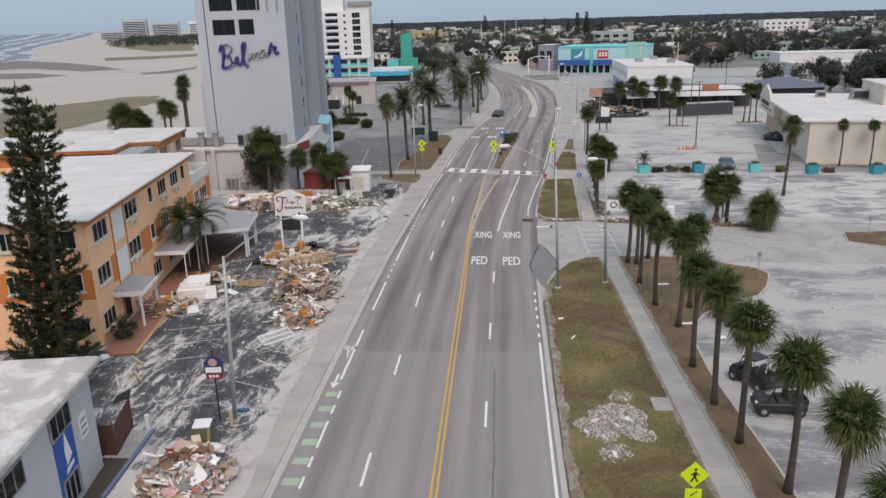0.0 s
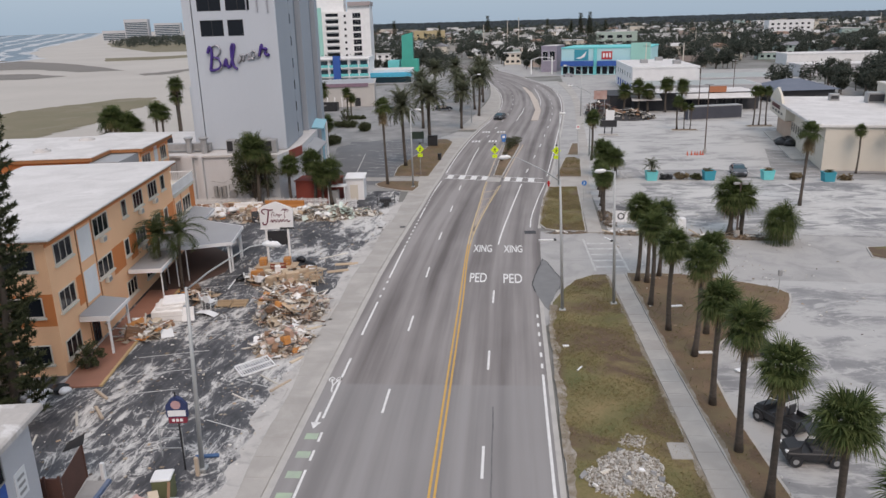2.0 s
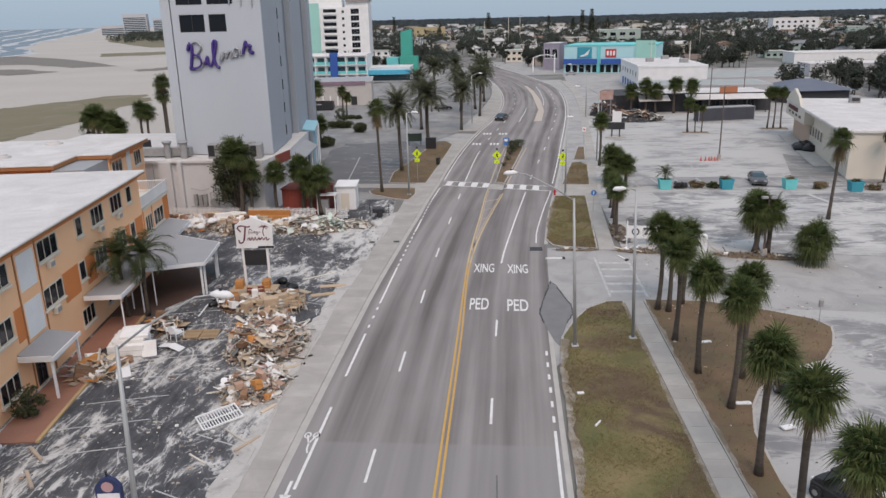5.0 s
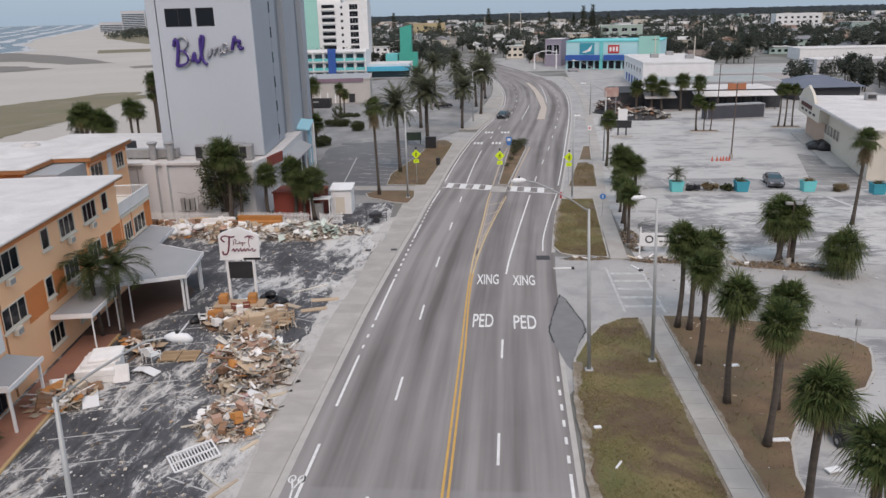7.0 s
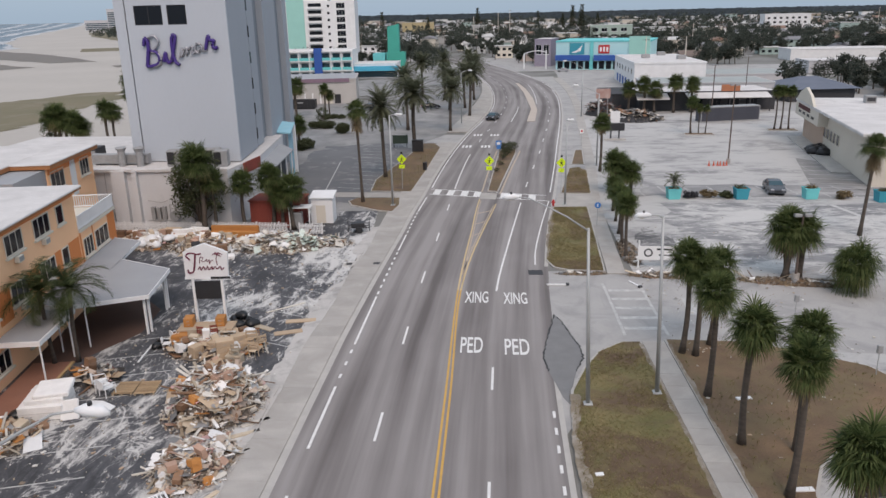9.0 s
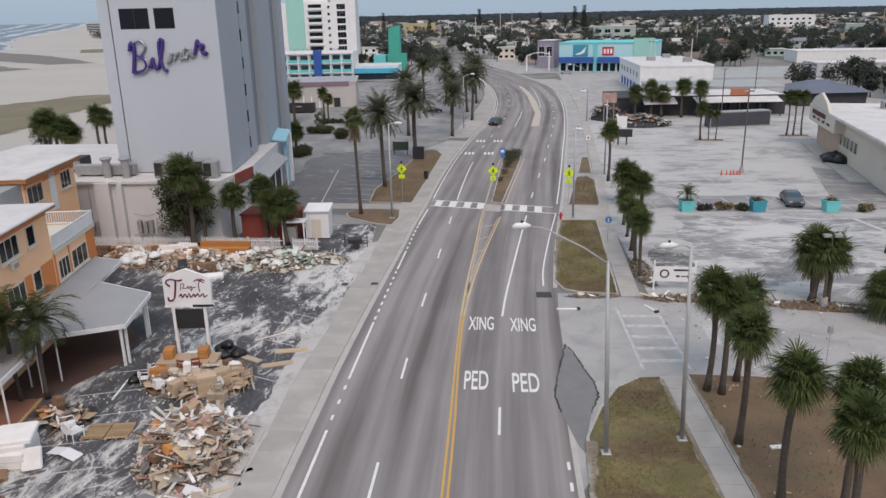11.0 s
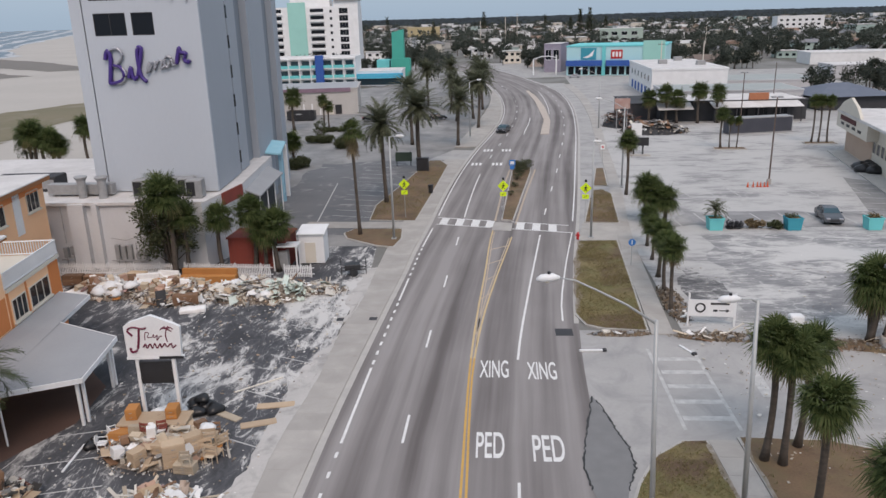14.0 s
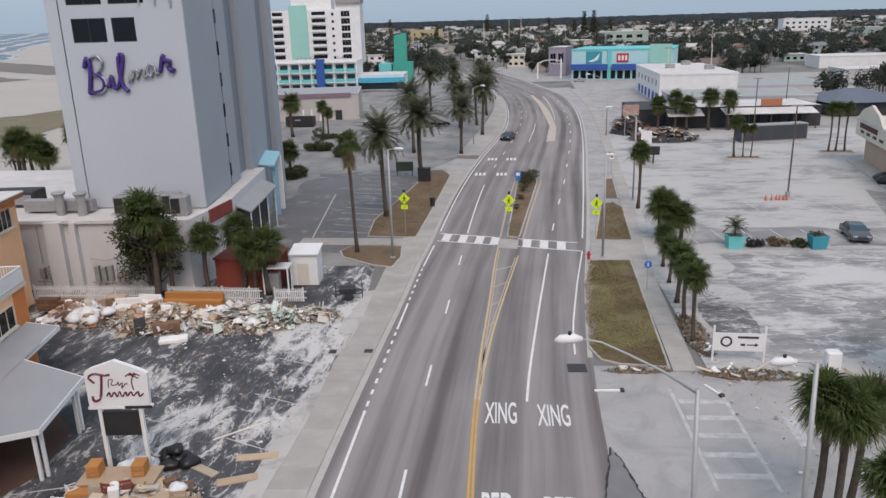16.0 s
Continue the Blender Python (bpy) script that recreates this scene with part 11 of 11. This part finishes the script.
for _ in range(3600):
    y = 1500 + 2900 * rng.random()
    x = rng.uniform(-0.24 * y, 0.62 * y)
    h = rng.uniform(4, 9)
    w_, g = rng.uniform(10, 34), rise(y)
    for _ in range(5):
        cx, cz, s = x + rng.uniform(-w_, w_), h * rng.uniform(0.35, 0.9), rng.uniform(2.5, 5.5)
        a = rng.uniform(-0.5, 0.5)
        cz += g
        hor.add([(cx - s * 1.4, y, cz), (cx + a * s, y - 2, cz - s * 0.8), (cx + s * 1.4, y, cz + a), (cx - a * s, y + 2, cz + s * 0.8)], [(0, 1, 2, 3)])
        hor.add([(cx - s, y - 1, g), (cx + s, y + 1, g), (cx + s * 0.8, y, cz), (cx - s * 0.8, y, cz)], [(0, 1, 2, 3)])
tagged(hor.ob("horizon_woods", WOOD_HAZED), "dark line of woods along the horizon, blued for haze", "woods", kind="stuff")
bw = Shape()
for _ in range(420):
    y = rng.uniform(950, 1540)
    x = -0.425 * y + rng.uniform(-90, 110)
    cl = [((x + rng.uniform(-4, 4), y + rng.uniform(-4, 4), rise(y) + rng.uniform(2, 8)), rng.uniform(2, 4)) for _ in range(4)]
    leaf_mass(rng, bw, cl, 8, 1.3)
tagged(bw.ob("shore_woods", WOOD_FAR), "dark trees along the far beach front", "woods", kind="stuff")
# landmark pines of the suburb
NP = norfolk_pine(53, 24, 4.2, "tall dark Norfolk pine far in the suburb")
tagged(NP, group="far landmark pines")
NP.matrix_basis = pose(76, 820, rise(820))
for x, y, s in ((86, 825, 1.12), (96, 830, 1.15), (113, 835, 0.8), (62, 1000, 0.9), (-120, 900, 1.0), (420, 860, 1.2), (-52, 700, 0.8), (-12, 900, 1.1)):
    o = copy_thing(NP, pose(x, y, rise(y), 0, 0, x))
    o.scale = (s, s, s)
NP.scale = (0.8, 0.8, 0.8)
for x, y, h in ((8, 560, 22), (16, 562, 24), (-8, 520, 20), (300, 640, 20), (120, 480, 14), (70, 292, 13), (58, 300, 13)):
    p = thing("utility_pole", "bare pale utility pole", "utility pole", pose(x, y, rise(y)), group="utility poles")
    Shape().tube([(0, 0, 0), (0, 0, h)], [0.25, 0.15], 8).ob("pole", CREAM, p)
    Shape().box(-1.2, -0.1, h - 1.2, 1.2, 0.1, h - 1.0).ob("crossarm", BARK, p)

# ---- pavement slabs, last ----
for e, pts, z in SLABS:
    o = Shape().prism(pts, -0.03, z).ob("slab", CONCRETE, e)
